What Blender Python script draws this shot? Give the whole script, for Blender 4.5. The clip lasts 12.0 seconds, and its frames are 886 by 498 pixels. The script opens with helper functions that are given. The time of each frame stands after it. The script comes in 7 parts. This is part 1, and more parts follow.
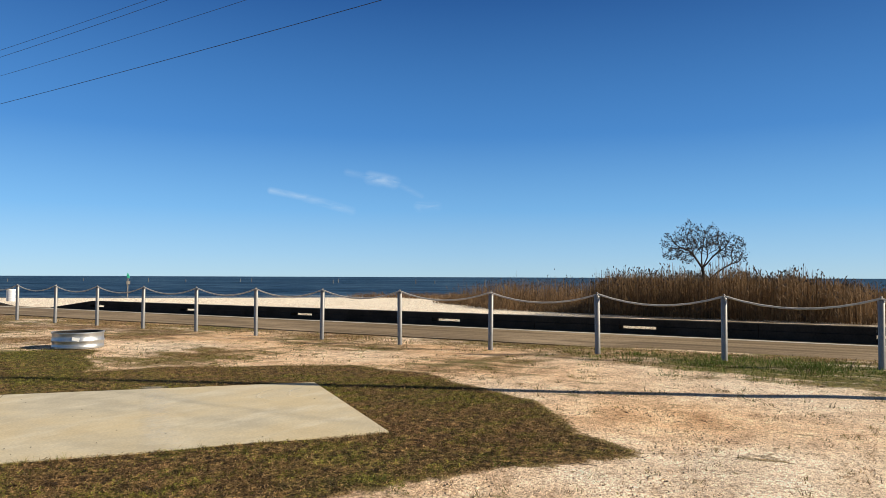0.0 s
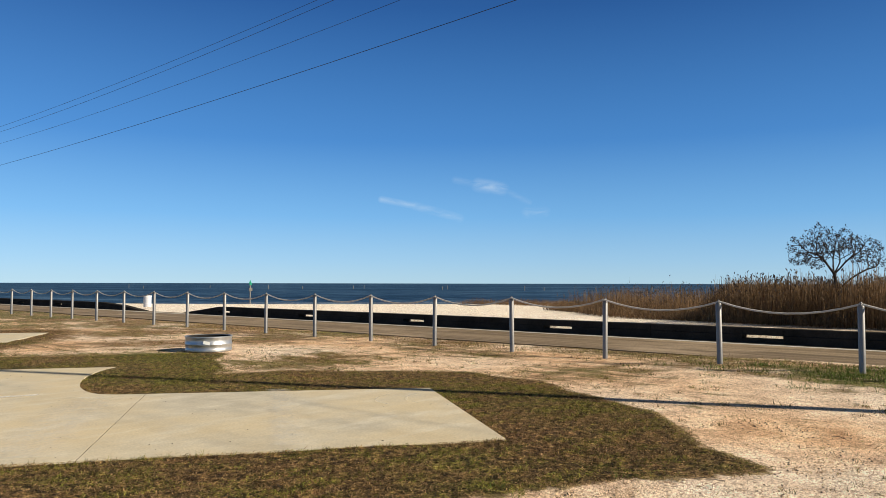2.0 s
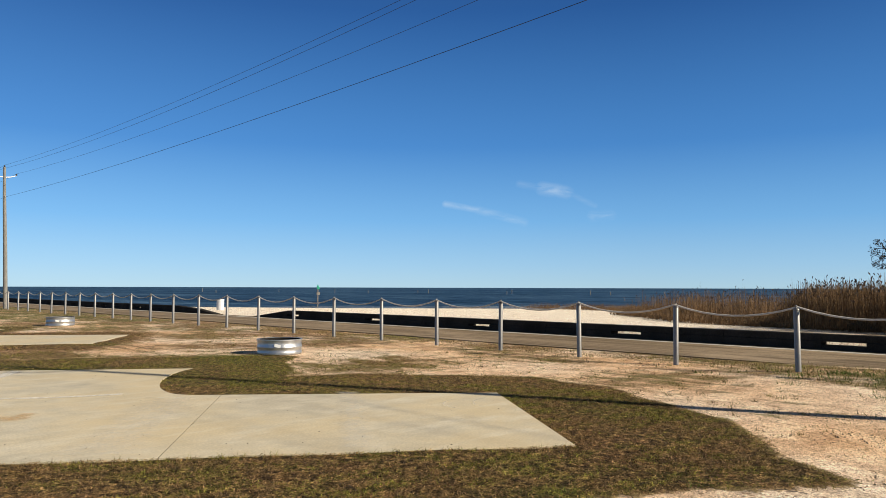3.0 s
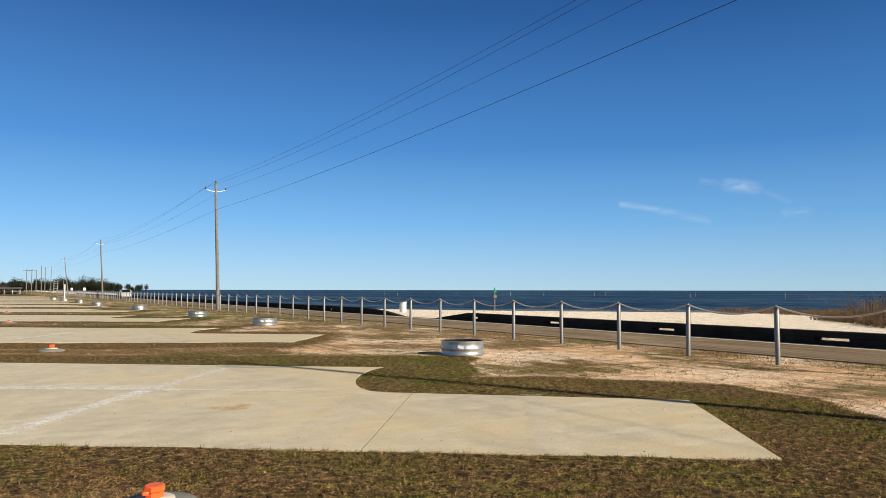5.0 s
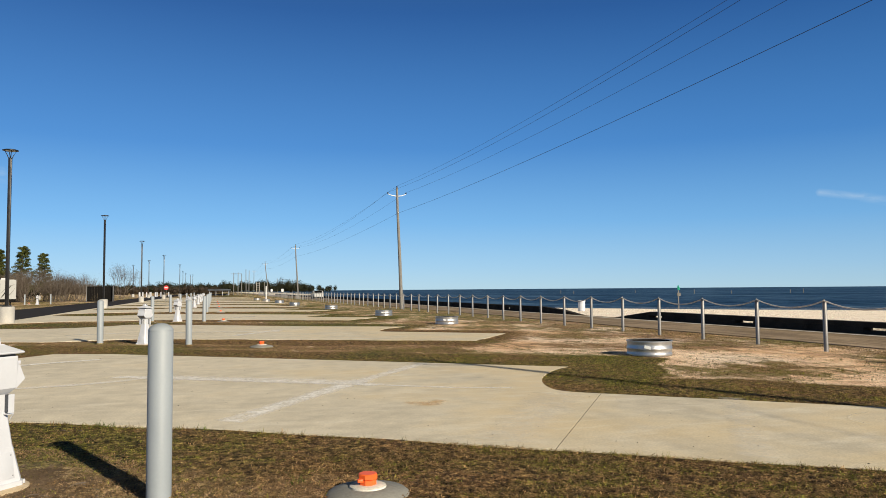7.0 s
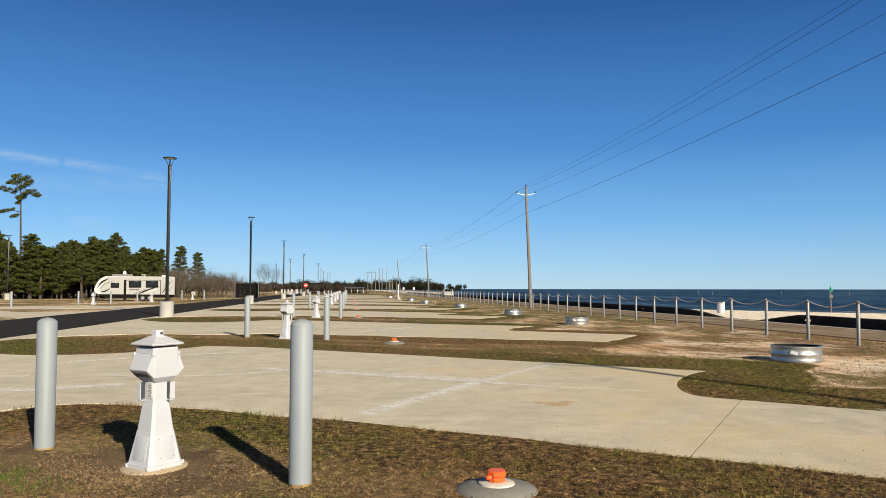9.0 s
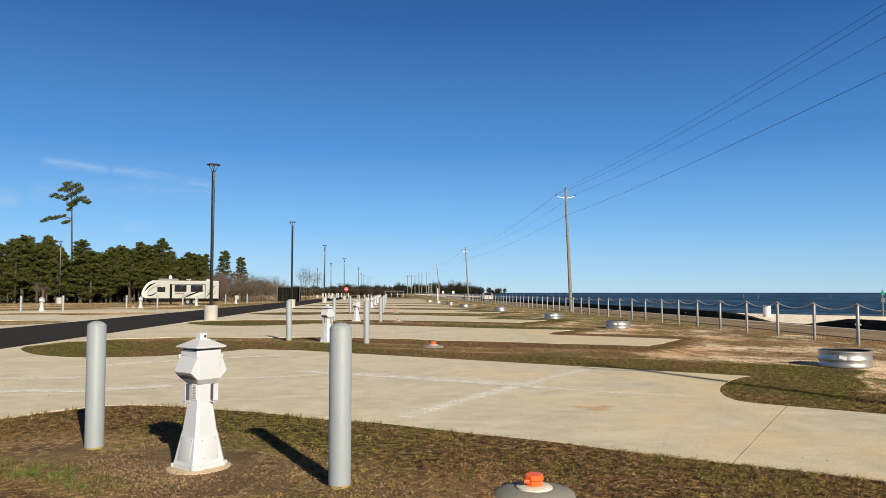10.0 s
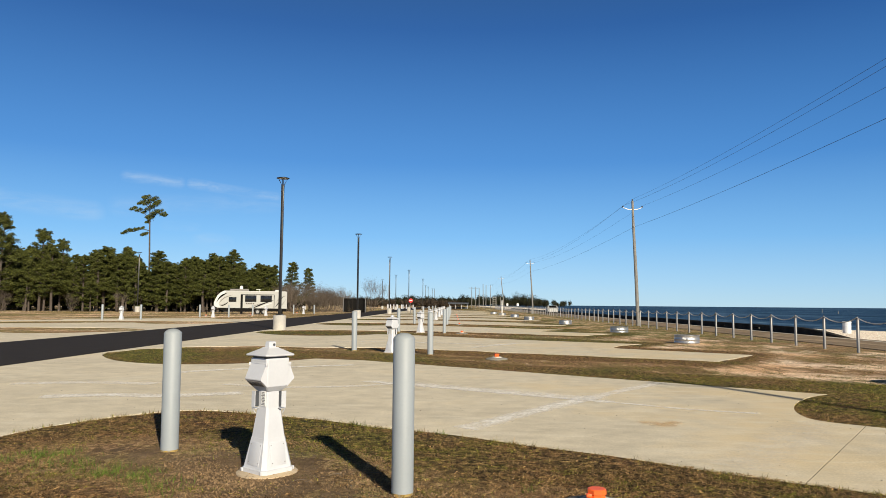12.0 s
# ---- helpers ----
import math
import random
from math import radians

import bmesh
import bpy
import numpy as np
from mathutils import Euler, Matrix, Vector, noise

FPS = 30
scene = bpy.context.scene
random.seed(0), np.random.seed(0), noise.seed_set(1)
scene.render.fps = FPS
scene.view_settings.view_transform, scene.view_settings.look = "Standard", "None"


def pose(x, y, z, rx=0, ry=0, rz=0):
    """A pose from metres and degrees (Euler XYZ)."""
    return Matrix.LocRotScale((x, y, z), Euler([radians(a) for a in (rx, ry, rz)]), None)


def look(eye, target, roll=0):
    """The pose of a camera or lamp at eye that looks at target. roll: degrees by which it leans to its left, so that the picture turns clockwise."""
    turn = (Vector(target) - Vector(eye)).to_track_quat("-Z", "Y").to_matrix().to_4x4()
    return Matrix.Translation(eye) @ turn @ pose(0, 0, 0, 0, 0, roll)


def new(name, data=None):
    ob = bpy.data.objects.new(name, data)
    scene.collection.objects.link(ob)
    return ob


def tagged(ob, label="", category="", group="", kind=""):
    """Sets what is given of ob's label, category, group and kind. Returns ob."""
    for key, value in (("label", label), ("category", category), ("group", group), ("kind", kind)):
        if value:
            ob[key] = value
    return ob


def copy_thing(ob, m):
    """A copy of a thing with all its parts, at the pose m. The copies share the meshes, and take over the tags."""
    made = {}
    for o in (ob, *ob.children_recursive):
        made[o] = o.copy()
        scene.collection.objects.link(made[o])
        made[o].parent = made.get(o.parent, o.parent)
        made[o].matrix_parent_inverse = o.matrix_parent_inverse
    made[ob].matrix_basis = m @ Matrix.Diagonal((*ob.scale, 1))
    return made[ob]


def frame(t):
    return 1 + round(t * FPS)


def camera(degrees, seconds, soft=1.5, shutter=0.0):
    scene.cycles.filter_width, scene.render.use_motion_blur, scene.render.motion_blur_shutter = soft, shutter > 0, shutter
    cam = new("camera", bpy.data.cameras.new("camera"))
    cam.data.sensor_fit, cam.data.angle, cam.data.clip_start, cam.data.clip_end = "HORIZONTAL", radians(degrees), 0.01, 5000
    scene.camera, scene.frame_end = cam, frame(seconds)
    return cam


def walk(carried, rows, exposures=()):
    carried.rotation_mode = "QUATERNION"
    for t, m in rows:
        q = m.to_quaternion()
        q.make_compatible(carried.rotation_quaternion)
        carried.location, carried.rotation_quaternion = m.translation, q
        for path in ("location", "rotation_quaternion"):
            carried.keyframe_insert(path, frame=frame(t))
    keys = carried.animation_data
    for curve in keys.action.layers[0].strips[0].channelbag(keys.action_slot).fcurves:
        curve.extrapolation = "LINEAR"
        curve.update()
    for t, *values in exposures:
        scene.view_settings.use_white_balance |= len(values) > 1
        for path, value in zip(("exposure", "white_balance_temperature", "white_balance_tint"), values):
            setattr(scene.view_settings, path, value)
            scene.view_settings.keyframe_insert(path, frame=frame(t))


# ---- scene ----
# ---- camera ----
cam = camera(62.6, 12.0, soft=0.6)
PATH = (
    (0.0, 0.343, 0.066, 1.374, -58.33, 2.19, -0.20),
    (0.5, 0.317, 0.069, 1.382, -56.39, 2.25, -0.07),
    (1.0, 0.302, 0.079, 1.385, -54.23, 2.34, -0.05),
    (1.5, 0.294, 0.093, 1.382, -52.06, 2.47, -0.07),
    (2.0, 0.286, 0.103, 1.380, -49.82, 2.69, -0.11),
    (2.5, 0.268, 0.109, 1.382, -47.41, 2.85, -0.12),
    (3.0, 0.249, 0.117, 1.382, -44.79, 3.02, -0.16),
    (3.5, 0.221, 0.122, 1.381, -41.67, 3.15, -0.20),
    (4.0, 0.189, 0.126, 1.382, -38.24, 3.22, -0.21),
    (4.5, 0.155, 0.131, 1.383, -34.69, 3.24, -0.16),
    (5.0, 0.125, 0.139, 1.383, -31.12, 3.21, -0.09),
    (5.5, 0.088, 0.142, 1.385, -27.58, 3.20, 0.02),
    (6.0, 0.046, 0.141, 1.388, -23.99, 3.13, 0.22),
    (6.5, 0.008, 0.143, 1.390, -20.60, 3.13, 0.36),
    (7.0, -0.025, 0.140, 1.392, -17.42, 3.16, 0.43),
    (7.5, -0.042, 0.129, 1.393, -14.53, 3.24, 0.31),
    (8.0, -0.053, 0.120, 1.394, -11.70, 3.23, 0.23),
    (8.5, -0.044, 0.109, 1.395, -9.30, 3.16, 0.08),
    (9.0, -0.028, 0.094, 1.395, -7.30, 3.12, -0.06),
    (9.5, -0.017, 0.077, 1.395, -5.69, 3.24, -0.09),
    (10.0, -0.012, 0.060, 1.396, -4.19, 3.41, 0.01),
    (10.5, -0.009, 0.041, 1.395, -2.87, 3.68, 0.00),
    (11.0, -0.004, 0.027, 1.392, -1.63, 3.91, -0.07),
    (11.5, -0.001, 0.016, 1.390, -0.41, 4.16, -0.31),
    (12.0, 0.000, 0.000, 1.392, 0.84, 4.33, -0.49),
)
walk(cam, [(t, pose(x, y, z, 90 + p, r, w)) for t, x, y, z, w, p, r in PATH],
     exposures=((0.0, 0.53), (2.5, 0.50), (4.5, 0.46), (5.5, 0.44), (7.0, 0.385), (7.7, 0.385), (9.5, 0.425), (11.0, 0.45), (12.0, 0.46)))

# ---- light ----
SUN_EL = 25.0
SUN_DIR = Vector((0.405, -0.914, 0)).normalized()          # the way to the sun, flat


def make_world():
    w = bpy.data.worlds.new("sky")
    scene.world = w
    w.use_nodes = True
    nt = w.node_tree
    bg = nt.nodes["Background"]
    sky = nt.nodes.new("ShaderNodeTexSky")
    sky.sky_type = "NISHITA"
    sky.sun_disc = False
    sky.sun_elevation = radians(SUN_EL)
    sky.sun_rotation = math.atan2(SUN_DIR.x, SUN_DIR.y)
    sky.altitude = 0
    sky.air_density, sky.dust_density, sky.ozone_density = 1.0, 0.15, 4.0
    li = nt.links.new
    co = nt.nodes.new("ShaderNodeTexCoord")
    xyz = nt.nodes.new("ShaderNodeSeparateXYZ")
    li(co.outputs["Generated"], xyz.inputs[0])
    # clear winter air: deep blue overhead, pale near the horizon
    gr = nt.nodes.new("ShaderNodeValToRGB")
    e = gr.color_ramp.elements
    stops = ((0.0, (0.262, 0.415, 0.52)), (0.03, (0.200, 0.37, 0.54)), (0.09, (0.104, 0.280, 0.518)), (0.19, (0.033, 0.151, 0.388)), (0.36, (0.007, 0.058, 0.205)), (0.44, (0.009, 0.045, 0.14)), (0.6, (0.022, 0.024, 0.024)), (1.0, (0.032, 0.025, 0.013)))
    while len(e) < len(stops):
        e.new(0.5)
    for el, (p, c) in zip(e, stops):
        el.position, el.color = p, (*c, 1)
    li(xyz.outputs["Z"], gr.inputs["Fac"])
    sc = nt.nodes.new("ShaderNodeVectorMath")
    sc.operation = "SCALE"
    sc.inputs["Scale"].default_value = 0.012
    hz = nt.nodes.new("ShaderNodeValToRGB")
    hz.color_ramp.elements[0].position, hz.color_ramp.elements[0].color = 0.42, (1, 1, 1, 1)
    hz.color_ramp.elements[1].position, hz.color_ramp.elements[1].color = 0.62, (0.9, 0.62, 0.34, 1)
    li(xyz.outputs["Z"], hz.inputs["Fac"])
    tn = nt.nodes.new("ShaderNodeVectorMath")
    tn.operation = "MULTIPLY"
    li(sky.outputs["Color"], tn.inputs[0])
    li(hz.outputs["Color"], tn.inputs[1])
    li(tn.outputs[0], sc.inputs[0])
    ad = nt.nodes.new("ShaderNodeVectorMath")
    ad.operation = "ADD"
    li(gr.outputs["Color"], ad.inputs[0])
    li(sc.outputs[0], ad.inputs[1])
    # brighter opposite the sun
    dt = nt.nodes.new("ShaderNodeVectorMath")
    dt.operation = "DOT_PRODUCT"
    li(co.outputs["Generated"], dt.inputs[0])
    dt.inputs[1].default_value = (-0.26, 0.966, 0)
    gl = nt.nodes.new("ShaderNodeMapRange")
    gl.inputs["From Min"].default_value, gl.inputs["From Max"].default_value = 0.25, 1.0
    gl.inputs["To Min"].default_value, gl.inputs["To Max"].default_value = 0.94, 1.09
    li(dt.outputs["Value"], gl.inputs["Value"])
    lit = nt.nodes.new("ShaderNodeVectorMath")
    lit.operation = "SCALE"
    li(ad.outputs[0], lit.inputs[0])
    li(gl.outputs[0], lit.inputs["Scale"])
    # a few thin wisps of high cloud, each along its own line
    mp = nt.nodes.new("ShaderNodeMapping")
    mp.inputs["Rotation"].default_value = (0.16, -0.14, 0.0)
    mp.inputs["Scale"].default_value = (14, 14, 60)
    n1 = nt.nodes.new("ShaderNodeTexNoise")
    n1.inputs["Scale"].default_value, n1.inputs["Detail"].default_value, n1.inputs["Roughness"].default_value = 1.6, 8, 0.62
    n1.inputs["Distortion"].default_value = 0.5
    li(co.outputs["Generated"], mp.inputs["Vector"])
    li(mp.outputs["Vector"], n1.inputs["Vector"])

    def vec(op, a, b, scale=None):
        n = nt.nodes.new("ShaderNodeVectorMath")
        n.operation = op
        for sock, v in zip(n.inputs, (a, b)):
            if isinstance(v, Vector):
                sock.default_value = v
            elif v is not None:
                li(v, sock)
        if scale is not None:
            li(scale, n.inputs["Scale"])
        return n.outputs["Value"] if op in ("DOT_PRODUCT", "LENGTH") else n.outputs[0]

    def num(op, a, b, clamp=False):
        n = nt.nodes.new("ShaderNodeMath")
        n.operation, n.use_clamp = op, clamp
        for sock, v in zip(n.inputs, (a, b)):
            if isinstance(v, (int, float)):
                sock.default_value = v
            else:
                li(v, sock)
        return n.outputs[0]

    total = None
    for a, b, wide, amount in (((0.767, 0.626, 0.141), (0.787, 0.602, 0.134), 0.006, 0.30), ((0.787, 0.602, 0.134), (0.806, 0.576, 0.129), 0.011, 1.0), ((0.806, 0.576, 0.129), (0.831, 0.548, 0.110), 0.005, 0.25),
                               ((0.702, 0.703, 0.114), (0.734, 0.671, 0.106), 0.0055, 0.75), ((0.734, 0.671, 0.106), (0.776, 0.625, 0.089), 0.007, 0.55), ((0.829, 0.550, 0.096), (0.842, 0.531, 0.097), 0.009, 0.6),
                               ((-0.411, 0.898, 0.157), (-0.354, 0.923, 0.153), 0.009, 0.7), ((-0.340, 0.929, 0.153), (-0.239, 0.961, 0.140), 0.008, 0.8), ((-0.420, 0.900, 0.120), (-0.239, 0.961, 0.133), 0.016, 0.32),
                               ((-0.560, 0.820, 0.122), (-0.446, 0.888, 0.110), 0.016, 0.5), ((-0.330, 0.940, 0.083), (-0.300, 0.951, 0.078), 0.012, 0.35), ((-0.370, 0.925, 0.098), (-0.335, 0.937, 0.096), 0.008, 0.25)):
        a, b = Vector(a), Vector(b)
        ab = b - a
        p = vec("SUBTRACT", co.outputs["Generated"], a)
        f = num("MULTIPLY", vec("DOT_PRODUCT", p, ab), 1 / ab.length_squared, True)
        away = vec("LENGTH", vec("SUBTRACT", p, vec("SCALE", ab, None, f)), None)
        r = num("MULTIPLY", num("SUBTRACT", 1.0, num("DIVIDE", away, wide), True), amount)
        total = r if total is None else num("MAXIMUM", total, r)
    r1 = nt.nodes.new("ShaderNodeMapRange")
    r1.inputs["From Min"].default_value, r1.inputs["From Max"].default_value, r1.inputs["To Min"].default_value = 0.38, 0.62, 0.15
    li(n1.outputs["Fac"], r1.inputs["Value"])
    m2 = nt.nodes.new("ShaderNodeMath")
    m2.operation = "MULTIPLY"
    m2.inputs[1].default_value = 0.50
    li(num("MULTIPLY", total, r1.outputs[0]), m2.inputs[0])
    mix = nt.nodes.new("ShaderNodeMix")
    mix.data_type = "RGBA"
    mix.inputs[7].default_value = (0.42, 0.52, 0.62, 1)
    li(m2.outputs[0], mix.inputs["Factor"])
    li(lit.outputs[0], mix.inputs[6])
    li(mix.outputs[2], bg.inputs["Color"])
    bg.inputs["Strength"].default_value = 1.0


make_world()
sun = new("sun", bpy.data.lights.new("sun", "SUN"))
sun.data.energy, sun.data.angle, sun.data.color = 5.0, radians(0.53), (1.0, 0.89, 0.70)
sun.matrix_world = look(SUN_DIR * 100 + Vector((0, 0, 100 * math.tan(radians(SUN_EL)))), (0, 0, 0))


# ---- materials ----
def ramp(nt, fac, stops):
    n = nt.nodes.new("ShaderNodeValToRGB")
    e = n.color_ramp.elements
    while len(e) < len(stops):
        e.new(0.5)
    for el, (p, c) in zip(e, stops):
        el.position, el.color = p, (*c, 1)
    nt.links.new(fac, n.inputs["Fac"])
    return n.outputs["Color"]


def noise_tex(nt, scale, detail=4, rough=0.6, vec=None, stretch=None):
    n = nt.nodes.new("ShaderNodeTexNoise")
    n.inputs["Scale"].default_value, n.inputs["Detail"].default_value = scale, detail
    n.inputs["Roughness"].default_value = rough
    if vec is None:
        vec = nt.nodes.new("ShaderNodeTexCoord").outputs["Object"]
    if stretch:
        m = nt.nodes.new("ShaderNodeMapping")
        m.inputs["Scale"].default_value = stretch
        nt.links.new(vec, m.inputs["Vector"])
        vec = m.outputs["Vector"]
    nt.links.new(vec, n.inputs["Vector"])
    return n.outputs["Fac"]


def mixc(nt, fac, a, b, mode="MIX"):
    n = nt.nodes.new("ShaderNodeMix")
    n.data_type, n.blend_type = "RGBA", mode
    for key, v in (("Factor", fac), ("A", a), ("B", b)):
        s = n.inputs[key] if key == "Factor" else n.inputs[6 if key == "A" else 7]
        if isinstance(v, (int, float)):
            s.default_value = v
        elif isinstance(v, tuple):
            s.default_value = (*v, 1)
        else:
            nt.links.new(v, s)
    return n.outputs[2]


def math_n(nt, op, a, b=0.0, clamp=False):
    n = nt.nodes.new("ShaderNodeMath")
    n.operation, n.use_clamp = op, clamp
    for s, v in zip(n.inputs, (a, b)):
        if isinstance(v, (int, float)):
            s.default_value = v
        else:
            nt.links.new(v, s)
    return n.outputs[0]


def maprange(nt, v, a, b, c=0.0, d=1.0):
    n = nt.nodes.new("ShaderNodeMapRange")
    for key, x in (("From Min", a), ("From Max", b), ("To Min", c), ("To Max", d)):
        n.inputs[key].default_value = x
    nt.links.new(v, n.inputs["Value"])
    return n.outputs["Result"]


def bump(nt, bsdf, height, strength, dist):
    b = nt.nodes.new("ShaderNodeBump")
    b.inputs["Strength"].default_value, b.inputs["Distance"].default_value = strength, dist
    nt.links.new(height, b.inputs["Height"])
    nt.links.new(b.outputs["Normal"], bsdf.inputs["Normal"])


def base_mat(name, rough=0.6, metal=0.0, spec=0.5):
    m = bpy.data.materials.new(name)
    m.use_nodes = True
    b = m.node_tree.nodes["Principled BSDF"]
    b.inputs["Roughness"].default_value, b.inputs["Metallic"].default_value = rough, metal
    b.inputs["Specular IOR Level"].default_value = spec
    return m, m.node_tree, b


def simple(name, c, rough=0.6, metal=0.0, var=0.15, scale=6.0, fine=60.0, bstr=0.15, bdist=0.004, spec=0.5, island=0.0):
    """A surface of one colour with wear at two scales and a fine relief."""
    m, nt, b = base_mat(name, rough, metal, spec)
    n1, n2 = noise_tex(nt, scale, 5), noise_tex(nt, fine, 3)
    f = math_n(nt, "ADD", math_n(nt, "MULTIPLY", n1, 0.65), math_n(nt, "MULTIPLY", n2, 0.35))
    lo = tuple(x * (1 - var) for x in c)
    hi = tuple(min(1, x * (1 + var)) for x in c)
    col = ramp(nt, f, [(0.3, lo), (0.7, hi)])
    if island:
        g = nt.nodes.new("ShaderNodeNewGeometry")
        col = mixc(nt, 1.0, col, ramp(nt, g.outputs["Random Per Island"], [(0, (1 - island,) * 3), (1, (1 + island,) * 3)]), "MULTIPLY")
    nt.links.new(col, b.inputs["Base Color"])
    nt.links.new(maprange(nt, n1, 0.3, 0.7, max(0, rough - 0.08), min(1, rough + 0.08)), b.inputs["Roughness"])
    if bstr:
        bump(nt, b, n2, bstr, bdist)
    return m


def ground_mat():
    m, nt, b = base_mat("ground_cover", 0.95, 0, 0.2)
    at = nt.nodes.new("ShaderNodeVertexColor")
    at.layer_name = "cover"
    sp = nt.nodes.new("ShaderNodeSeparateColor")
    nt.links.new(at.outputs["Color"], sp.inputs["Color"])
    turf, green, pale = sp.outputs[0], sp.outputs[1], sp.outputs[2]
    big, mid, fin, tiny = noise_tex(nt, 0.35, 5), noise_tex(nt, 2.2, 6, 0.65), noise_tex(nt, 14, 5, 0.7), noise_tex(nt, 70, 4, 0.7)
    # bare sandy soil
    soil = ramp(nt, mid, [(0.36, (0.52, 0.305, 0.17)), (0.5, (0.74, 0.495, 0.295)), (0.64, (0.88, 0.66, 0.44))])
    soil = mixc(nt, pale, soil, ramp(nt, mid, [(0.36, (0.80, 0.68, 0.54)), (0.64, (0.98, 0.91, 0.80))]))
    soil = mixc(nt, 1.0, soil, ramp(nt, tiny, [(0.37, (0.42, 0.36, 0.31)), (0.44, (1.02, 1.01, 1.0)), (0.60, (1.34, 1.34, 1.34))]), "MULTIPLY")
    lump = noise_tex(nt, 30, 3, 0.6)
    grit = noise_tex(nt, 7, 6, 0.75)
    soil = mixc(nt, 1.0, soil, ramp(nt, lump, [(0.36, (0.66, 0.60, 0.55)), (0.47, (1.0, 1.0, 1.0)), (0.62, (1.12, 1.12, 1.12))]), "MULTIPLY")
    soil = mixc(nt, 1.0, soil, ramp(nt, grit, [(0.36, (0.52, 0.44, 0.37)), (0.43, (1.0, 1.0, 1.0)), (0.60, (1.10, 1.10, 1.10))]), "MULTIPLY")
    litter = maprange(nt, fin, 0.555, 0.61)
    soil = mixc(nt, math_n(nt, "MULTIPLY", litter, 0.4), soil, (0.16, 0.095, 0.05))
    soil = mixc(nt, at.outputs["Alpha"], soil, mixc(nt, 1.0, ramp(nt, mid, [(0.3, (0.12, 0.078, 0.040)), (0.7, (0.30, 0.205, 0.115))]), ramp(nt, tiny, [(0.28, (0.5, 0.5, 0.5)), (0.7, (1.25, 1.25, 1.25))]), "MULTIPLY"))
    # turf: dead brown and winter green, shade between the blades put into the dark tones
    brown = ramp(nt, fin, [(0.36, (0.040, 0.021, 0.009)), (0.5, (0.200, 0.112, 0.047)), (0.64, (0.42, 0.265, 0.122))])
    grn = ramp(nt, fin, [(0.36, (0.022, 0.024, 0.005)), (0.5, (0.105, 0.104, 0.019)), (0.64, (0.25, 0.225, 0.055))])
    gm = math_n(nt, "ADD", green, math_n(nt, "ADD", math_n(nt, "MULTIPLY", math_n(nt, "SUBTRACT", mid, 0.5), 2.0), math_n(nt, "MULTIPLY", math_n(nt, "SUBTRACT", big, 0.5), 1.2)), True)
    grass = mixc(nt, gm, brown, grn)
    # dark specks here also paint in the shaded gaps of the mat
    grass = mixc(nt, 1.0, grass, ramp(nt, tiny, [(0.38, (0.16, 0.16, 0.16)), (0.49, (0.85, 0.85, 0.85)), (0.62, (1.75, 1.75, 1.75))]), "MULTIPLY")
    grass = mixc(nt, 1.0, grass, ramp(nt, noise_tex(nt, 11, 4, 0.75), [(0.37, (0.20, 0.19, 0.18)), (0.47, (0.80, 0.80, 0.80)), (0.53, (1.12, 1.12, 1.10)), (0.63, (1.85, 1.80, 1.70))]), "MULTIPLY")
    # thin weeds let the soil show between them
    weedy = mixc(nt, gm, ramp(nt, fin, [(0.38, (0.22, 0.128, 0.066)), (0.5, (0.43, 0.265, 0.140)), (0.62, (0.64, 0.43, 0.25))]), ramp(nt, fin, [(0.38, (0.10, 0.098, 0.026)), (0.5, (0.22, 0.205, 0.065)), (0.62, (0.42, 0.35, 0.15))]))
    weedy = mixc(nt, 1.0, weedy, ramp(nt, tiny, [(0.38, (0.42, 0.40, 0.38)), (0.49, (0.95, 0.95, 0.95)), (0.62, (1.4, 1.4, 1.4))]), "MULTIPLY")
    grass = mixc(nt, maprange(nt, turf, 0.62, 0.92), weedy, grass)
    # ragged edge of the turf
    e = math_n(nt, "ADD", turf, math_n(nt, "ADD", math_n(nt, "MULTIPLY", math_n(nt, "SUBTRACT", fin, 0.5), 1.1), math_n(nt, "ADD", math_n(nt, "MULTIPLY", math_n(nt, "SUBTRACT", mid, 0.5), 0.7), math_n(nt, "MULTIPLY", math_n(nt, "SUBTRACT", noise_tex(nt, 1.0, 6, 0.7, stretch=(4.2, 0.5, 1.0)), 0.5), 1.5))))
    mask = maprange(nt, e, 0.42, 0.62)
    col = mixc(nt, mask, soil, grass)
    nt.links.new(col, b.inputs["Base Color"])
    h = math_n(nt, "ADD", math_n(nt, "ADD", math_n(nt, "MULTIPLY", fin, 0.5), math_n(nt, "MULTIPLY", lump, 0.45)), math_n(nt, "MULTIPLY", tiny, 0.35))
    bump(nt, b, math_n(nt, "MULTIPLY", h, maprange(nt, mask, 0, 1, 0.55, 1.0)), 1.0, 0.09)
    return m


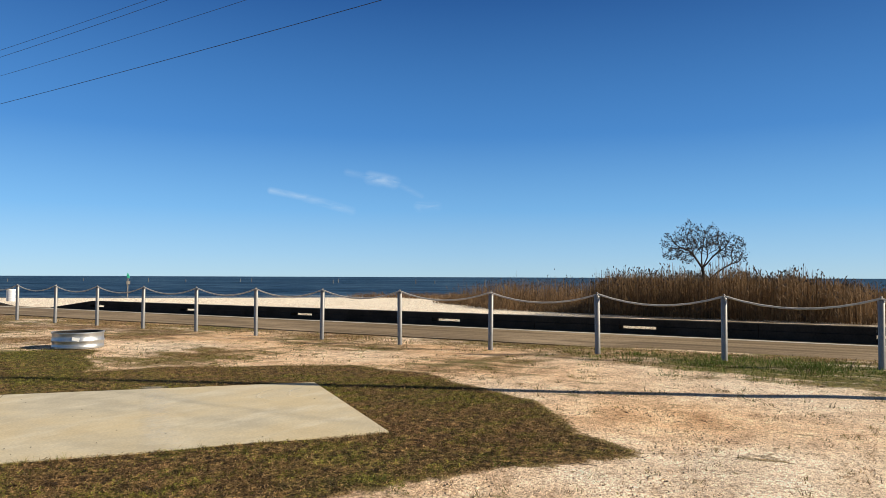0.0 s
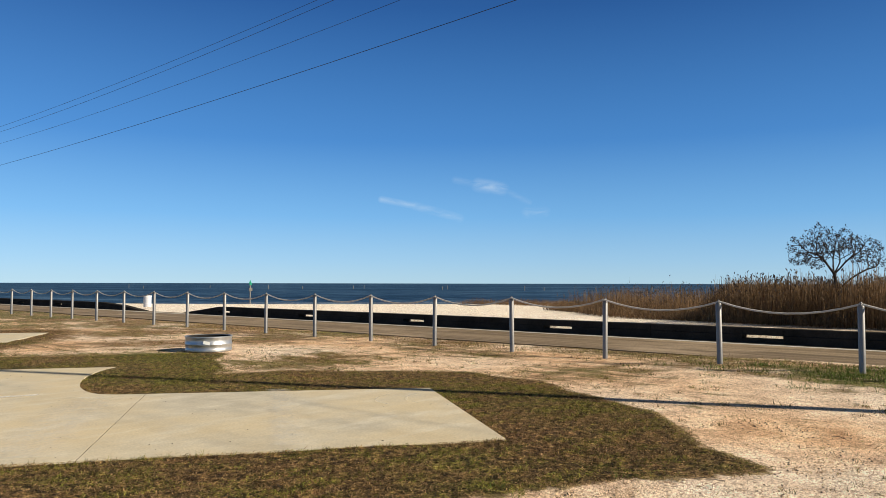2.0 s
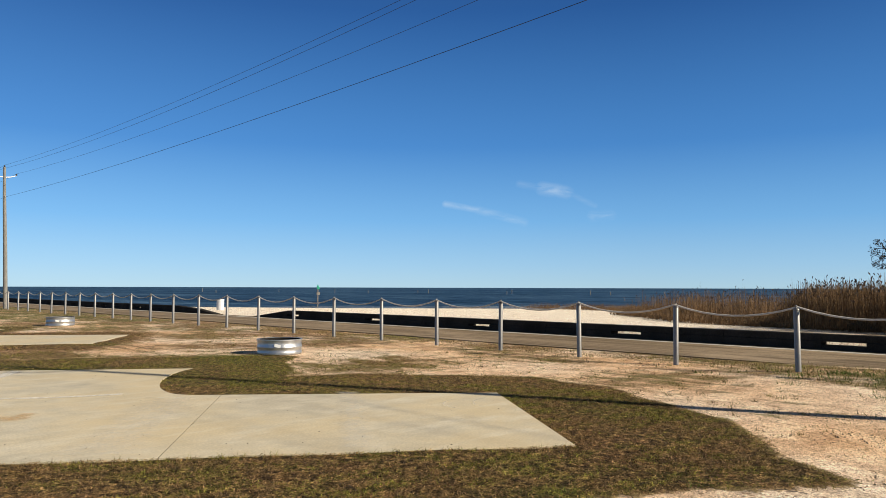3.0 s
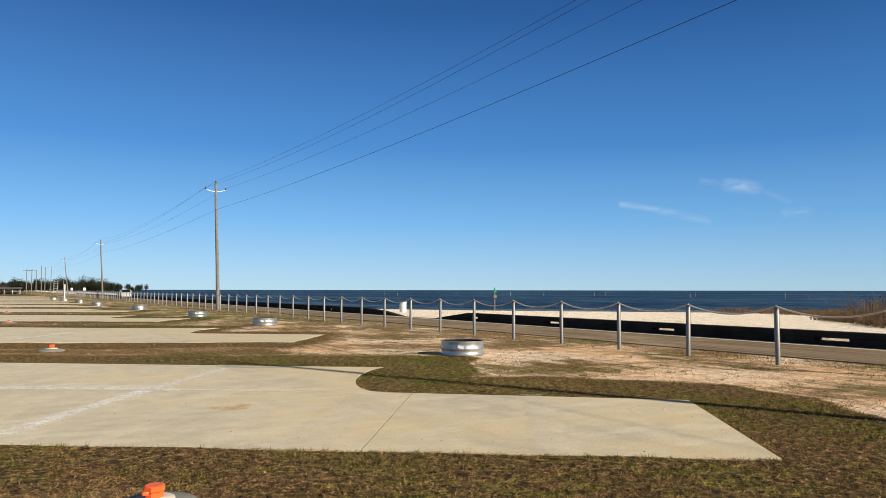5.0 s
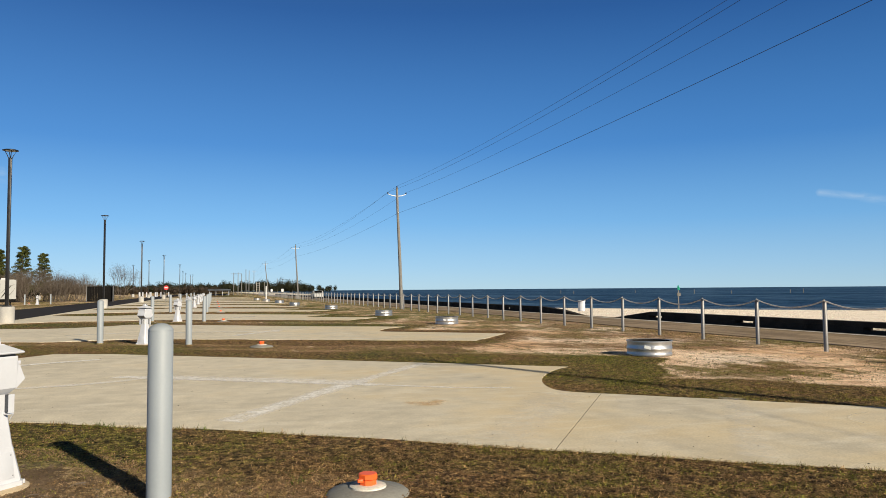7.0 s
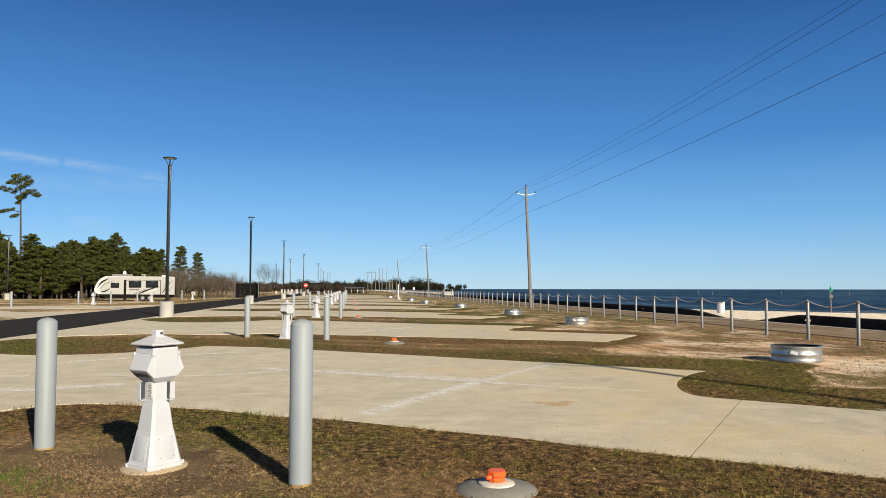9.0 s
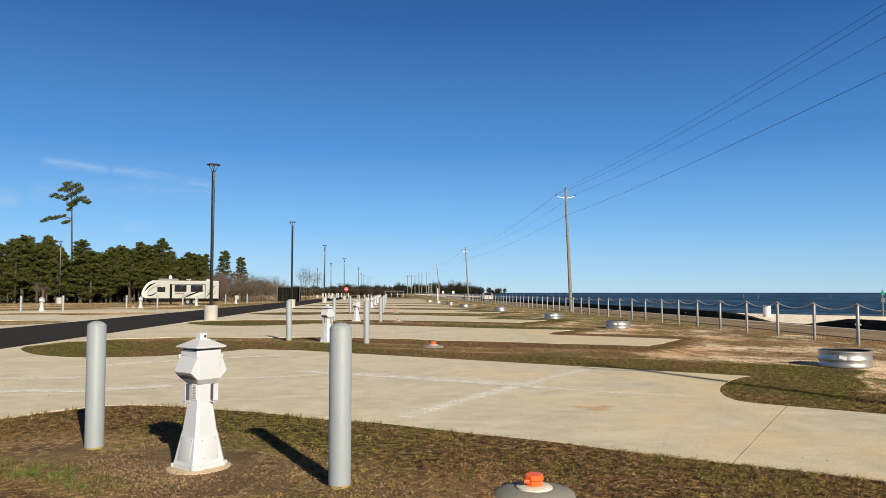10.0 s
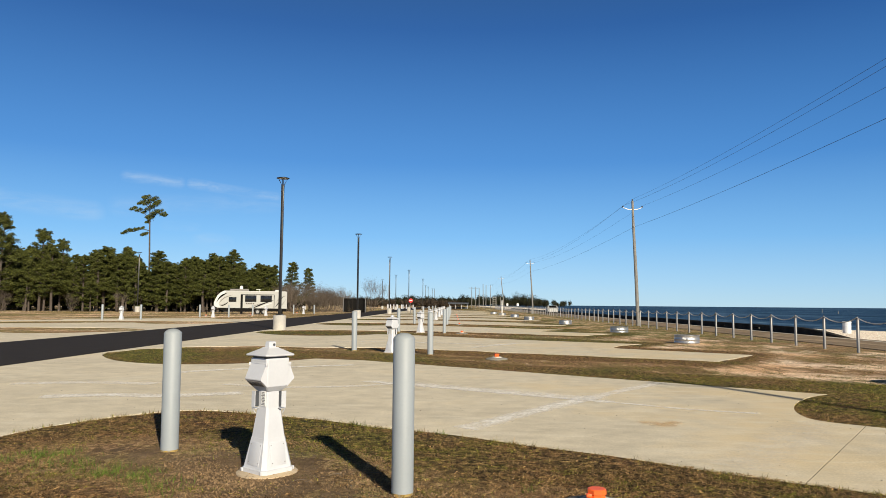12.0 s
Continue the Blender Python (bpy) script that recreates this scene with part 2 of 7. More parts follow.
def concrete_mat(name, c, stain=1.0, bands=False):
    m, nt, b = base_mat(name, 0.85, 0, 0.3)
    big, mid, fin = noise_tex(nt, 0.45, 6, 0.62), noise_tex(nt, 2.6, 6, 0.68), noise_tex(nt, 45, 4, 0.7)
    streak = noise_tex(nt, 0.9, 7, 0.66, stretch=(1.0, 3.0, 1.0))
    lo, hi = tuple(x * 0.76 for x in c), tuple(min(1, x * 1.16) for x in c)
    col = ramp(nt, math_n(nt, "ADD", math_n(nt, "MULTIPLY", big, 0.45), math_n(nt, "MULTIPLY", mid, 0.55)), [(0.34, lo), (0.64, hi)])
    # ochre and pale stains
    clay = big
    if bands:
        # clay washed over the seaward end
        px = nt.nodes.new("ShaderNodeSeparateXYZ")
        nt.links.new(nt.nodes.new("ShaderNodeTexCoord").outputs["Object"], px.inputs[0])
        clay = math_n(nt, "ADD", big, maprange(nt, px.outputs["X"], -1.0, 5.0, -0.16, 0.06))
    col = mixc(nt, maprange(nt, clay, 0.44, 0.60, 0, 0.62 * stain), col, (c[0] * 1.02, c[1] * 0.91, c[2] * 0.70))
    col = mixc(nt, maprange(nt, streak, 0.52, 0.68, 0, 0.60 * stain), col, (min(1, c[0] * 1.16), min(1, c[1] * 1.20), min(1, c[2] * 1.28)))
    if bands:
        # brushed drag lines across the casting direction
        dr = noise_tex(nt, 1.0, 6, 0.7, stretch=(2.0, 16.0, 1.0))
        col = mixc(nt, maprange(nt, dr, 0.5, 0.72, 0, 0.25), col, (c[0] * 0.80, c[1] * 0.78, c[2] * 0.74))
    col = mixc(nt, 1.0, col, ramp(nt, fin, [(0.3, (0.80, 0.80, 0.80)), (0.7, (1.10, 1.10, 1.10))]), "MULTIPLY")
    nt.links.new(col, b.inputs["Base Color"])
    bump(nt, b, fin, 0.25, 0.004)
    return m


def road_mat():
    m, nt, b = base_mat("coast_road_asphalt", 0.9, 0, 0.2)
    n1, n2, fin = noise_tex(nt, 1.0, 6, 0.65, stretch=(3.5, 0.12, 1)), noise_tex(nt, 0.6, 6, 0.65, stretch=(1.0, 0.4, 1)), noise_tex(nt, 30, 4, 0.7)
    col = ramp(nt, n1, [(0.34, (0.125, 0.090, 0.056)), (0.5, (0.225, 0.165, 0.102)), (0.66, (0.33, 0.25, 0.160))])
    col = mixc(nt, maprange(nt, n2, 0.52, 0.66, 0, 0.75), col, (0.42, 0.32, 0.215))
    col = mixc(nt, 1.0, col, ramp(nt, fin, [(0.32, (0.65, 0.65, 0.65)), (0.68, (1.3, 1.3, 1.3))]), "MULTIPLY")
    nt.links.new(col, b.inputs["Base Color"])
    bump(nt, b, fin, 0.3, 0.006)
    return m


def water_mat():
    m, nt, b = base_mat("sea_water", 0.55, 0, 0.03)
    b.inputs["IOR"].default_value = 1.2
    n1 = noise_tex(nt, 0.55, 5, 0.62, stretch=(1.0, 0.55, 1.0))
    n2 = noise_tex(nt, 0.018, 5, 0.6, stretch=(1.6, 0.45, 1.0))
    n3 = noise_tex(nt, 0.16, 5, 0.68, stretch=(1.5, 0.5, 1.0))
    f = math_n(nt, "ADD", math_n(nt, "ADD", math_n(nt, "MULTIPLY", n2, 0.36), math_n(nt, "MULTIPLY", n3, 0.40)), math_n(nt, "MULTIPLY", n1, 0.24))
    col = ramp(nt, f, [(0.40, (0.010, 0.030, 0.070)), (0.48, (0.022, 0.058, 0.122)), (0.54, (0.048, 0.102, 0.185)), (0.61, (0.10, 0.170, 0.26))])
    nt.links.new(col, b.inputs["Base Color"])
    bump(nt, b, math_n(nt, "ADD", n1, n3), 1.0, 0.9)
    return m


def wood_pole_mat():
    m, nt, b = base_mat("weathered_pole_wood", 0.9, 0, 0.2)
    n1, n2 = noise_tex(nt, 9, 5, 0.6, stretch=(6, 6, 0.5)), noise_tex(nt, 1.2, 4)
    col = ramp(nt, n1, [(0.3, (0.090, 0.086, 0.080)), (0.7, (0.31, 0.297, 0.278))])
    col = mixc(nt, maprange(nt, n2, 0.4, 0.7, 0, 0.5), col, (0.18, 0.17, 0.155))
    nt.links.new(col, b.inputs["Base Color"])
    bump(nt, b, n1, 0.4, 0.01)
    return m


def leaf_mat(name, dark, light, trans=0.25, patch=False):
    m, nt, b = base_mat(name, 0.65, 0, 0.25)
    g = nt.nodes.new("ShaderNodeNewGeometry")
    n = noise_tex(nt, 0.5, 4)
    f = math_n(nt, "ADD", math_n(nt, "MULTIPLY", g.outputs["Random Per Island"], 0.6), math_n(nt, "MULTIPLY", n, 0.4))
    col = ramp(nt, f, [(0.15, dark), (0.85, light)])
    if patch:
        # tussocks: darker and paler tufts a hand wide
        col = mixc(nt, 1.0, col, ramp(nt, noise_tex(nt, 11, 4, 0.75), [(0.37, (0.20, 0.19, 0.18)), (0.47, (0.80, 0.80, 0.80)), (0.53, (1.12, 1.12, 1.10)), (0.63, (1.85, 1.80, 1.70))]), "MULTIPLY")
    nt.links.new(col, b.inputs["Base Color"])
    if trans:
        t = nt.nodes.new("ShaderNodeBsdfTranslucent")
        nt.links.new(col, t.inputs["Color"])
        s = nt.nodes.new("ShaderNodeMixShader")
        s.inputs[0].default_value = trans
        nt.links.new(b.outputs[0], s.inputs[1])
        nt.links.new(t.outputs[0], s.inputs[2])
        nt.links.new(s.outputs[0], nt.nodes["Material Output"].inputs["Surface"])
    return m


M_GROUND = ground_mat()
M_SOILC = simple("brown_soil", (0.20, 0.135, 0.078), 0.95, var=0.3, scale=2, fine=50, bstr=0, spec=0.1, island=0.3)
M_BEACH = simple("white_beach_sand", (0.84, 0.75, 0.62), 0.95, var=0.12, scale=2, fine=30, bstr=0.3, bdist=0.02, spec=0.1, island=0.1)
M_SAND = simple("pale_sand", (0.70, 0.51, 0.335), 0.95, var=0.25, scale=1.5, fine=40, bstr=0, spec=0.1, island=0.2)
M_PAD = concrete_mat("pad_concrete", (0.662, 0.594, 0.462), bands=True)
M_WHITEC = concrete_mat("pale_concrete", (0.43, 0.415, 0.39), 0.5)
M_FOOT = concrete_mat("sandy_concrete", (0.50, 0.41, 0.30), 0.9)
M_COLLAR = concrete_mat("collar_concrete", (0.225, 0.222, 0.205), 0.4)
M_RIM = concrete_mat("white_grout", (0.62, 0.59, 0.53), 0.6)
M_SEA = water_mat()
M_ROAD = road_mat()
M_LINE = simple("road_paint", (0.64, 0.61, 0.54), 0.8, var=0.25)
M_ASPHALT = simple("new_asphalt", (0.036, 0.032, 0.031), 0.95, var=0.3, scale=1.5, fine=90, bstr=0.5, spec=0.05)
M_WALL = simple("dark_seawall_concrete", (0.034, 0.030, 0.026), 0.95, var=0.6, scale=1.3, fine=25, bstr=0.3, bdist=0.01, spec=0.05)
M_GALV = simple("galvanised_steel", (0.205, 0.20, 0.195), 0.48, 0.5, var=0.14, scale=5, fine=40, bstr=0.05)
M_GALVB = simple("bright_galvanised_sheet", (0.46, 0.465, 0.47), 0.42, 0.85, var=0.15, scale=9, fine=40, bstr=0.06)
M_SOOT = simple("soot", (0.02, 0.019, 0.018), 0.95, var=0.4, scale=8, bstr=0.2, spec=0.1)
M_ROPE = simple("grey_rope", (0.50, 0.48, 0.45), 0.9, var=0.25, fine=120, bstr=0.5)
M_WHITE = simple("white_plastic", (0.52, 0.535, 0.575), 0.42, var=0.05, scale=4, fine=50, bstr=0.03)
M_WHITED = simple("white_plastic_panel", (0.50, 0.515, 0.555), 0.45, var=0.05, scale=5, bstr=0.02)
M_DARK = simple("dark_grey_plastic", (0.05, 0.055, 0.065), 0.5, var=0.2)
M_BOLL = simple("grey_bollard_paint", (0.265, 0.295, 0.32), 0.55, var=0.06, scale=3, fine=70, bstr=0.06)
M_ORANGE = simple("orange_plastic", (0.86, 0.13, 0.025), 0.45, var=0.1, bstr=0.05)
M_POLE = wood_pole_mat()
M_CABLE = simple("cable_black", (0.02, 0.02, 0.022), 0.6, var=0.1, bstr=0)
M_LAMP = simple("dark_bronze_paint", (0.011, 0.0105, 0.011), 0.4, var=0.15, bstr=0.03)
M_LENS = simple("lamp_lens", (0.55, 0.56, 0.56), 0.25, var=0.05, bstr=0)
M_STICK = simple("sticker_paper", (0.78, 0.78, 0.76), 0.6, var=0.04, bstr=0)
M_PRINT = simple("grey_print", (0.22, 0.22, 0.23), 0.7, var=0.1, bstr=0)
M_REED = leaf_mat("dry_reed", (0.060, 0.035, 0.017), (0.32, 0.195, 0.095), 0.25)
M_PLUME = leaf_mat("reed_plume", (0.045, 0.035, 0.028), (0.15, 0.115, 0.090), 0.25)
M_BLADE = leaf_mat("turf_blade", (0.050, 0.052, 0.008), (0.31, 0.295, 0.055), 0.2, True)
M_STRAW = leaf_mat("straw_blade", (0.060, 0.032, 0.013), (0.38, 0.245, 0.115), 0.15, True)
M_LUSH = leaf_mat("lush_blade", (0.035, 0.055, 0.008), (0.19, 0.255, 0.048), 0.2)
M_BARK = simple("dark_bark", (0.042, 0.032, 0.026), 0.95, var=0.4, scale=5, fine=30, bstr=0.5, bdist=0.02, spec=0.1)
M_PBARK = simple("pine_bark", (0.085, 0.070, 0.060), 0.95, var=0.4, scale=3, fine=18, bstr=0.5, bdist=0.03, spec=0.1)
M_NEEDLE = leaf_mat("pine_needles", (0.008, 0.015, 0.003), (0.125, 0.134, 0.028), 0.10)
M_SEED = leaf_mat("brown_seed_leaves", (0.012, 0.010, 0.010), (0.060, 0.048, 0.046), 0.05)
M_TWIG = leaf_mat("grey_twigs", (0.075, 0.058, 0.046), (0.22, 0.18, 0.145), 0.1)


def worn_mark(name, c, cover, faded=True):
    """A worn film with ragged gaps, thinning out by the mesh's own fade where it has one."""
    m, nt, b = base_mat(name, 0.9, 0, 0.2)
    b.inputs["Base Color"].default_value = (*c, 1)
    n = math_n(nt, "ADD", math_n(nt, "MULTIPLY", noise_tex(nt, 5, 6, 0.7), 0.6), math_n(nt, "MULTIPLY", noise_tex(nt, 28, 4, 0.7), 0.4))
    t = nt.nodes.new("ShaderNodeBsdfTransparent")
    s = nt.nodes.new("ShaderNodeMixShader")
    film = maprange(nt, n, 0.33, 0.58, 0, cover)
    if faded:
        at = nt.nodes.new("ShaderNodeVertexColor")
        at.layer_name = "fade"
        film = math_n(nt, "MULTIPLY", film, at.outputs["Color"])
    nt.links.new(film, s.inputs[0])
    nt.links.new(t.outputs[0], s.inputs[1])
    nt.links.new(b.outputs[0], s.inputs[2])
    nt.links.new(s.outputs[0], nt.nodes["Material Output"].inputs["Surface"])
    return m


M_SCUFF = worn_mark("pale_scuff", (0.88, 0.86, 0.82), 0.95)
M_SMEAR = worn_mark("pale_smear", (0.88, 0.855, 0.81), 0.75)
M_WASH = worn_mark("pale_wash", (0.80, 0.775, 0.71), 0.30)
M_YELLOW = worn_mark("old_yellow_paint", (0.45, 0.30, 0.07), 0.7, False)
M_RUST = worn_mark("rust_film", (0.66, 0.42, 0.18), 0.48)
M_CREAM = simple("cream_gelcoat", (0.37, 0.372, 0.358), 0.6, var=0.06, bstr=0.02, spec=0.2)
M_CREAMW = simple("white_gelcoat", (0.50, 0.505, 0.505), 0.6, var=0.05, bstr=0.02, spec=0.2)
M_BLACKP = simple("black_trim", (0.008, 0.0075, 0.007), 0.85, var=0.2, bstr=0.03, spec=0.08)
M_BROWNP = simple("brown_decal", (0.06, 0.042, 0.034), 0.85, var=0.1, bstr=0, spec=0.1)
M_GREYP = simple("grey_decal", (0.20, 0.19, 0.18), 0.8, var=0.1, bstr=0, spec=0.1)
M_TYRE = simple("tyre_rubber", (0.018, 0.018, 0.018), 0.85, var=0.2)
M_GLASSD = simple("dark_tinted_glass", (0.012, 0.013, 0.015), 0.08, var=0.1, bstr=0)
M_RED = simple("red_sign", (0.62, 0.03, 0.03), 0.5, var=0.06, bstr=0)
M_GREEN = simple("green_sign", (0.02, 0.30, 0.19), 0.5, var=0.08, bstr=0)
M_ROOF = simple("grey_sheet_roof", (0.30, 0.32, 0.34), 0.4, 0.4, var=0.15)
M_SCRUB = leaf_mat("brown_scrub", (0.022, 0.016, 0.011), (0.085, 0.062, 0.042), 0.08)
M_OAK = leaf_mat("dark_oak_leaves", (0.006, 0.008, 0.004), (0.034, 0.036, 0.014), 0.06)
M_DRYBUSH = leaf_mat("dry_brush", (0.035, 0.028, 0.022), (0.150, 0.122, 0.096), 0.1)

import itertools

from mathutils import geometry


# ---- mesh helpers ----
def mesh_ob(name, bm, mat, parent=None, label="", smooth=False):
    me = bpy.data.meshes.new(name)
    bm.normal_update()
    bm.to_mesh(me)
    bm.free()
    if smooth:
        me.shade_smooth()
        me.set_sharp_from_angle(angle=radians(38))
    me.materials.append(mat)
    ob = new(name, me)
    if parent:
        ob.parent = parent
    if label:
        tagged(ob, label)
    return ob


def part(name, bm, mat, parent, label="", smooth=True):
    return mesh_ob(name, bm, mat, parent, label, smooth)


def from_arrays(name, verts, faces, mat, parent=None, smooth=False):
    me = bpy.data.meshes.new(name)
    me.from_pydata(verts, [], faces)
    me.update()
    if smooth:
        me.shade_smooth()
    me.materials.append(mat)
    ob = new(name, me)
    if parent:
        ob.parent = parent
    return ob


def thing(name, m, label, category, group="", kind=""):
    e = new(name)
    e.matrix_basis = m
    return tagged(e, label, category, group, kind)


def box(bm, sx, sy, sz, at=(0, 0, 0), bevel=0.0, rot=None):
    """A box that stands on at (its base's centre)."""
    m = Matrix.Translation(at) @ (rot or Matrix.Identity(4)) @ Matrix.Translation((0, 0, sz / 2)) @ Matrix.Diagonal((sx, sy, sz, 1))
    r = bmesh.ops.create_cube(bm, size=1, matrix=m)
    if bevel:
        es = list({e for v in r["verts"] for e in v.link_edges})
        bmesh.ops.bevel(bm, geom=es, offset=bevel, segments=2, affect="EDGES", profile=0.5)
    return bm


def lathe(bm, prof, seg=24, at=(0, 0, 0), turn=0.0, m=None):
    """Turns (radius, height) pairs round z; closes both ends."""
    rings = []
    m = m or Matrix.Identity(4)
    for r, z in prof:
        rings.append([bm.verts.new(m @ Vector((at[0] + r * math.cos(turn + 2 * math.pi * k / seg), at[1] + r * math.sin(turn + 2 * math.pi * k / seg), at[2] + z))) for k in range(seg)])
    for a, b in zip(rings, rings[1:]):
        for k in range(seg):
            bm.faces.new((a[k], a[(k + 1) % seg], b[(k + 1) % seg], b[k]))
    bm.faces.new(list(reversed(rings[0])))
    bm.faces.new(rings[-1])
    return bm


def tube(bm, pts, radii, seg=6):
    """A tapered tube along points."""
    pts = [Vector(p) for p in pts]
    rings = []
    for i, p in enumerate(pts):
        d = (pts[min(i + 1, len(pts) - 1)] - pts[max(i - 1, 0)]).normalized()
        u = d.cross(Vector((0, 0, 1)) if abs(d.z) < 0.9 else Vector((1, 0, 0))).normalized()
        w = d.cross(u)
        r = radii[i] if isinstance(radii, (list, tuple)) else radii
        rings.append([bm.verts.new(p + r * (math.cos(2 * math.pi * k / seg) * u + math.sin(2 * math.pi * k / seg) * w)) for k in range(seg)])
    for a, b in zip(rings, rings[1:]):
        for k in range(seg):
            bm.faces.new((a[k], b[k], b[(k + 1) % seg], a[(k + 1) % seg]))
    bm.faces.new(rings[0])
    bm.faces.new(list(reversed(rings[-1])))
    return bm


def prism(bm, outline, z0, z1):
    """An outline (counter-clockwise) raised from z0 to z1."""
    lo = [bm.verts.new((x, y, z0)) for x, y in outline]
    hi = [bm.verts.new((x, y, z1)) for x, y in outline]
    n = len(outline)
    if n > 4:
        for tri in geometry.tessellate_polygon([[Vector((x, y, 0)) for x, y in outline]]):
            a, b, c = (Vector((*outline[i], 0)) for i in tri)
            if abs((b - a).cross(c - a).z) < 1e-9:
                continue
            if (b - a).cross(c - a).z < 0:
                tri = tri[::-1]
            bm.faces.new([hi[i] for i in tri])
            bm.faces.new([lo[i] for i in tri[::-1]])
    else:
        bm.faces.new(hi)
        bm.faces.new(list(reversed(lo)))
    for i in range(n):
        bm.faces.new((lo[i], lo[(i + 1) % n], hi[(i + 1) % n], hi[i]))
    return bm


def smooth_line(pts, n=4):
    """More points along an open line, rounded by Catmull-Rom."""
    out = []
    P = [Vector((*p, 0)) for p in pts]
    for i in range(len(P) - 1):
        a, b, c, d = P[max(i - 1, 0)], P[i], P[i + 1], P[min(i + 2, len(P) - 1)]
        for k in range(n):
            t = k / n
            q = 0.5 * ((2 * b) + (c - a) * t + (2 * a - 5 * b + 4 * c - d) * t * t + (3 * b - a - 3 * c + d) * t ** 3)
            out.append((q.x, q.y))
    out.append((P[-1].x, P[-1].y))
    return out


BM = bmesh.new
PITCH = 14.9            # from one camping site to the next
SEA_Z = -0.6
FENCE_X, POST_GAP, POST_H = 12.6, 2.06, 1.06
WALL_X = 17.9
LANE_L, LANE_R = -15.0, -9.6

# ---- outlines on the ground ----
TIP = [(5.65, 3.90), (7.58, 6.49)]
NOTCH = [(4.62, 9.02), (4.47, 9.35), (4.60, 10.0), (4.98, 10.8), (5.47, 11.47), (6.0, 11.93)]
FAR_L = [(3.4, 13.85), (0.53, 16.0), (-2.2, 18.0), (-3.46, 18.45)]
LOBE_N = [(-3.46, 18.45), (-4.1, 17.5), (-5.1, 16.6), (-6.3, 16.35), (-7.3, 16.7), (-8.2, 17.5), (-9.1, 18.9), (-9.45, 19.9)]
LOBE_F = [(-9.45, 19.9), (-9.3, 21.2), (-8.6, 22.4), (-7.5, 23.2), (-5.9, 23.6), (-4.3, 23.0)]
NEAR_1 = [(-4.9, 4.5), (-4.8, 6.6), (-4.65, 7.7), (-4.4, 8.4), (-4.0, 9.05), (-3.4, 9.48), (-2.6, 9.38), (-1.72, 8.93)]


def pad_outline(k):
    up = lambda pts, s: [(x, y + s) for x, y in pts]
    s = PITCH * k
    if k == 0:
        near = smooth_line(NEAR_1) + [(-0.64, 8.33), (0.6, 7.55), (1.84, 6.68)]
        left = [(LANE_R, 4.5)]
    else:
        near = up(smooth_line(LOBE_F + [(-3.3, 23.3), (-2.2, 23.35), (-0.9, 22.85)])[1:], s - PITCH) + [(2.0, 6.43 + s)]
        left = [(LANE_R, 20.0 + s - PITCH)]
    east = 0.85 if k == 1 else 0.2 if k else 0.0              # the second pad reaches further seaward
    over = lambda pts: [(x + east, y + s) for x, y in pts]
    far = over(smooth_line(NOTCH)) + up(FAR_L[:-1], s) + up(smooth_line(LOBE_N), s)
    return near + over([(x + 0.3 * east, y) for x, y in TIP]) + far + [(LANE_R, 19.9 + s)] + left


LAWN = [(-9.6, -4.0), (1.5, -4.0), (2.2, 1.2), (3.2, 3.1), (3.9, 3.2), (4.9, 2.62), (5.46, 2.18), (6.07, 1.82), (6.5, 2.2), (7.0, 2.8), (7.7, 3.4), (8.3, 4.1),
        (8.7, 5.1), (9.4, 6.1), (9.4, 7.1), (8.8, 8.2), (8.2, 8.9), (7.6, 9.5), (6.62, 9.98), (7.4, 11.1), (8.55, 12.78), (8.1, 13.5), (7.2, 14.2), (5.9, 15.2),
        (3.4, 16.6), (1.0, 18.2), (-1.5, 20.0), (-4, 22.0), (-9.6, 23.0)]


def poly_dist(X, Y, poly):
    """Signed distance to a polygon, positive inside."""
    p = np.array(poly)
    q = np.roll(p, -1, 0)
    best = np.full(X.shape, 1e9)
    inside = np.zeros(X.shape, bool)
    for (x0, y0), (x1, y1) in zip(p, q):
        dx, dy = x1 - x0, y1 - y0
        t = np.clip(((X - x0) * dx + (Y - y0) * dy) / (dx * dx + dy * dy), 0, 1)
        best = np.minimum(best, np.hypot(X - x0 - t * dx, Y - y0 - t * dy))
        if y0 != y1:
            c = ((y0 > Y) != (y1 > Y)) & (X < dx * (Y - y0) / dy + x0)
            inside ^= c
    return np.where(inside, best, -best)


def wave(X, Y, s, seed):
    """Cheap smooth variation, about -1 to 1."""
    r = np.random.RandomState(seed)
    out = np.zeros(np.shape(X))
    for _ in range(7):
        a, ph = r.uniform(0, 6.28), r.uniform(0, 6.28)
        f = r.uniform(0.6, 1.6) / s
        out += np.sin(f * (np.cos(a) * X + np.sin(a) * Y) * 6.28 + ph)
    return out / 3.2


def shore_x(Y):
    return np.interp(Y, [-4000, -200, 0, 40, 46, 52, 58, 66, 80, 230, 270, 330, 500, 4000], [60, 70, 70, 60, 54, 46, 37, 28, 20.6, 20.6, 30, 46, 50, 50])


def ground_z(X, Y):
    s = shore_x(Y)
    beach = np.clip((X - 19.2) / np.maximum(s - 19.2, 0.8), 0, 4)
    z = -0.62 * beach ** 1.1
    z = z + 0.075 * np.exp(-((X - 12.6) / 1.8) ** 2 - (np.minimum(3.5 - Y, 0) / 2.0) ** 2) * (X < 15) * (Y > -30)
    bank = np.clip((X - 18.2) / 0.8, 0, 1) * np.clip((30 - X) / 8, 0, 1) * np.clip((25 - Y) / 5, 0, 1)
    z = z + 0.24 * bank * bank * (3 - 2 * bank)
    return np.maximum(z, -3.0)


